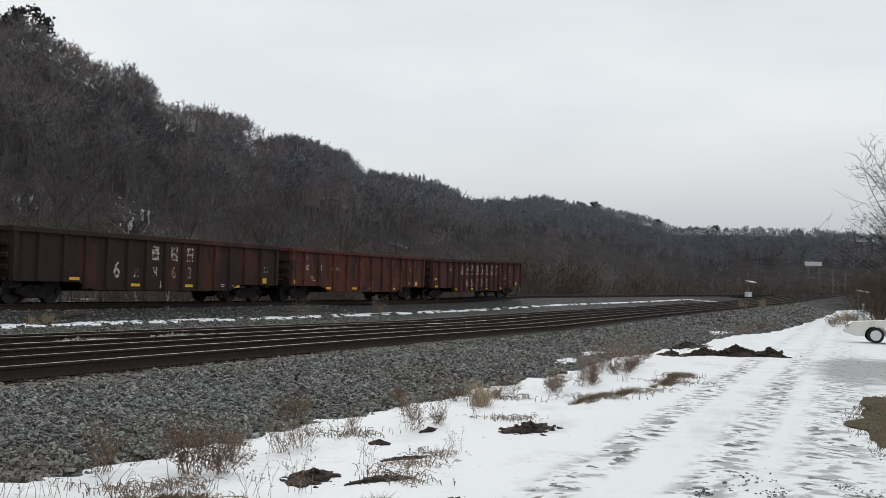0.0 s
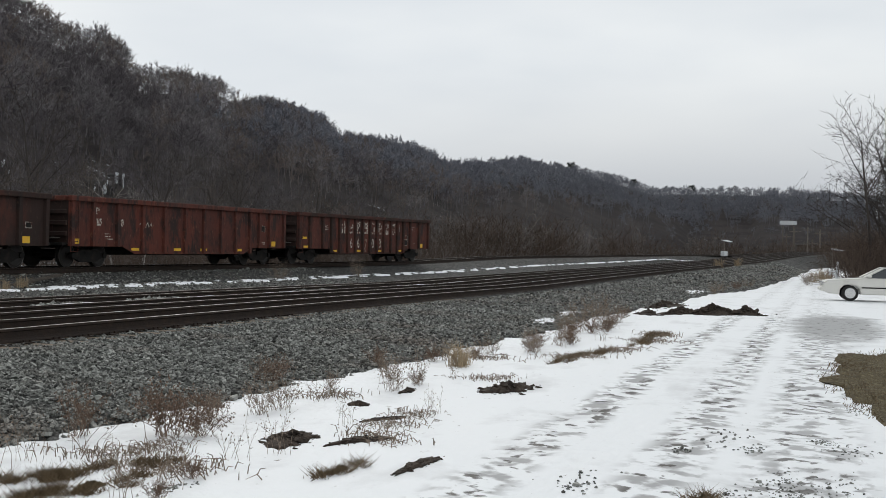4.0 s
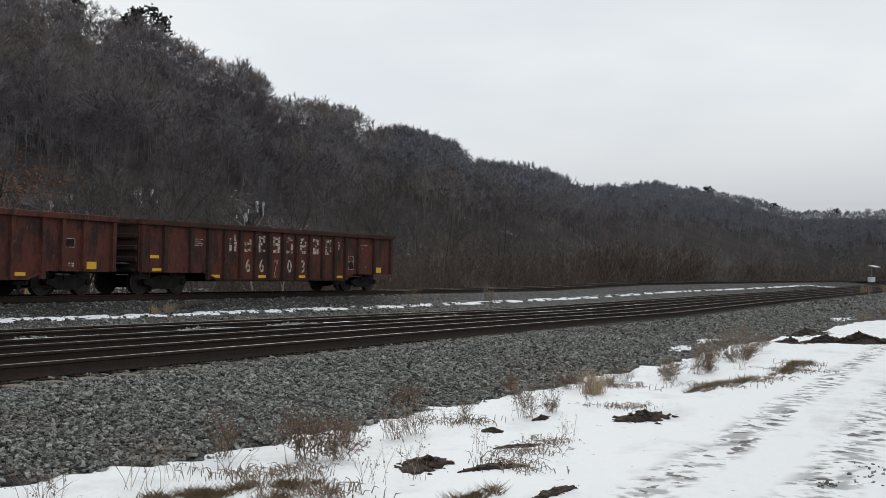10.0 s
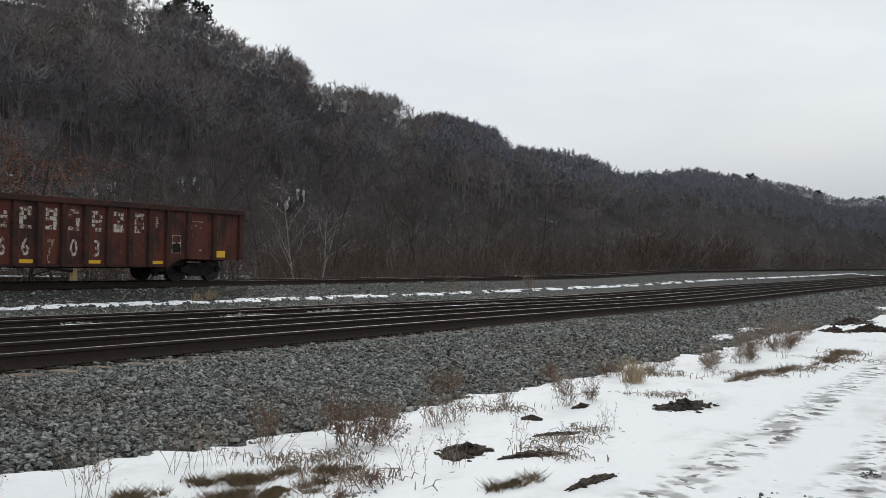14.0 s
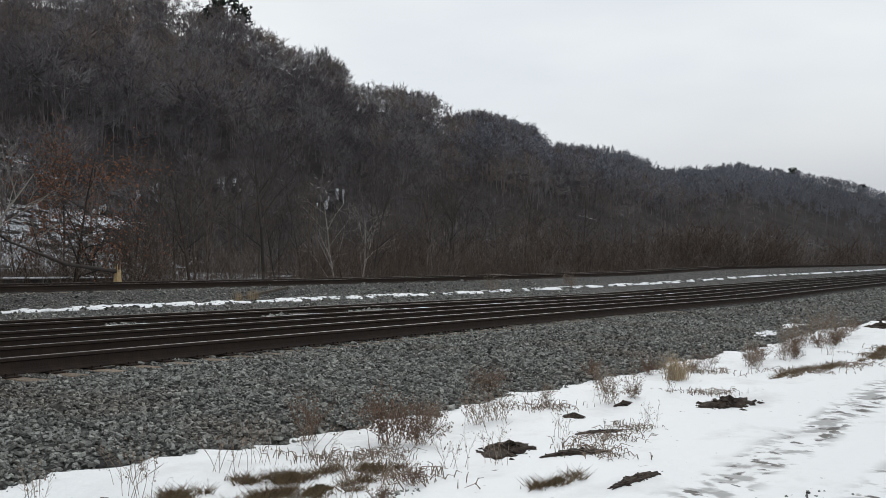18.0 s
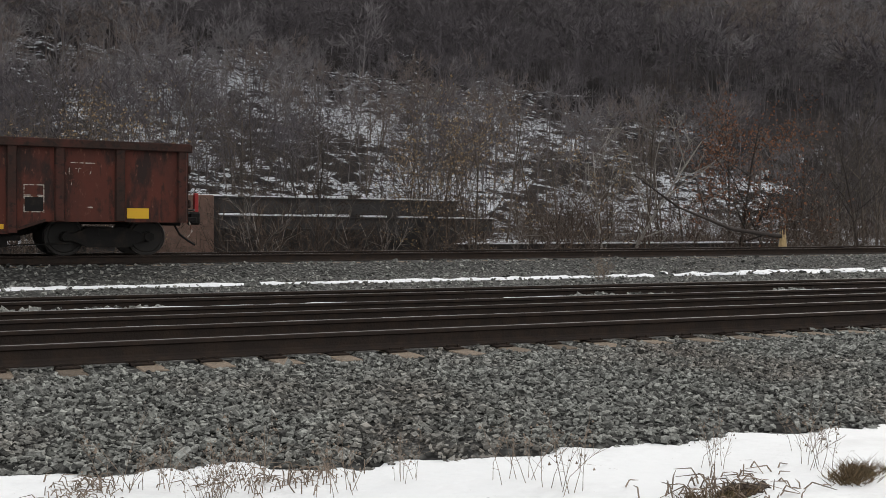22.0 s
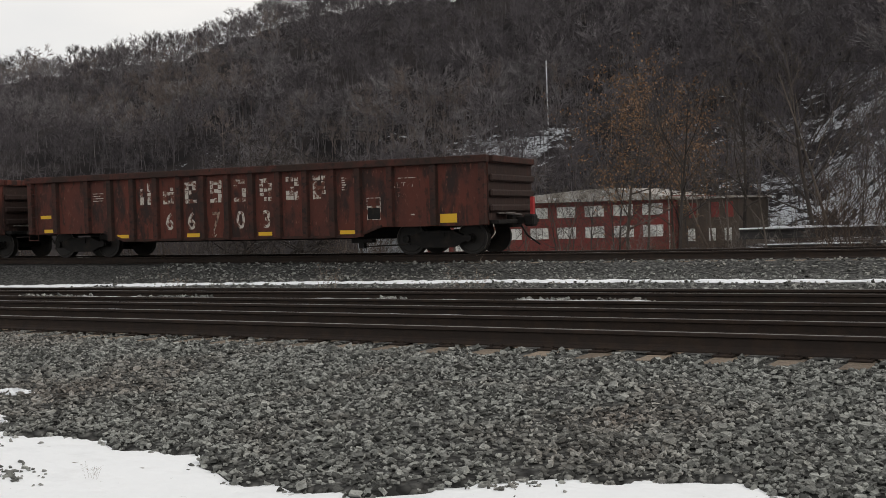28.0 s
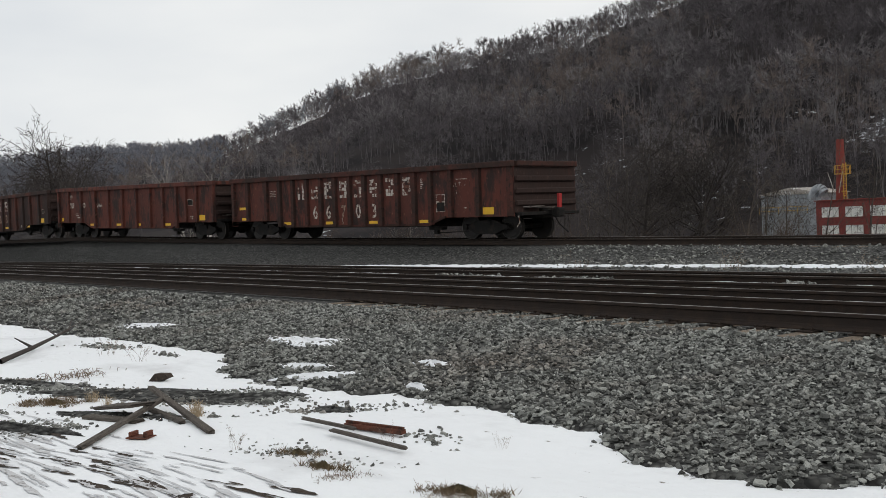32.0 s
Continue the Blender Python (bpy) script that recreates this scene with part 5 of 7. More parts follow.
def stone_field(n, x0, x1, size, lo, hi, seed):
    rs = np.random.default_rng(seed)
    x = rs.uniform(x0, x1, n)
    toe = toe_y(x)
    a = toe - 0.12 if lo is None else near_y(x) + lo
    b = near_y(x) + hi
    y = a + (b - a) * rs.random(n)
    ok = b > a
    z = bed_height(x, y)
    s = size * rs.lognormal(0, 0.28, n)
    P = np.stack([rs.integers(0, 10, n), x, y, z + s * rs.uniform(-0.1, 0.75, n), s, s, rs.uniform(0, 6.28, n)], -1)
    return P[ok & (z > -0.5)]


fields = [stone_field(50000, -8, 13, 0.0225, None, 9.27, 1), stone_field(17000, 13, 26, 0.027, None, 9.27, 2), stone_field(17500, -18, -8, 0.0235, None, 9.27, 3), stone_field(7500, 26, 58, 0.037, None, 9.4, 4), stone_field(6000, 58, 128, 0.065, None, 9.4, 7), stone_field(17000, -24, 46, 0.036, 17.0, 23.9, 8), stone_field(7000, -34, -18, 0.034, None, 9.4, 5)]
cribs = stone_field(9000, -15, 29, 0.024, 9.2, 9.86, 9)
gap = np.abs(cribs[:, 1][:, None] - np.array(TIE_X)[None]).min(1)
fields.append(cribs[gap > 0.135])
V, F = scatter(STONES, np.concatenate(fields))
tagged(new("ballast_stones", raw("ballast_stones", V, F, M["stone"])), "loose angular grey-green ballast stones on the shoulder", "gravel", kind="stuff")


# ---- snow on the track bed ----
M["drift"] = material("crusted_snow", (0.80, 0.82, 0.85), 0.6, spots=[(9, 0.68, 0.04, (0.4, 0.4, 0.4))], bump=0.4, bump_scale=12, space="World", specular=0.2)


def snow_ribbon(name, line, x0, x1, step, width, rise, seed, cover=1.0, label="thin strip of snow lying between the tracks", flecks=0.0):
    """A low uneven ridge of snow along line(x) -> (y, z), broken where cover falls short."""
    rs = np.random.default_rng(seed)
    bm = bmesh.new()
    prev = None
    knots = rs.random(int((x1 - x0) / max(flecks, 0.1)) + 3)
    for x in np.arange(x0, x1, step):
        f = float(np.interp((x - x0) / flecks, np.arange(len(knots)), knots)) if flecks else 0.5 + 0.5 * math.sin(x * 0.9 + seed) * math.sin(x * 0.37 + 2 * seed) + rs.normal(0, 0.12)
        if f > cover:
            prev = None
            continue
        y, z = line(x)
        w = width * (0.45 + 0.6 * rs.random() + 0.3 * math.sin(x * 1.7)) * min(1.0, 0.15 + 3.5 * (cover - f))
        h = rise * (0.6 + 0.6 * rs.random())
        ring = [bm.verts.new(v) for v in ((x, y - w / 2, z - 0.03), (x, y - w / 4, z + h * 0.8), (x, y + w / 4, z + h), (x, y + w / 2, z - 0.03))]
        if prev:
            for k in range(3):
                bm.faces.new((prev[k], ring[k], ring[k + 1], prev[k + 1]))
        prev = ring
    return tagged(new(name, solid(name, bm, M["drift"], True)), label, "snow", kind="structure")


def gutter(x):
    a, b = float(near_y(x)) + 16.7, float(far_y(x)) - 0.85
    y = a + (0.60 - 0.34 * min(max((-12 - x) / 30, 0), 1)) * (b - a)
    return y, float(bed_height(np.array([min(max(x, -80), 128)]), np.array([y]))[0])


snow_ribbon("snow_strip", gutter, -48, 14, 0.16, 0.42, 0.05, 3, 1.12)
snow_ribbon("snow_strip", gutter, 14, 128, 0.14, 0.50, 0.06, 6, 0.72, flecks=0.4)
snow_ribbon("snow_strip", lambda x: (gutter(x)[0] + 0.45, gutter(x)[1] + 0.02), 16, 128, 0.14, 0.42, 0.05, 8, 0.55, flecks=0.5)


def by_rail(o, dz):
    return lambda x: (float(near_y(x)) + o, float(near_z(x)) + dz)


snow_ribbon("snow_strip", by_rail(11.46, -0.031 - 0.01), -45, 60, 0.25, 0.05, 0.006, 4, 1.0, "thin white strip along the far side of a rail, as packed snow and as rail sheen")
snow_ribbon("snow_strip", by_rail(14.18, -0.073 - 0.02), -40, 50, 0.25, 0.07, 0.02, 5, 0.6, "thin white strip along the far side of a rail, as packed snow and as rail sheen")
# white strip drawn for this rail's bright sheen, which ends at a joint
snow_ribbon("snow_strip", by_rail(12.66, -0.034 - 0.01), -60, -9.7, 0.5, 0.05, 0.006, 7, 1.2, "thin white strip along the far side of a rail, as packed snow and as rail sheen")

# heaps of ballast showing over the second track's far rail
rs = np.random.default_rng(12)
n = 2600
hx = rs.uniform(-25, 35, n)
hx = hx[np.sin(hx * 1.1) * np.sin(hx * 0.43 + 1) > 0.25]
n = len(hx)
hy = near_y(hx) + 14.35 + 0.35 * rs.random(n)
hz = near_z(hx) - 0.09 - 0.05 * rs.random(n)
hs = 0.045 * rs.lognormal(0, 0.25, n)
V, F = scatter(STONES, np.stack([rs.integers(0, 10, n), hx, hy, hz, hs, hs, rs.uniform(0, 6.28, n)], -1))
tagged(new("track_gravel", raw("track_gravel", V, F, M["stone"])), "small heaps of ballast between the rails", "gravel", kind="stuff")


# ---- snow patches on the stones, gravel on the snow ----
def patch(name, cx, cy, rx, ry, mat, seed, label, category, rise=0.03, turn=0.0, kind="structure", base=None):
    """A low uneven mound with a ragged rim."""
    rs = np.random.default_rng(seed)
    bm = bmesh.new()
    nr, na = 9, 44
    ph = rs.uniform(0, 6.28, 4)
    rings = []
    for i in range(nr + 1):
        f = i / nr
        ring = []
        for k in range(na):
            a = 2 * math.pi * k / na
            rag = 1 + 0.22 * math.sin(2 * a + ph[0]) + 0.16 * math.sin(3 * a + ph[1]) + 0.12 * math.sin(7 * a + ph[2]) + 0.09 * math.sin(13 * a + ph[3]) + rs.normal(0, 0.07)
            px, py = rx * f * rag * math.cos(a), ry * f * rag * math.sin(a)
            x = cx + px * math.cos(turn) - py * math.sin(turn)
            y = cy + px * math.sin(turn) + py * math.cos(turn)
            if base is None:
                z = float(ground_z(x, y))
                if y > float(toe_y(x)) - 0.1 and -40 < x < 60:
                    z = max(z, float(bed_height(np.array([x]), np.array([y]))[0]))
            else:
                z = base
            ring.append(bm.verts.new((x, y, z + rise * (1 - f ** 1.5) * (0.25 + 1.3 * rs.random()) + (0.012 if i < nr else -0.02))))
        rings.append(ring)
    for i in range(nr):
        for k in range(na):
            k2 = (k + 1) % na
            if i == 0:
                continue
            bm.faces.new((rings[i][k], rings[i][k2], rings[i + 1][k2], rings[i + 1][k]))
    bm.faces.new(rings[1])
    bmesh.ops.recalc_face_normals(bm, faces=bm.faces)
    return tagged(new(name, solid(name, bm, mat, True)), label, category, kind=kind)


for k, (x, y, a, b, t) in enumerate(((-12.6, 6.6, 1.1, 0.22, 0.1), (-9.9, 5.3, 0.5, 0.15, 0.6), (-9.2, 6.3, 0.35, 0.08, 0), (-17.2, 6.1, 0.9, 0.2, 0.3), (-10.7, 5.6, 0.35, 0.1, 0.3), (-8.3, 5.5, 0.2, 0.07, 0), (24, 6.0, 0.9, 0.22, 0.0), (27, 6.1, 1.2, 0.2, 0.0), (48, 5.2, 2, 0.4, 0.0))):
    patch("snow_patch", x, y, a, b, M["drift"], 40 + k, "small patch of crusted snow left on the ballast", "snow", 0.03, t)
M["mud"] = material("dark_wet_soil", (0.050, 0.036, 0.027), 0.9, spots=[(9, 0.55, 0.08, (0.022, 0.017, 0.014)), (25, 0.64, 0.05, (0.09, 0.07, 0.055))], bump=0.9, bump_scale=18, space="World")
M["turf"] = material("dull_winter_turf", (0.088, 0.070, 0.036), 0.95, spots=[(4, 0.54, 0.08, (0.06, 0.048, 0.025)), (18, 0.58, 0.06, (0.17, 0.14, 0.075))], bump=1.0, bump_scale=30, space="World")
M["turf_blade"] = material("dead_grass_blade", (0.125, 0.088, 0.050), 0.9, vary=0.5)



MOUNDS = ((31.0, 2.9, 1.0, 0.35, -0.9, 0.42), (30.4, 3.7, 0.8, 0.3, -0.6, 0.26), (31.2, 2.0, 0.6, 0.3, -0.9, 0.34), (29.6, 4.5, 0.8, 0.25, 0.2, 0.14), (34.5, 4.7, 1.8, 0.4, -0.05, 0.16), (32.6, 2.1, 0.5, 0.25, 0.3, 0.22))


def soil(name, label, x, y, a, b, t, h, seed, size):
    """A ragged low spread of soil with loose clods on and around it."""
    ob = patch(name, x, y, a, b, M["mud"], seed, label, "dirt", h * 0.35, t, kind="")
    rs = np.random.default_rng(seed + 1000)
    n = int(60 + 420 * a * b / 0.1) if size < 0.03 else 900
    f, w = np.abs(rs.normal(0, 0.55, n)), rs.uniform(0, 6.28, n)
    gx, gy = a * f * np.cos(w), b * f * np.sin(w)
    cx, cy = x + gx * math.cos(t) - gy * math.sin(t), y + gx * math.sin(t) + gy * math.cos(t)
    sz = size * rs.lognormal(0, 0.5, n)
    cz = ground_z(cx, cy) + h * 0.75 * np.clip(1 - f, 0, 1) * rs.uniform(0.3, 1.0, n)
    V, F = scatter(STONES, np.stack([rs.integers(0, 10, n), cx, cy, cz, sz * 0.8, sz, rs.uniform(0, 6.28, n)], -1))
    part("loose_soil", raw("loose_soil", V, F, M["mud"]), None, ob)


for k, (x, y, a, b, t, h) in enumerate(((12.05, 3.45, 0.42, 0.2, -0.2, 0.13), (7.95, 4.15, 0.32, 0.2, 0.3, 0.10), (8.05, 3.55, 0.32, 0.07, -0.5, 0.03), (10.15, 4.5, 0.13, 0.09, 0.0, 0.06), (9.4, 3.9, 0.35, 0.05, -0.3, 0.02), (4.1, 5.0, 0.2, 0.1, 0.2, 0.06), (7.3, 2.75, 0.4, 0.05, -0.1, 0.02), (11.3, 4.4, 0.12, 0.07, 0, 0.05))):
    soil("dirt_clump", "dark clump of churned soil lying on the snow", x, y, a, b, t, h, 60 + k, 0.018)
for k, (x, y, a, b, t, h) in enumerate(MOUNDS):
    soil("dirt_mound", "low mound of dark dumped earth beside the ballast", x, y, a, b, t, h, 80 + k, 0.034)
for k, (x, y, a, b, t) in enumerate(((6.0, 4.85, 0.42, 0.13, -0.45), (5.75, 4.42, 0.38, 0.12, -0.5), (5.0, 4.95, 0.3, 0.12, 0), (5.2, 4.55, 0.16, 0.12, 0), (6.5, 4.45, 0.18, 0.1, -0.4), (3.95, 4.92, 0.22, 0.12, 0), (20.5, 3.05, 1.8, 0.12, 0.0), (16.5, 3.55, 1.4, 0.12, -0.1), (-10.8, 2.9, 0.35, 0.12, 0.7), (-6.2, 3.35, 0.22, 0.05, 0.5), (-6.75, 3.45, 0.2, 0.05, 0.4), (-5.1, 3.65, 0.3, 0.06, 0.5), (7.1, 0.72, 0.16, 0.07, 0), (6.9, 3.2, 0.3, 0.06, -0.2))):
    mat_patch = patch("grass_patch", x, y, a * 0.3, b * 0.2, M["turf"], 100 + k, "matted dead grass showing through the snow", "grass", 0.03, t, kind="")
    rs = np.random.default_rng(700 + k)
    nb = int(min(1400, 900 * a * b / 0.05))
    tufts = 16
    f, w, tuft = np.sqrt(rs.random(tufts)), rs.uniform(0, 6.28, tufts), rs.integers(0, tufts, nb)
    gx, gy = (1.15 * a * f * np.cos(w))[tuft] + rs.normal(0, 0.12 * a, nb), (1.3 * b * f * np.sin(w))[tuft] + rs.normal(0, 0.03, nb)
    bx, by = x + gx * math.cos(t) - gy * math.sin(t), y + gx * math.sin(t) + gy * math.cos(t)
    bz = ground_z(bx, by)
    h = rs.uniform(0.03, 0.09, nb) * (0.5 if x < 0 else 1.0)
    w = rs.uniform(0, 6.28, nb)
    rows = np.stack([bx, by, bz, bx + np.cos(w) * h * 1.2, by + np.sin(w) * h * 1.2, bz + h * rs.uniform(0.3, 1, nb) + 0.02, np.full(nb, 0.003), np.full(nb, 0.001), np.zeros(nb)], -1)
    part("dead_grass", raw("dead_grass", *spikes(rows), M["turf_blade"]), None, mat_patch)
verge = patch("grass_verge", 15.8, -1.25, 4.6, 1.15, M["turf"], 120, "strip of dull green-brown turf along the lot", "grass", 0.03, -0.03)
rs = np.random.default_rng(990)
nb = 5200
f, w = np.sqrt(rs.random(nb)) * rs.uniform(0.8, 1.12, nb), rs.uniform(0, 6.28, nb)
bx, by = 15.8 + 4.8 * f * np.cos(w), -1.25 + 1.2 * f * np.sin(w)
bz, h, w = ground_z(bx, by), rs.uniform(0.012, 0.035, nb), rs.uniform(0, 6.28, nb)
rows = np.stack([bx, by, bz, bx + np.cos(w) * h * 1.3, by + np.sin(w) * h * 1.3, bz + h * rs.uniform(0.3, 1, nb) + 0.03, np.full(nb, 0.006), np.full(nb, 0.002), np.zeros(nb)], -1)
part("dead_grass", raw("dead_grass", *spikes(rows), M["turf_blade"]), None, verge)
# tyre tracks: broken grey streaks of slush, with darker bared bits
M["slush"] = material("packed_grey_slush", (0.52, 0.52, 0.53), 0.55, spots=[(5, 0.55, 0.08, (0.60, 0.61, 0.63)), (16, 0.6, 0.06, (0.22, 0.21, 0.20))], bump=0.5, bump_scale=25, space="World")


def streaks(name, lanes, mat, seed, label, longest, width):
    """lanes: (x0, y0, x1, y1, spread, how many); each streak is a ragged sliver along its lane."""
    rs = np.random.default_rng(seed)
    VV, FF, n0 = [], [], 0
    for x0, y0, x1, y1, spread, count in lanes:
        th = math.atan2(y1 - y0, x1 - x0)
        for k in range(count):
            f = rs.random()
            cx, cy = x0 + f * (x1 - x0), y0 + f * (y1 - y0) + rs.normal(0, spread)
            L, w, a = longest * rs.uniform(0.15, 1.0), width * rs.lognormal(0, 0.4), th + rs.normal(0, 0.035)
            m = 9
            u = np.linspace(-0.5, 0.5, m)
            half = w * np.sqrt(np.maximum(0.02, 1 - (2 * u) ** 2)) * rs.uniform(0.35, 1.2, m)
            mid = rs.normal(0, w * 0.25, m)
            for side in (-1, 1):
                px, py = u * L, mid + side * half
                X, Y = cx + px * math.cos(a) - py * math.sin(a), cy + px * math.sin(a) + py * math.cos(a)
                VV.append(np.stack([X, Y, ground_z(X, Y) + 0.006], -1))
            FF += [(n0 + j, n0 + j + 1, n0 + m + j + 1, n0 + m + j) for j in range(m - 1)]
            n0 += 2 * m
    tagged(new(name, raw(name, np.concatenate(VV), np.array(FF), mat)), label, "rut", kind="stuff")


streaks("tyre_ruts", ((-13, 1.7, -5, 2.6, 0.25, 150), (-16, 1.2, -6, 1.9, 0.3, 110)), M["slush"], 15, "grey tyre ruts packed into the snow", 0.9, 0.014)
streaks("mud_streaks", ((-9.2, 1.9, -6.0, 2.4, 0.06, 16), (-8.0, 1.75, -5.4, 2.6, 0.06, 14), (-12, 1.5, -8, 2.1, 0.15, 18), (-10.5, 2.1, -7.6, 2.5, 0.08, 14), (-6.4, 2.6, -5.2, 3.0, 0.06, 6)), M["mud"], 16, "muddy streaks worn through the snow", 0.6, 0.02)

# gravel strewn over the snow to the left
def strewn(n, cx, cy, rx, ry, turn, seed, size=0.023):
    rs = np.random.default_rng(seed)
    m = max(3, n // 45)
    near = rs.integers(0, m, n)
    spread = rs.uniform(0.08, 0.35, m)
    px = (rs.normal(0, 0.5, m) * rx)[near] + rs.normal(0, 1, n) * spread[near]
    py = (rs.normal(0, 0.5, m) * ry)[near] + rs.normal(0, 1, n) * spread[near] * 0.45
    x, y = cx + px * np.cos(turn) - py * np.sin(turn), cy + px * np.sin(turn) + py * np.cos(turn)
    s = size * rs.lognormal(0, 0.35, n)
    return np.stack([rs.integers(0, 10, n), x, y, ground_z(x, y) + s * 0.2, s, s, rs.uniform(0, 6.28, n)], -1)


for k, (x, y, a, b, t) in enumerate(((-10.6, 3.62, 1.35, 0.26, 0.62), (-9.5, 4.2, 0.8, 0.2, 0.7), (-9.6, 3.05, 0.7, 0.12, 0.4), (-12.4, 3.0, 0.9, 0.16, 0.5), (-9.6, 2.25, 0.9, 0.10, 0.35), (-8.15, 4.5, 0.22, 0.12, 0.5))):
    patch("gravel_patch", x, y, a, b, M["bed"], 140 + k, "bare patch of dark gravel in the snow", "gravel", 0.02, t)
P = np.concatenate([strewn(1500, -10.6, 3.7, 1.5, 0.22, 0.6, 1, 0.017), strewn(700, -9.4, 4.2, 0.9, 0.2, 0.6, 2, 0.018), strewn(420, -12.6, 3.0, 1.4, 0.2, 0.6, 3, 0.018), strewn(320, -9.6, 3.05, 0.8, 0.14, 0.5, 4, 0.015), strewn(200, -8.15, 4.5, 0.3, 0.14, 0.6, 5, 0.018), strewn(60, -6.6, 4.45, 0.3, 0.12, 0.3, 6, 0.015), strewn(500, -9.8, 2.2, 1.3, 0.2, 0.4, 7, 0.013), strewn(200, -15, 4.9, 1.4, 0.15, 0.2, 8), strewn(200, -7.0, 3.45, 0.8, 0.16, 0.4, 9, 0.012), strewn(120, -3.3, 5.6, 0.3, 0.1, 0.1, 12, 0.016), strewn(120, 4, 4.5, 6, 1.6, -0.3, 10, 0.012), strewn(120, 9, 1.2, 4, 1.3, -0.1, 11, 0.012), strewn(900, 7.6, 0.1, 2.4, 0.6, -0.1, 13, 0.009)])
V, F = scatter(STONES, P)
tagged(new("strewn_gravel", raw("strewn_gravel", V, F, M["stone"])), "scattered gravel on the snow at the lot's edge", "gravel", kind="stuff")


# ---- weeds ----
def weed_mesh(name, seed, stems, height, lean, mat, seeds=0, girth=0.004, sprays=3):
    rs = np.random.default_rng(seed)
    rows = []
    for k in range(stems):
        a, l = rs.uniform(0, 6.28), rs.uniform(0.1, lean)
        h = height * rs.uniform(0.5, 1.0)
        p = np.array([rs.normal(0, 0.05), rs.normal(0, 0.05), -0.02])
        v = np.array([math.cos(a) * l, math.sin(a) * l, 1.0])
        v /= np.linalg.norm(v)
        for j in range(3):
            q = p + v * h / 3
            rows.append((*p, *q, girth * (1 - j * 0.25), girth * (0.75 - j * 0.22), 0))
            if j:
                for _ in range(sprays):
                    w = v + rs.normal(0, 0.55, 3)
                    w /= np.linalg.norm(w)
                    t = p + (q - p) * rs.random()
                    rows.append((*t, *(t + w * h * rs.uniform(0.12, 0.3)), girth * 0.5, girth * 0.2, 1))
            v = v + rs.normal(0, 0.14, 3) + np.array([math.cos(a) * l * 0.2, math.sin(a) * l * 0.2, -0.05])
            v /= np.linalg.norm(v)
            p = q
    rows = np.array(rows)
    V, F = sticks(rows, 3)
    if seeds:
        tips = rows[rows[:, 8] == 1]
        pick = tips[rs.integers(0, len(tips), seeds)]
        c = pick[:, 3:6] + rs.normal(0, 0.012, (seeds, 3))
        s = 0.0075
        O = np.array([(s, 0, 0), (-s * 0.5, s * 0.87, 0), (-s * 0.5, -s * 0.87, 0), (0, 0, s * 1.6)])
        V2 = (c[:, None] + O[None] * rs.uniform(0.6, 1.5, (seeds, 1, 1))).reshape(-1, 3)
        F2 = ((np.arange(seeds) * 4)[:, None, None] + np.array([[0, 1, 3], [1, 2, 3], [2, 0, 3], [0, 2, 1]])[None]).reshape(-1, 3)
        F = np.concatenate([F, F2 + len(V)])
        V = np.concatenate([V, V2])
    return raw(name, V, F, mat)


def grass_mesh(name, seed, n, height, spread, mat):
    rs = np.random.default_rng(seed)
    a, l = rs.uniform(0, 6.28, n), rs.random(n) * (0.7 if height > 0.2 else 2.2)
    b = np.stack([rs.normal(0, spread * 1.6, n), rs.normal(0, spread, n), np.full(n, -0.01)], -1)
    h = height * rs.uniform(0.5, 1, n)
    m = b + np.stack([np.cos(a) * l * h * 0.3, np.sin(a) * l * h * 0.3, h * 0.6], -1)
    t = b + np.stack([np.cos(a) * l * h, np.sin(a) * l * h, h * np.maximum(1 - 0.4 * l, 0.15)], -1)
    r = np.concatenate([np.concatenate([b, m, np.full((n, 1), 0.004), np.full((n, 1), 0.003), np.zeros((n, 1))], 1), np.concatenate([m, t, np.full((n, 1), 0.003), np.full((n, 1), 0.001), np.zeros((n, 1))], 1)])
    return raw(name, *sticks(r, 3), mat)


M["weed_red"] = material("dry_red_brown_weed", (0.145, 0.098, 0.072), 0.95, vary=0.4)
M["weed_grey"] = material("dry_grey_weed", (0.21, 0.165, 0.13), 0.95, vary=0.4)
M["straw"] = material("bleached_straw", (0.34, 0.265, 0.175), 0.9, vary=0.3)
WEEDS = {
    "bush": [weed_mesh("bush", 1 + k, 34, 0.40, 1.1, M["weed_red"], 620, 0.0028, 6) for k in range(2)],
    "head": [weed_mesh("dock", 5 + k, 18, 0.45, 0.45, M["weed_red"], 420, 0.003, 6) for k in range(2)],
    "thin": [weed_mesh("stalks", 9 + k, 8, 0.42, 0.6, M["weed_grey"], 24, 0.0022, 4) for k in range(3)],
    "pale": [weed_mesh("stalks", 15 + k, 28, 0.40, 0.75, M["weed_grey"], 140, 0.0022, 5) for k in range(2)],
    "straw": [grass_mesh("straw", 21, 70, 0.42, 0.07, M["straw"])],
    "low": [grass_mesh("low_grass", 23 + k, 120, 0.085, 0.12, M["weed_grey"]) for k in range(2)],
}
WEED_LABELS = {
    "bush": "bushy dry red-brown weed rising out of the snow", "head": "dry dock weed with rusty seed head at the ballast foot",
    "thin": "few thin dead weed stalks standing in snow", "pale": "clump of pale dry weed stalks in the snow",
    "straw": "upright tuft of bleached straw-coloured grass", "low": "low tuft of withered grass in the snow",
}


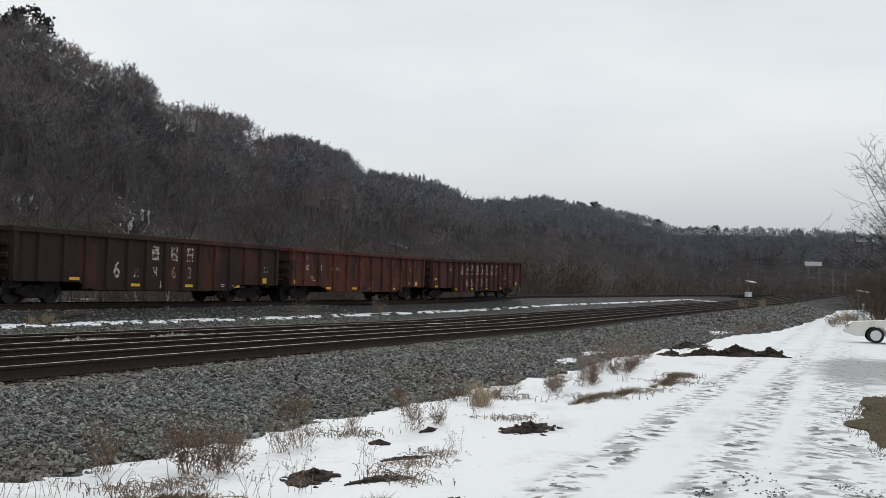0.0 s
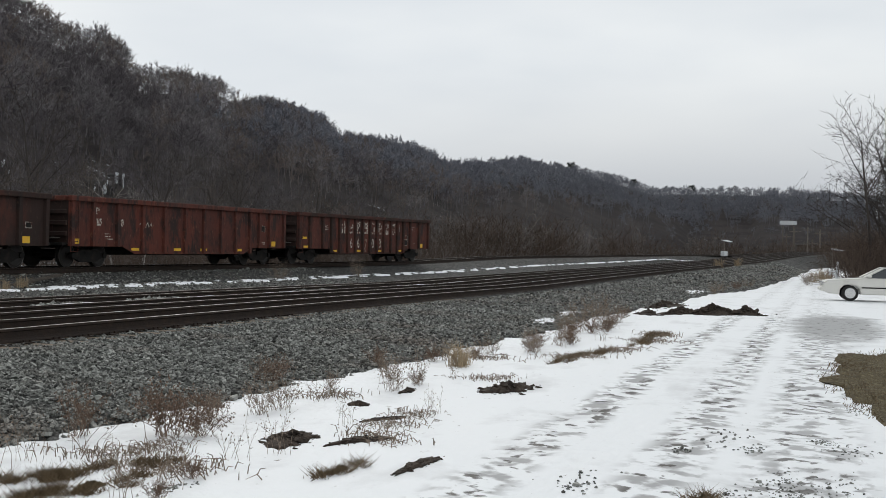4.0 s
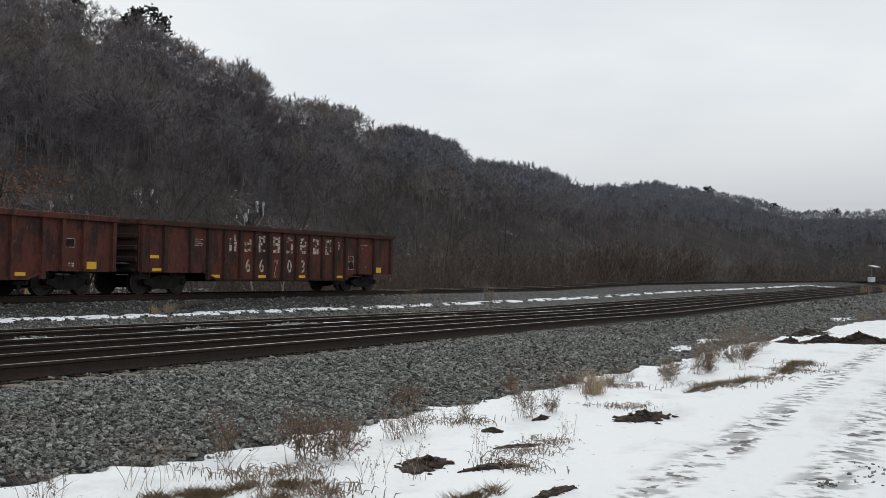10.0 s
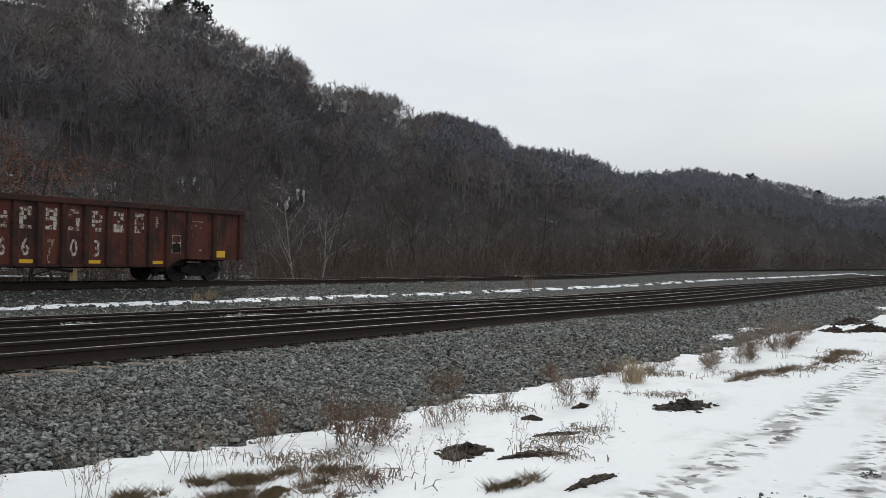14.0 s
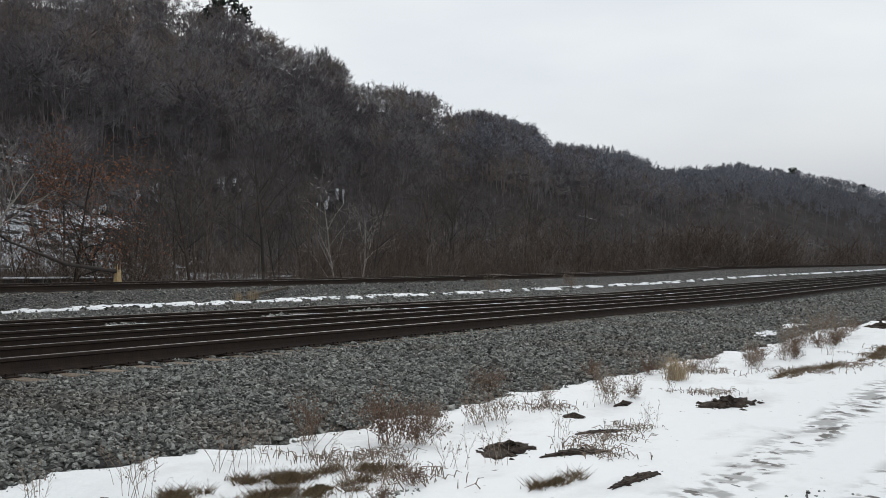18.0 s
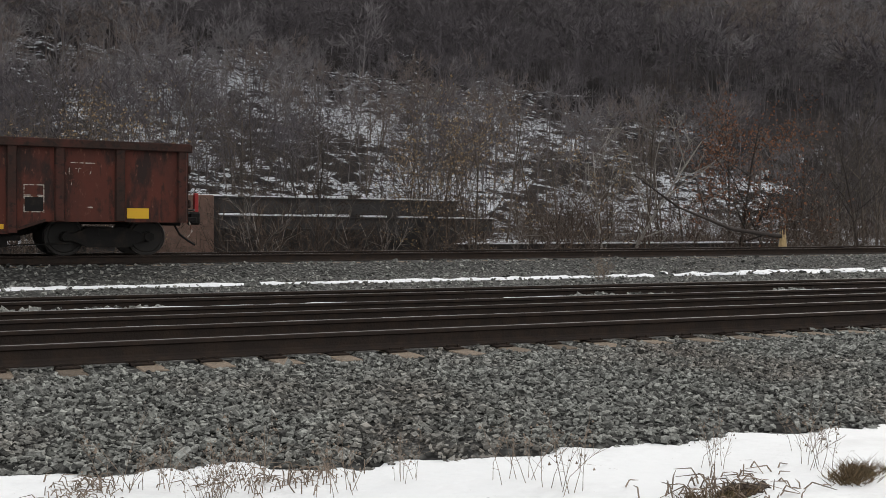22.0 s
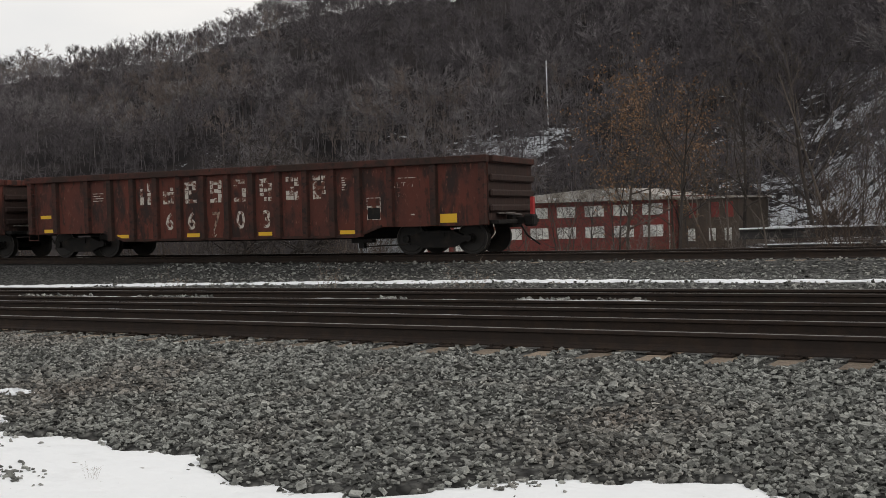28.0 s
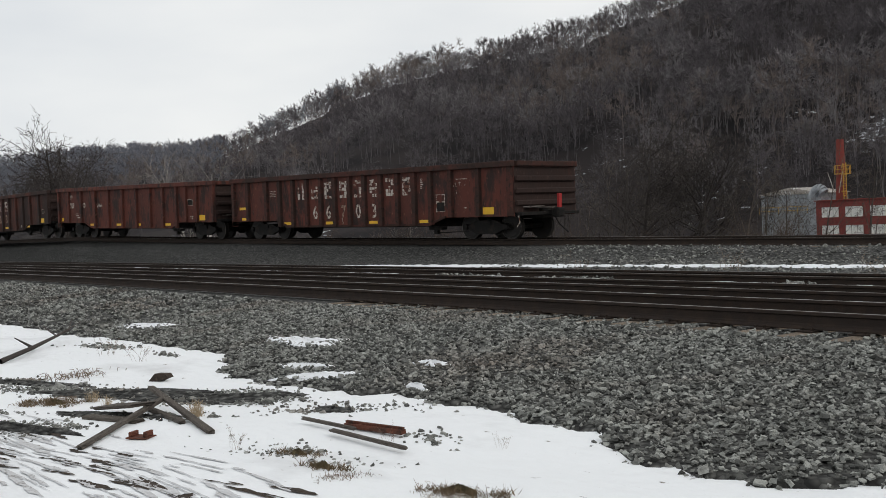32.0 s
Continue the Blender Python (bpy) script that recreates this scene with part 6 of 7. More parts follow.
def weed(kind, x, y, size=1.0, k=0):
    z = float(ground_z(x, y))
    if y > float(toe_y(x)) - 0.1:
        z = max(z, float(bed_height(np.array([x]), np.array([y]))[0]))
    me = WEEDS[kind][k % len(WEEDS[kind])]
    ob = new("weed_clump", me)
    ob.matrix_basis = Matrix.Translation((x, y, z)) @ Matrix.Rotation(k * 1.9, 4, "Z") @ Matrix.Scale(size, 4)
    return tagged(ob, WEED_LABELS[kind], "weed", "dry weeds along the ballast")


for k, (kind, x, y, s) in enumerate((
    ("head", 7.4, 5.75, 1.0), ("thin", 6.75, 5.2, 1.1), ("bush", 7.55, 5.05, 1.25), ("bush", 7.75, 4.85, 0.9), ("bush", 10.9, 5.95, 0.9), ("pale", 9.2, 5.1, 1.0), ("pale", 9.5, 5.05, 1.1), ("pale", 10.7, 5.1, 0.7), ("low", 10.5, 5.0, 1.2),
    ("pale", 11.35, 4.6, 1.1), ("thin", 11.7, 4.45, 1.2), ("bush", 11.8, 4.5, 0.5), ("straw", 14.0, 4.7, 1.1), ("straw", 14.2, 4.75, 0.9), ("low", 15.2, 4.75, 1.5), ("pale", 16.9, 4.4, 1.2), ("bush", 17.1, 4.5, 0.9), ("bush", 18.6, 4.2, 1.0), ("bush", 19.1, 4.3, 0.9), ("pale", 22.4, 4.3, 1.6), ("bush", 22.0, 4.2, 1.1),
    ("pale", 20.4, 4.6, 1.4), ("pale", 24.5, 5.3, 1.8), ("pale", 26.0, 5.2, 1.8), ("thin", 13.0, 4.9, 1.0), ("thin", 12.6, 4.3, 1.0), ("thin", 15.8, 4.2, 1.2), ("pale", 14.8, 5.2, 0.8), ("bush", 13.2, 5.6, 0.7),
    ("thin", 5.9, 5.4, 1.2), ("thin", 6.3, 5.35, 1.0), ("thin", 6.9, 4.5, 0.9), ("thin", 7.0, 4.1, 0.9), ("thin", 7.35, 3.9, 1.0), ("low", 6.4, 4.2, 1.3), ("bush", 6.2, 3.95, 0.45), ("thin", 5.5, 4.0, 1.0), ("thin", 5.9, 3.9, 0.9), ("bush", 5.6, 3.8, 0.4), ("low", 6.7, 5.0, 1.2), ("low", 7.0, 4.75, 1.0),
    ("thin", 2.05, 5.95, 1.25), ("thin", 1.5, 6.2, 1.3), ("pale", 1.3, 6.1, 0.9), ("thin", 3.05, 5.7, 1.2), ("thin", 3.2, 5.5, 1.3), ("thin", 0.85, 6.45, 1.2), ("low", 0.7, 6.5, 1.0), ("thin", 4.9, 5.25, 1.1), ("thin", 5.15, 5.6, 1.0), ("low", 4.0, 4.95, 1.6), ("thin", 4.4, 5.6, 1.0), ("thin", 1.1, 6.4, 1.0), ("low", 1.8, 6.35, 1.3), ("thin", 2.5, 6.1, 0.9),
    ("low", 8.2, 3.5, 1.2), ("low", 9.0, 3.7, 1.0), ("thin", 8.8, 4.0, 0.8), ("low", 9.9, 3.8, 1.0), ("low", 12.8, 3.9, 1.2), ("thin", 10.0, 3.6, 0.8), ("low", 18.0, 3.2, 1.5), ("low", 20.0, 3.0, 1.6), ("low", 21.2, 2.95, 1.6), ("low", 16.3, 3.5, 1.4),
    ("straw", -10.6, 3.2, 0.35), ("straw", -10.3, 3.25, 0.3), ("low", -10.9, 2.95, 0.8), ("straw", -9.0, 3.6, 0.4), ("straw", -8.8, 3.55, 0.35), ("thin", -13.3, 4.6, 0.9), ("thin", -14.2, 4.5, 0.9), ("low", -12.6, 3.6, 1.2), ("thin", -6.6, 4.1, 0.4), ("thin", -5.9, 4.6, 0.35), ("low", -5.9, 3.3, 0.45), ("low", -5.2, 3.55, 0.5), ("thin", -7.3, 3.2, 0.5),
    ("straw", -25.9, 26.4, 2.6), ("straw", -26.5, 26.5, 2.2), ("bush", -25.4, 26.5, 2.0), ("bush", 15.3, 4.9, 0.8), ("bush", 17.9, 4.6, 1.1), ("pale", 18.2, 4.3, 1.2), ("bush", 20.0, 4.5, 1.2), ("bush", 21.2, 4.3, 1.3), ("pale", 21.6, 4.7, 1.3), ("bush", 23.4, 4.4, 1.3), ("thin", 19.4, 3.8, 1.4), ("pale", 25.2, 4.6, 1.4), ("bush", 26.8, 4.7, 1.2), ("pale", 12.2, 5.0, 0.9), ("bush", 8.9, 5.5, 0.7), ("pale", 8.4, 5.2, 0.8), ("thin", 10.1, 4.9, 1.0), ("bush", 14.6, 5.3, 0.7), ("pale", 16.1, 4.9, 1.0),
    ("pale", 13.5, 20.9, 1.6), ("straw", 24.5, 21.9, 1.0), ("straw", 25.5, 22.2, 1.1), ("pale", 40, 21.5, 2.2), ("pale", 47, 21.0, 2.4), ("thin", -14.5, 17.4, 2.0), ("thin", -11.2, 17.8, 2.2), ("thin", -18.5, 16.9, 1.7),
    ("straw", 96, 8.5, 2.5), ("straw", 104, 7.5, 2.5), ("straw", 72, -0.3, 2.2), ("straw", 76, 0.5, 2.4), ("pale", 68, 0.8, 2.2), ("pale", 82, 0.2, 2.6), ("straw", 88, 0.0, 2.6), ("pale", 74, 1.0, 2.4), ("bush", 79, -0.4, 2.2), ("pale", 50, 4.3, 1.4), ("bush", 54, 3.9, 1.2), ("pale", 58, 3.6, 1.6), ("pale", 47, 4.3, 1.5),
)):
    weed(kind, x, y, s * (0.7 if kind == "bush" and 15 < x < 30 else 1.0), k)


# ---- debris ----
M["plank"] = material("rotten_grey_plank", (0.10, 0.085, 0.072), 0.9, spots=[(6, 0.55, 0.1, (0.05, 0.042, 0.036)), (30, 0.6, 0.08, (0.17, 0.15, 0.13))], bump=0.6, bump_scale=25, stretch=(1, 7, 7))
M["rust"] = material("flaking_red_rust", (0.13, 0.045, 0.028), 0.85, 0.2, spots=[(8, 0.56, 0.08, (0.06, 0.028, 0.02)), (30, 0.62, 0.06, (0.2, 0.085, 0.05))], bump=0.5, bump_scale=35)


def plank(x0, y0, x1, y1, w, h, lift0=0.03, lift1=0.03, label="weathered broken plank lying on snow and gravel"):
    a, b = Vector((x0, y0, float(ground_z(x0, y0)) + lift0)), Vector((x1, y1, float(ground_z(x1, y1)) + lift1))
    n = (b - a).length
    bm = bmesh.new()
    box(bm, -n / 2, n / 2, -w / 2, w / 2, -h / 2, h / 2, 0.006)
    for v in bm.verts:
        v.co.y += 0.012 * math.sin(v.co.x * 7)
        if abs(v.co.x) > n / 2 - 0.02:
            v.co.x += random.uniform(-0.03, 0.03)
    ob = new("plank", solid("plank", bm, M["plank"]))
    ob.matrix_basis = Matrix.Translation((a + b) / 2 + Vector((0, 0, h / 2))) @ (b - a).to_track_quat("X", "Z").to_matrix().to_4x4()
    return tagged(ob, label, "plank", "scrap wood on the lot")


plank(-8.24, 2.37, -9.5, 3.5, 0.055, 0.035, 0.0, 0.10)
plank(-10.1, 3.62, -7.92, 3.28, 0.065, 0.035, 0.12, 0.0)
plank(-9.75, 3.42, -8.5, 3.3, 0.06, 0.035, 0.0, 0.0)
plank(-9.9, 3.1, -9.2, 3.2, 0.24, 0.03, 0.04, 0.10)
plank(-9.6, 2.85, -8.9, 3.05, 0.12, 0.03, 0.0, 0.0)
plank(-7.65, 3.98, -7.0, 4.05, 0.035, 0.025)
plank(-7.1, 3.92, -6.25, 4.02, 0.04, 0.025)
plank(2.5, 8.15, 2.44, 7.2, 0.12, 0.09, 0.22, 0.12, "decayed brown log lying across the ballast")
plank(25.2, 22.6, 28.5, 23.3, 0.12, 0.08, 0.45, 0.75, "bleached pole leaning in the gravel between tracks")

bm = bmesh.new()
box(bm, -0.42, 0.42, -0.045, 0.045, 0, 0.05, 0.008)
for x in (-0.3, -0.1, 0.1, 0.3):
    tube(bm, (x, 0, 0.05), (x, 0, 0.075), 0.02, n=8)
box(bm, -0.42, 0.42, -0.01, 0.02, 0.05, 0.075)
ob = tagged(new("splice_bar", solid("splice_bar", bm, M["rust"])), "rusty steel rail joint bar lying on the snow", "rail hardware")
ob.matrix_basis = pose(-6.95, 4.2, float(ground_z(-6.95, 4.2)) + 0.01, 0, 0, 14) @ Matrix.Scale(0.72, 4)
bm = bmesh.new()
box(bm, -0.12, 0.12, -0.09, 0.09, 0, 0.02, 0.004)
box(bm, -0.10, -0.07, -0.07, 0.07, 0.02, 0.09, 0.008)
box(bm, 0.07, 0.10, -0.07, 0.07, 0.02, 0.10, 0.008)
ob = tagged(new("rail_chair", solid("rail_chair", bm, M["rust"])), "small rusty red cast track plate on snow", "rail hardware")
ob.matrix_basis = pose(-8.28, 2.86, float(ground_z(-8.28, 2.86)) + 0.005, 0, 0, 35) @ Matrix.Diagonal((0.8, 0.8, 0.55, 1))
bm = bmesh.new()
prism(bm, [(-0.14, 0), (0.14, 0), (0.12, 0.05), (-0.02, 0.10), (-0.13, 0.05)], "y", -0.05, 0.05)
ob = tagged(new("rock", solid("rock", bm, M["mud"])), "dark angular rock standing on the snow", "rock")
ob.matrix_basis = pose(-11.5, 4.23, float(ground_z(-11.5, 4.23)), 0, -20, 30)
V, F = sticks(np.array([(-14.4, 3.19, 0.06, -15.6, 3.9, 0.08, 0.035, 0.03, 0), (-15.6, 3.9, 0.08, -17.0, 4.8, 0.16, 0.03, 0.015, 0), (-17.0, 4.8, 0.16, -18.2, 5.2, 0.25, 0.015, 0.006, 0), (-15.6, 3.9, 0.08, -16.6, 3.9, 0.15, 0.022, 0.008, 0), (-16.2, 4.3, 0.11, -16.8, 4.95, 0.3, 0.015, 0.004, 0), (-16.6, 4.5, 0.13, -17.8, 4.6, 0.2, 0.014, 0.005, 0)]), 6)
tagged(new("fallen_branch", raw("fallen_branch", V, F, M["bark"], smooth=True)), "dark forked branch fallen on the snow", "branch")


# ---- brick works beyond the far track ----
M["brick"] = material("red_painted_brick", (0.20, 0.045, 0.040), 0.85, spots=[(0.6, 0.55, 0.15, (0.14, 0.036, 0.032)), (5, 0.6, 0.1, (0.24, 0.075, 0.06))], bump=0.4, bump_scale=9)
M["roof_snow"] = material("snowy_roof_sheet", (0.38, 0.36, 0.33), 0.7, spots=[(0.5, 0.52, 0.1, (0.27, 0.235, 0.20)), (3, 0.62, 0.06, (0.75, 0.77, 0.8))], bump=0.2, bump_scale=4)
M["pane"] = material("whitened_window_pane", (0.72, 0.72, 0.68), 0.4, spots=[(1.1, 0.58, 0.08, (0.42, 0.42, 0.40)), (6, 0.64, 0.05, (0.22, 0.22, 0.22))])
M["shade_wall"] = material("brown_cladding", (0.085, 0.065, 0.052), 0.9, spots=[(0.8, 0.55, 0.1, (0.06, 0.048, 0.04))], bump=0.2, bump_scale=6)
M["galv"] = material("galvanised_steel", (0.34, 0.36, 0.38), 0.45, 0.6, spots=[(1.5, 0.56, 0.1, (0.22, 0.24, 0.26))])
M["stack_red"] = material("red_oxide_stack", (0.20, 0.038, 0.03), 0.7, spots=[(0.8, 0.56, 0.1, (0.19, 0.04, 0.03))])
M["rail_yellow"] = material("yellow_guard_paint", (0.5, 0.30, 0.05), 0.6)


def window_row(parent, xs, w, y, z0, z1):
    """Windows let into the front wall at y: frame, mullion and pane."""
    for x in xs:
        bm = bmesh.new()
        box(bm, x - w / 2, x + w / 2, y - 0.03, y + 0.02, z0, z1)
        pane = part("window", bm, M["pane"], parent, "whitened steel-sash window")
        bm = bmesh.new()
        for q in ((x - w / 2 - 0.06, x + w / 2 + 0.06, z0 - 0.07, z0), (x - w / 2 - 0.06, x + w / 2 + 0.06, z1, z1 + 0.06), (x - w / 2 - 0.06, x - w / 2, z0, z1), (x + w / 2, x + w / 2 + 0.06, z0, z1)):
            box(bm, q[0], q[1], y - 0.07, y + 0.02, q[2], q[3])
        part("window_frame", bm, M["stack_red"], pane)
        bm = bmesh.new()
        for m in (-0.17, 0.17):
            box(bm, x + m * w - 0.02, x + m * w + 0.02, y - 0.05, y - 0.02, z0, z1)
        part("mullion", bm, M["shade_wall"], pane)


hall = thing("brick_building", "two-storey red brick works with whitened windows and snowy roof", "building", pose(0, 0, 0))
bm = bmesh.new()
box(bm, -67.6, -44.6, 115, 129, -2.6, 3.65)
part("wall", bm, M["brick"], hall)
bm = bmesh.new()
prism(bm, [(-69.0, 3.60), (-44.2, 3.30), (-44.2, 3.45), (-52.0, 4.85), (-56.0, 4.75), (-69.0, 3.95)], "y", 114.2, 129.6)
part("roof", bm, M["roof_snow"], hall, "low roof crusted with old snow")
bm = bmesh.new()
prism(bm, [(-69.3, 3.55), (-44.0, 3.22), (-44.0, 3.36), (-69.3, 3.72)], "y", 113.9, 114.3)
part("eaves", bm, M["roof_snow"], hall)
xs = [-65.6, -61.9, -58.2, -54.5, -50.8, -47.2]
window_row(hall, xs, 2.5, 115, 1.55, 2.85)
window_row(hall, xs, 2.5, 115, -0.95, 0.4)
bm = bmesh.new()
tube(bm, (-45.2, 114.9, -2.4), (-45.2, 114.9, 3.3), 0.09, n=8)
part("downpipe", bm, M["roof_snow"], hall)

wing = thing("brick_building", "single-storey red brick wing with long window band", "building", pose(0, 0, 0))
bm = bmesh.new()
box(bm, -81.4, -67.8, 114.6, 126, -2.6, 1.9)
part("wall", bm, M["brick"], wing)
bm = bmesh.new()
box(bm, -81.6, -67.7, 114.4, 126.2, 1.9, 2.05, 0.02)
part("roof", bm, M["stack_red"], wing)
window_row(wing, [-79.4, -76.1, -72.8, -69.6], 2.4, 114.6, -0.1, 1.15)
window_row(wing, [-79.4, -76.1, -72.8, -69.6], 2.4, 114.6, -2.2, -1.1)
bm = bmesh.new()
prism(bm, [(-74.5, 2.05), (-67.9, 2.05), (-67.9, 3.4), (-73.5, 3.4), (-74.5, 2.9)], "y", 119, 125)
part("roof_house", bm, M["shade_wall"], wing)
bm = bmesh.new()
box(bm, -70.6, -68.2, 118.9, 118.98, 2.1, 3.0)
part("window", bm, M["pane"], wing)

annex = thing("annex_building", "brown two-storey annex with small upper windows", "building", pose(0, 0, 0))
bm = bmesh.new()
box(bm, -44.5, -37.6, 116, 127, -2.6, 3.1)
part("wall", bm, M["shade_wall"], annex)
bm = bmesh.new()
box(bm, -44.6, -37.2, 115.4, 127.5, 3.1, 3.35, 0.03)
part("roof", bm, M["roof_snow"], annex)
for x in (-42.8, -40.2, -38.6):
    bm = bmesh.new()
    box(bm, x - 0.45, x + 0.45, 115.95, 116.03, 1.0, 2.7)
    part("window", bm, M["brick"], annex)
for x in (-43, -40.6, -38.8):
    bm = bmesh.new()
    box(bm, x - 0.4, x + 0.4, 115.95, 116.03, -1.6, -0.2)
    part("window", bm, M["pane"], annex)

stack = thing("chimney_stack", "tall red steel chimney with yellow ladder platform", "chimney", pose(-80.4, 118.5, 2.0))
bm = bmesh.new()
tube(bm, (0, 0, 0), (0, 0, 7.6), 0.68, 0.46, 20)
part("shaft", bm, M["stack_red"], stack, smooth=False)
bm = bmesh.new()
tube(bm, (0.25, 0, 3.2), (0.25, 0, 3.3), 1.0, n=16)
part("platform", bm, M["rail_yellow"], stack)
bm = bmesh.new()
for k in range(12):
    a = 2 * math.pi * k / 12
    tube(bm, (0.25 + 0.97 * math.cos(a), 0.97 * math.sin(a), 3.3), (0.25 + 0.97 * math.cos(a), 0.97 * math.sin(a), 4.3), 0.035, n=5)
for z in (3.8, 4.3):
    for k in range(16):
        a, b = 2 * math.pi * k / 16, 2 * math.pi * (k + 1) / 16
        tube(bm, (0.25 + 0.97 * math.cos(a), 0.97 * math.sin(a), z), (0.25 + 0.97 * math.cos(b), 0.97 * math.sin(b), z), 0.035, n=5)
part("guard_rail", bm, M["rail_yellow"], stack)
bm = bmesh.new()
for x in (0.85, 1.25):
    tube(bm, (x, -0.75, 0.0), (x, -0.75, 4.6), 0.06, n=5)
for k in range(15):
    tube(bm, (0.85, -0.75, 0.2 + 0.3 * k), (1.25, -0.75, 0.2 + 0.3 * k), 0.035, n=5)
for k in range(5):
    tube(bm, (0.75, -1.05, 1.0 + 0.7 * k), (1.35, -1.05, 1.0 + 0.7 * k), 0.04, n=5)
part("ladder", bm, M["rail_yellow"], stack)
for x in (-0.9, 0.6):
    bm = bmesh.new()
    tube(bm, (x * 1.4, -0.9, 3.5), (x * 0.4, -0.85, 0.9), 0.06, n=5)
    part("brace", bm, M["roof_snow"], stack)

silo = thing("steel_duct_tower", "grey ribbed steel tank with curved duct on top", "tank", pose(-82.6, 117, -2.2))
bm = bmesh.new()
tube(bm, (0, 0, 0), (0, 0, 4.6), 1.25, n=24)
part("body", bm, M["galv"], silo)
for k in range(5):
    bm = bmesh.new()
    tube(bm, (0, 0, 0.6 + 0.85 * k), (0, 0, 0.68 + 0.85 * k), 1.3, n=24)
    part("hoop", bm, M["galv"], silo)
bm = bmesh.new()
pts = [(-0.9 + 1.5 * (1 - math.cos(a)) * 0.62, 0, 4.4 + 1.35 * math.sin(a)) for a in np.linspace(0.15, 2.5, 9)]
for p, q in zip(pts, pts[1:]):
    tube(bm, p, q, 0.6, n=14)
part("duct", bm, M["galv"], silo)
shed = thing("metal_shed", "pale corrugated shed beside the steel tank", "shed", pose(-88.4, 119, -2.4))
bm = bmesh.new()
for k in range(23):
    box(bm, -4.6 + 0.4 * k, -4.35 + 0.4 * k, -0.06, 0, 0, 5.4)
box(bm, -4.7, 4.6, 0, 6, 0, 5.4)
part("wall", bm, M["galv"], shed)
bm = bmesh.new()
prism(bm, [(-4.9, 5.4), (4.8, 5.4), (4.8, 5.5), (0, 6.3), (-4.9, 5.5)], "y", -0.3, 6.2)
part("roof", bm, M["roof_snow"], shed)
bm = bmesh.new()
for z in (3.3, 3.8):
    tube(bm, (-4.6, -0.5, z), (4.6, -0.5, z), 0.04, n=5)
for k in range(7):
    tube(bm, (-4.6 + 1.5 * k, -0.5, 2.9), (-4.6 + 1.5 * k, -0.5, 3.8), 0.04, n=5)
part("guard_rail", bm, M["rail_yellow"], shed)

# ---- old abutment with snow-topped beams behind the far track ----
M["abut"] = material("rust_stained_concrete", (0.155, 0.095, 0.075), 0.9, spots=[(0.9, 0.55, 0.12, (0.10, 0.065, 0.055)), (5, 0.6, 0.1, (0.20, 0.13, 0.10))], bump=0.5, bump_scale=8)
pier = thing("stone_pier", "rust-stained square concrete pier behind the track", "pier", pose(0, 0, 0))
bm = bmesh.new()
box(bm, 5.95, 7.9, 36.0, 37.6, -0.8, 2.24, 0.04)
part("shaft", bm, M["abut"], pier)
bm = bmesh.new()
box(bm, 5.9, 6.75, 35.96, 36.9, 2.24, 2.34, 0.02)
part("cap", bm, M["shade_wall"], pier)
M["girder"] = material("dark_weathered_girder", (0.055, 0.052, 0.052), 0.85, spots=[(1, 0.56, 0.1, (0.035, 0.033, 0.032))], bump=0.2, bump_scale=8)


def girder(x0, x1, y, z, h, label, slope=0.0):
    g = thing("girder", label, "beam", pose(x0, y, z, 0, slope, 0), group="snow-topped beams behind the track")
    n = x1 - x0
    bm = bmesh.new()
    box(bm, 0, n, -0.12, 0.12, h - 0.05, h, 0.008)
    box(bm, 0, n, -0.12, 0.12, 0, 0.05, 0.008)
    box(bm, 0, n, -0.02, 0.02, 0.05, h - 0.05)
    part("beam", bm, M["girder"], g)
    bm = bmesh.new()
    k = 0.0
    while k < n - 0.3:
        w = random.uniform(0.4, 1.6)
        box(bm, k, min(k + w, n), -0.13, 0.13, h, h + random.uniform(0.03, 0.09), 0.012)
        k += w + random.choice((0, 0, 0.1, 0.5))
    part("snow_cap", bm, M["drift"], g, "broken crust of snow")


girder(7.35, 17.2, 36.6, 1.66, 0.56, "dark steel girder with a crust of snow on top", 0.4)
girder(8.1, 18.5, 36.2, 1.1, 0.46, "dark steel girder with a crust of snow on top", 0.4)
girder(-3.0, 5.9, 36.4, 0.75, 0.36, "dark steel girder with a crust of snow on top")
girder(-2.0, 5.9, 36.1, 0.25, 0.3, "dark steel girder with a crust of snow on top")
girder(17.5, 34.0, 37.4, 0.15, 0.35, "dark steel girder with a crust of snow on top")
girder(-12.0, -3.5, 37.0, 0.6, 0.34, "dark steel girder with a crust of snow on top")
girder(-11.0, -2.5, 36.4, 0.1, 0.3, "dark steel girder with a crust of snow on top")
# added dark backing for the band between the beams; the place is open brush
bm = bmesh.new()
box(bm, 7.9, 18.0, 38.2, 38.4, -0.8, 1.7)
tagged(new("girder_backing", solid("girder_backing", bm, M["girder"])), "dark backing box added to close the open gaps behind the girders", "wall", kind="structure")

# broken trunk with pale fresh wood
M["fresh"] = material("split_pale_wood", (0.52, 0.38, 0.20), 0.8, spots=[(8, 0.55, 0.1, (0.38, 0.26, 0.13))])
stump = thing("broken_tree_trunk", "snapped tree trunk with pale splintered wood", "stump", pose(26.9, 29.8, float(ground_z(26.9, 29.8)) - 0.1))
h0 = 1.15 - float(ground_z(26.9, 29.8))
bm = bmesh.new()
tube(bm, (0, 0, 0), (0, 0, h0 - 0.5), 0.17, 0.15, 10)
part("trunk", bm, M["bark"], stump)
bm = bmesh.new()
tube(bm, (0, 0, h0 - 0.5), (0.03, 0, h0 - 0.05), 0.15, 0.1, 10)
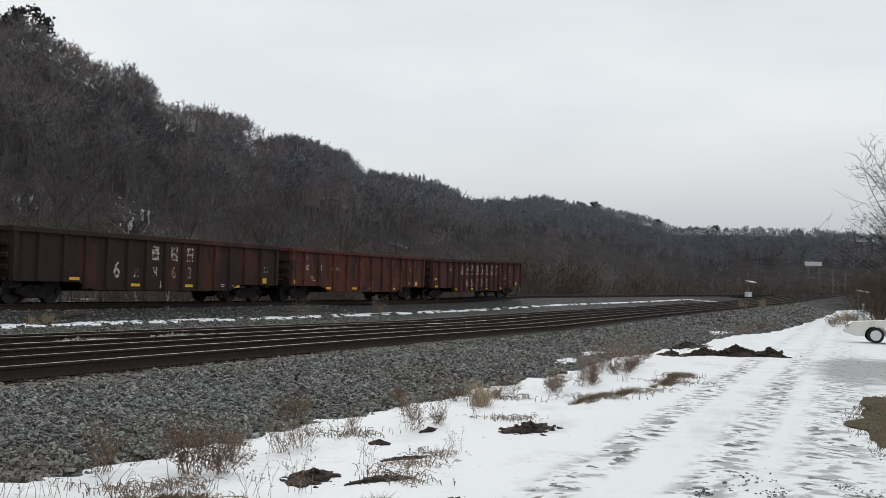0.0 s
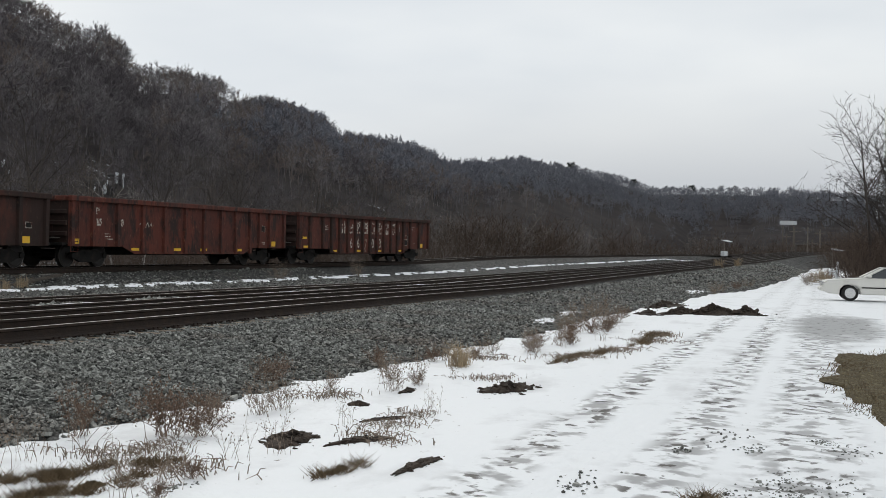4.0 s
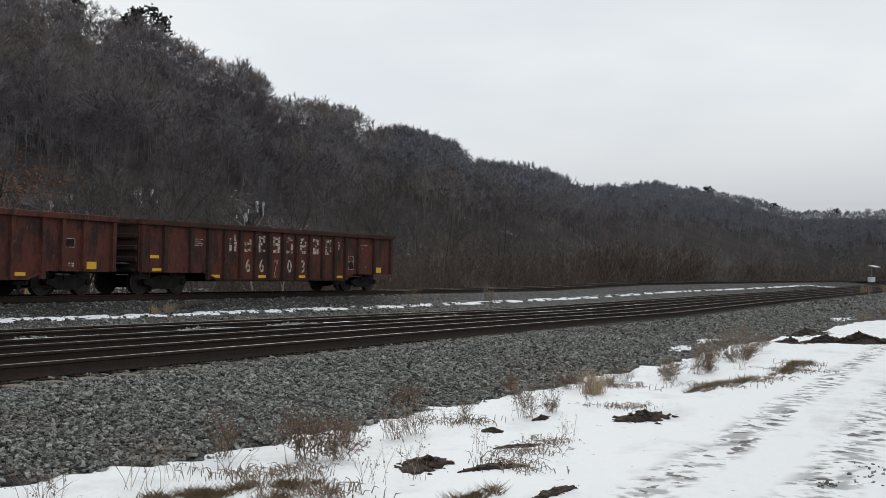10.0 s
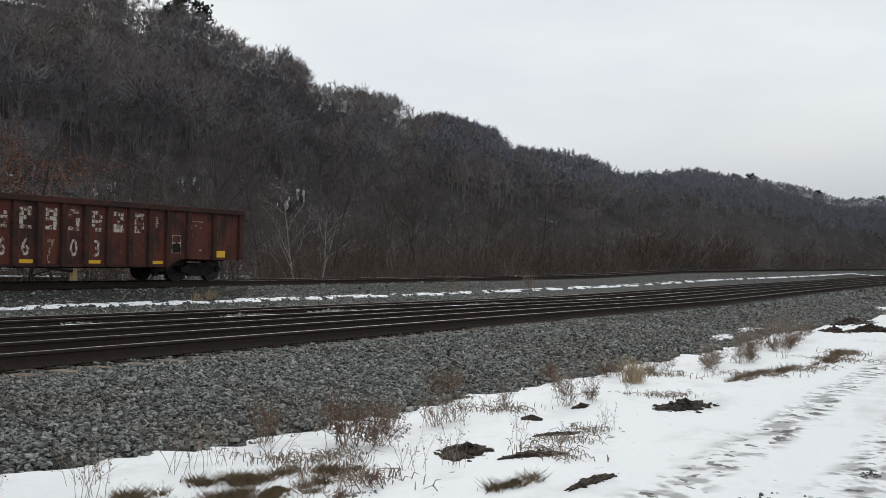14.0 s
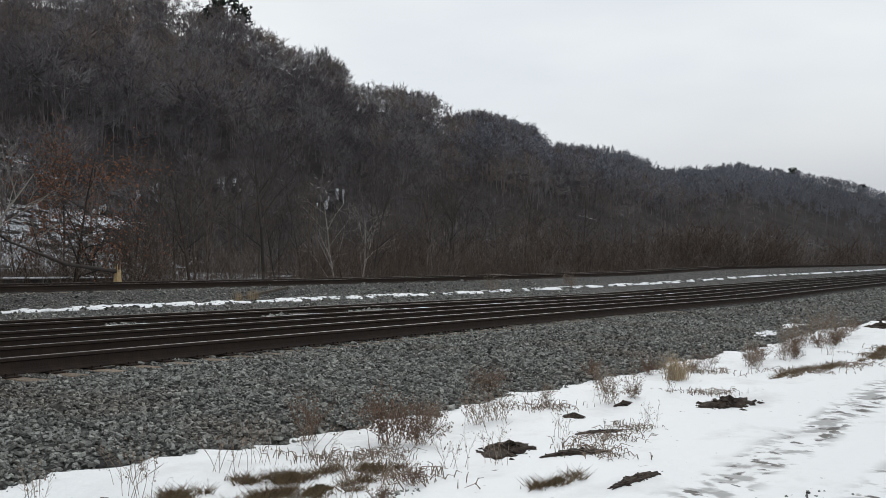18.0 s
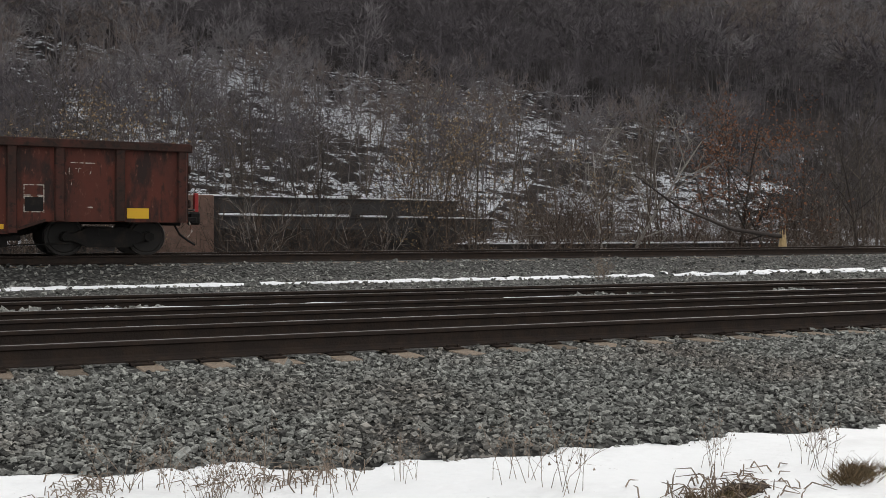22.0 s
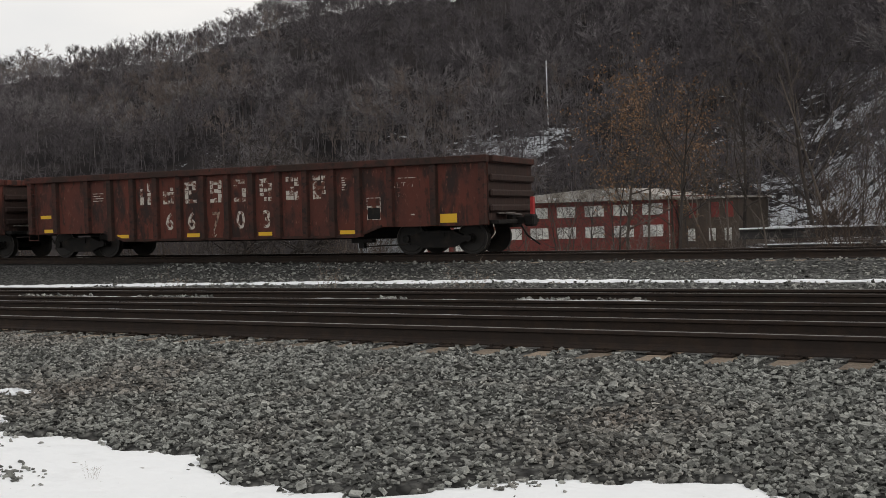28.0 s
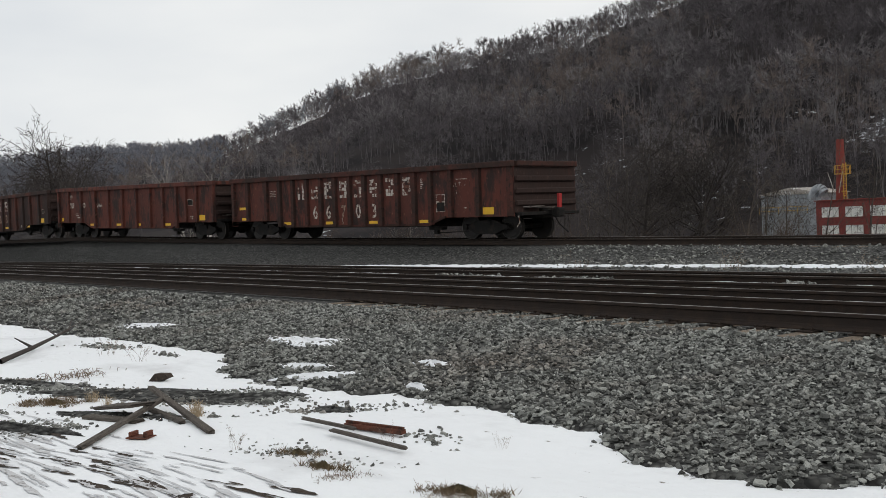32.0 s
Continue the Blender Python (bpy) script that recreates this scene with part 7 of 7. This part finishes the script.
for k in range(6):
    tube(bm, (0.09 * math.cos(k), 0.09 * math.sin(k), h0 - 0.2), (0.11 * math.cos(k), 0.1 * math.sin(k), h0 + 0.1 + 0.05 * (k % 3)), 0.03, 0.004, 5)
part("splintered_wood", bm, M["fresh"], stump)
V, F = sticks(np.array([(0, 0, h0 - 0.1, -2.0, 0.3, h0 + 0.15, 0.09, 0.07, 0), (-2.0, 0.3, h0 + 0.15, -4.2, 0.5, h0 + 0.9, 0.07, 0.04, 0), (-4.2, 0.5, h0 + 0.9, -6.0, 0.6, h0 + 2.0, 0.04, 0.015, 0), (-3.0, 0.4, h0 + 0.5, -3.6, 0.3, h0 + 1.8, 0.03, 0.01, 0), (-1.5, 0.2, h0 + 0.1, -2.0, 0.3, h0 + 1.2, 0.03, 0.01, 0), (-4.2, 0.5, h0 + 0.9, -5.6, 0.2, h0 + 0.8, 0.03, 0.01, 0)]), 6)
part("fallen_top", raw("fallen_top", V, F, M["bark"], smooth=True), None, stump)

# ---- line side things at the far right ----
M["paint_white"] = material("weathered_white_panel", (0.62, 0.64, 0.66), 0.6, spots=[(2, 0.6, 0.1, (0.45, 0.46, 0.48))])
M["post"] = material("grey_timber_post", (0.16, 0.14, 0.12), 0.9, vary=0.2)


def solar_box(x, y, z, h, label):
    t = thing("signal_cabinet", label, "signal box", pose(x, y, z, 0, 0, -35))
    bm = bmesh.new()
    tube(bm, (0, 0, 0), (0, 0, h), 0.05, n=8)
    part("mast", bm, M["post"], t)
    bm = bmesh.new()
    box(bm, -0.45, 0.45, -0.4, 0.4, h, h + 0.05, 0.01)
    ob = part("panel", bm, M["paint_white"], t, "pale solar panel")
    ob.matrix_basis = pose(0, 0, 0, 12, 0, 0)
    bm = bmesh.new()
    box(bm, -0.3, 0.3, -0.22, 0.22, 0.05, 0.55, 0.02)
    part("cabinet", bm, M["paint_white"], t)


solar_box(112, 9.4, 1.72, 1.62, "pale solar panel on a mast over a trackside cabinet")
solar_box(104, -0.9, float(ground_z(104, -0.9)) - 0.05, 2.5, "pale solar panel on a mast beside the lot")
board = thing("billboard", "white billboard panel raised high on posts", "billboard", pose(330, 9.5, 0))
bm = bmesh.new()
box(bm, -0.2, 0.2, -2.4, 2.4, 11.8, 13.0, 0.05)
part("panel", bm, M["paint_white"], board)
for y in (-1.5, 1.5):
    bm = bmesh.new()
    tube(bm, (0, y, 0), (0, y, 11.8), 0.18, n=8)
    part("post", bm, M["post"], board)
for x, y, h in ((265, 6.2, 9.0), (300, 9.0, 8.5), (285, 3.5, 10.0), (255, 0.5, 8.5), (245, 2.0, 6.0)):
    p = thing("utility_pole", "thin grey utility pole by the bend", "pole", pose(x, y, 0), group="poles along the bend")
    bm = bmesh.new()
    tube(bm, (0, 0, -0.3), (0, 0, h), 0.2, 0.14, 8)
    part("mast", bm, M["post"], p)
    bm = bmesh.new()
    box(bm, -0.08, 0.08, -1.1, 1.1, h - 0.9, h - 0.72)
    part("crossarm", bm, M["post"], p)
p = thing("utility_pole", "pale slender pole standing on the snowy hillside", "pole", pose(-96.8, 185.0, float(ground_z(-96.8, 185.0))))
bm = bmesh.new()
tube(bm, (0, 0, -0.5), (0, 0, 14.2), 0.16, 0.11, 8)
part("mast", bm, M["paint_white"], p)
bm = bmesh.new()
box(bm, -0.9, 0.9, -0.08, 0.08, 13.2, 13.35)
part("crossarm", bm, M["post"], p)
post = thing("marker_post", "leaning white trackside marker post", "post", pose(78, -1.0, float(ground_z(78, -1.0)), 0, 6, 0))
bm = bmesh.new()
box(bm, -0.08, 0.08, -0.08, 0.08, -0.1, 1.4, 0.01)
part("mast", bm, M["paint_white"], post)
bm = bmesh.new()
box(bm, 290, 300, -4, 6, 0, 5.5)
tagged(new("far_building", solid("far_building", bm, M["shade_wall"])), "low dark building where the line bends", "building")

# brush along the lot's far edge
n_b = 620
bx = np.concatenate([rg.uniform(64, 84, 200), rg.uniform(66, 150, 160), rg.uniform(140, 255, 260)])
by = np.where(bx < 140, -1.9 - 8 * rg.random(n_b) - (bx - 66) * 0.03, near_y(bx) + 5.5 - 13 * rg.random(n_b))
hh = rg.uniform(1.4, 3.8, n_b) * np.where(bx < 140, 1.0, 1.6)
V, F = scatter(shrub_templates, np.stack([rg.integers(0, 6, n_b), bx, by, ground_z(bx, by) - 0.1, hh, hh * 1.1, rg.uniform(0, 6.28, n_b)], -1))
tagged(new("lot_undergrowth", raw("lot_undergrowth", V, F, M["brush"])), "tangled brown brush at the lot's far edge", "undergrowth", kind="stuff")

# ---- parked sedan ----
M["car_white"] = material("cream_white_car_paint", (0.66, 0.65, 0.61), 0.28, spots=[(3, 0.66, 0.08, (0.5, 0.48, 0.45))], specular=0.5)
M["glass"] = material("dark_tinted_glass", (0.03, 0.035, 0.04), 0.08, specular=0.6)
M["tyre"] = material("black_tyre_rubber", (0.02, 0.02, 0.02), 0.85)
M["chrome"] = material("dull_chrome", (0.55, 0.55, 0.55), 0.25, 0.9)


def sedan(at):
    """Nose to +x of its own frame; the frame is turned so that the nose points to the tracks."""
    t = thing("parked_car", "cream-white older four-door sedan parked on the snowy lot", "car", at)
    half = 0.92
    bm = bmesh.new()
    prism(bm, [(-2.65, 0.42), (-2.65, 0.78), (-2.5, 0.98), (-1.5, 1.02), (-1.45, 0.98), (0.95, 0.98), (1.05, 0.97), (2.45, 0.86), (2.66, 0.72), (2.68, 0.42), (2.4, 0.30), (1.98, 0.28), (1.95, 0.5), (1.8, 0.66), (1.55, 0.70), (1.3, 0.64), (1.16, 0.5), (1.13, 0.28), (-1.13, 0.28), (-1.16, 0.5), (-1.3, 0.64), (-1.55, 0.70), (-1.8, 0.66), (-1.95, 0.5), (-1.98, 0.28), (-2.4, 0.30)], "y", -half, half)
    bmesh.ops.bevel(bm, geom=[e for e in bm.edges if abs(e.verts[0].co.y - e.verts[1].co.y) < 0.01], offset=0.04, segments=2, affect="EDGES")
    part("body", bm, M["car_white"], t, smooth=False)
    bm = bmesh.new()
    r0 = [bm.verts.new((x, y, 0.98)) for x, y in ((-1.75, -0.86), (1.05, -0.86), (1.05, 0.86), (-1.75, 0.86))]
    r1 = [bm.verts.new((x, y, 1.40)) for x, y in ((-1.05, -0.66), (0.25, -0.66), (0.25, 0.66), (-1.05, 0.66))]
    for k in range(4):
        bm.faces.new((r0[k], r0[(k + 1) % 4], r1[(k + 1) % 4], r1[k]))
    bm.faces.new(r1)
    bm.faces.new(r0[::-1])
    bmesh.ops.recalc_face_normals(bm, faces=bm.faces)
    part("glasshouse", bm, M["glass"], t, "dark tinted windows")
    bm = bmesh.new()
    box(bm, -1.08, 0.28, -0.68, 0.68, 1.395, 1.44, 0.02)
    part("roof", bm, M["car_white"], t)
    for sy in (-1, 1):
        for pts in (((1.03, 0.86, 0.985), (0.26, 0.665, 1.40)), ((-0.35, 0.865, 0.985), (-0.38, 0.67, 1.40)), ((-1.72, 0.86, 0.985), (-1.04, 0.665, 1.40))):
            bm = bmesh.new()
            tube(bm, (pts[0][0], sy * pts[0][1], pts[0][2]), (pts[1][0], sy * pts[1][1], pts[1][2]), 0.045, n=6)
            part("pillar", bm, M["car_white"], t)
        bm = bmesh.new()
        box(bm, -1.1, 1.1, *sorted((sy * half, sy * (half + 0.015))), 0.55, 0.60)
        part("side_moulding", bm, M["under"], t)
        bm = bmesh.new()
        box(bm, 0.72, 0.9, *sorted((sy * 0.9, sy * 1.06)), 1.0, 1.12, 0.03)
        part("mirror", bm, M["car_white"], t)
        bm = bmesh.new()
        box(bm, 2.45, 2.68, *sorted((sy * 0.5, sy * 0.88)), 0.62, 0.78, 0.02)
        part("headlight", bm, M["chrome"], t)
        for x in (-1.55, 1.55):
            bm = bmesh.new()
            tube(bm, (x, sy * 0.70, 0.33), (x, sy * 0.90, 0.33), 0.33, n=24)
            w = part("wheel", bm, M["tyre"], t)
            bm = bmesh.new()
            tube(bm, (x, sy * 0.88, 0.33), (x, sy * 0.915, 0.33), 0.22, n=16)
            for k in range(10):
                a = 2 * math.pi * k / 10
                box(bm, x + 0.14 * math.cos(a) - 0.015, x + 0.14 * math.cos(a) + 0.015, *sorted((sy * 0.91, sy * 0.925)), 0.33 + 0.14 * math.sin(a) - 0.03, 0.33 + 0.14 * math.sin(a) + 0.03)
            part("wheel_cover", bm, M["chrome"], w)
    bm = bmesh.new()
    box(bm, 2.6, 2.76, -0.9, 0.9, 0.40, 0.56, 0.04)
    part("bumper", bm, M["car_white"], t)
    return t


# nose toward the line: the side faces the camera
sedan(Matrix.Translation((45.2, -2.42, float(ground_z(45.2, -2.1)) + 0.01)) @ Matrix.Rotation(radians(93), 4, "Z") @ Matrix.Diagonal((0.92, 0.97, 0.92, 1)))


# ---- motion ----
def train_pose(s):
    x = float(np.interp(s, FS, FX))
    a, b = float(far_y(x - 3)), float(far_y(x + 3))
    za, zb = float(far_z(x - 3)), float(far_z(x + 3))
    return Matrix.Translation((x, (a + b) / 2, (za + zb) / 2)) @ Matrix.Rotation(math.atan2(b - a, 6), 4, "Z") @ Matrix.Rotation(-math.atan2(zb - za, 6), 4, "Y")


def motions():
    for car, middle in CARS:
        rows = []
        for k in range(33):
            t = float(k)
            rows.append((t, train_pose(middle - 3.0551 * t + 0.001175 * (t - 16) ** 2)))
        walk(car, rows)


motions()
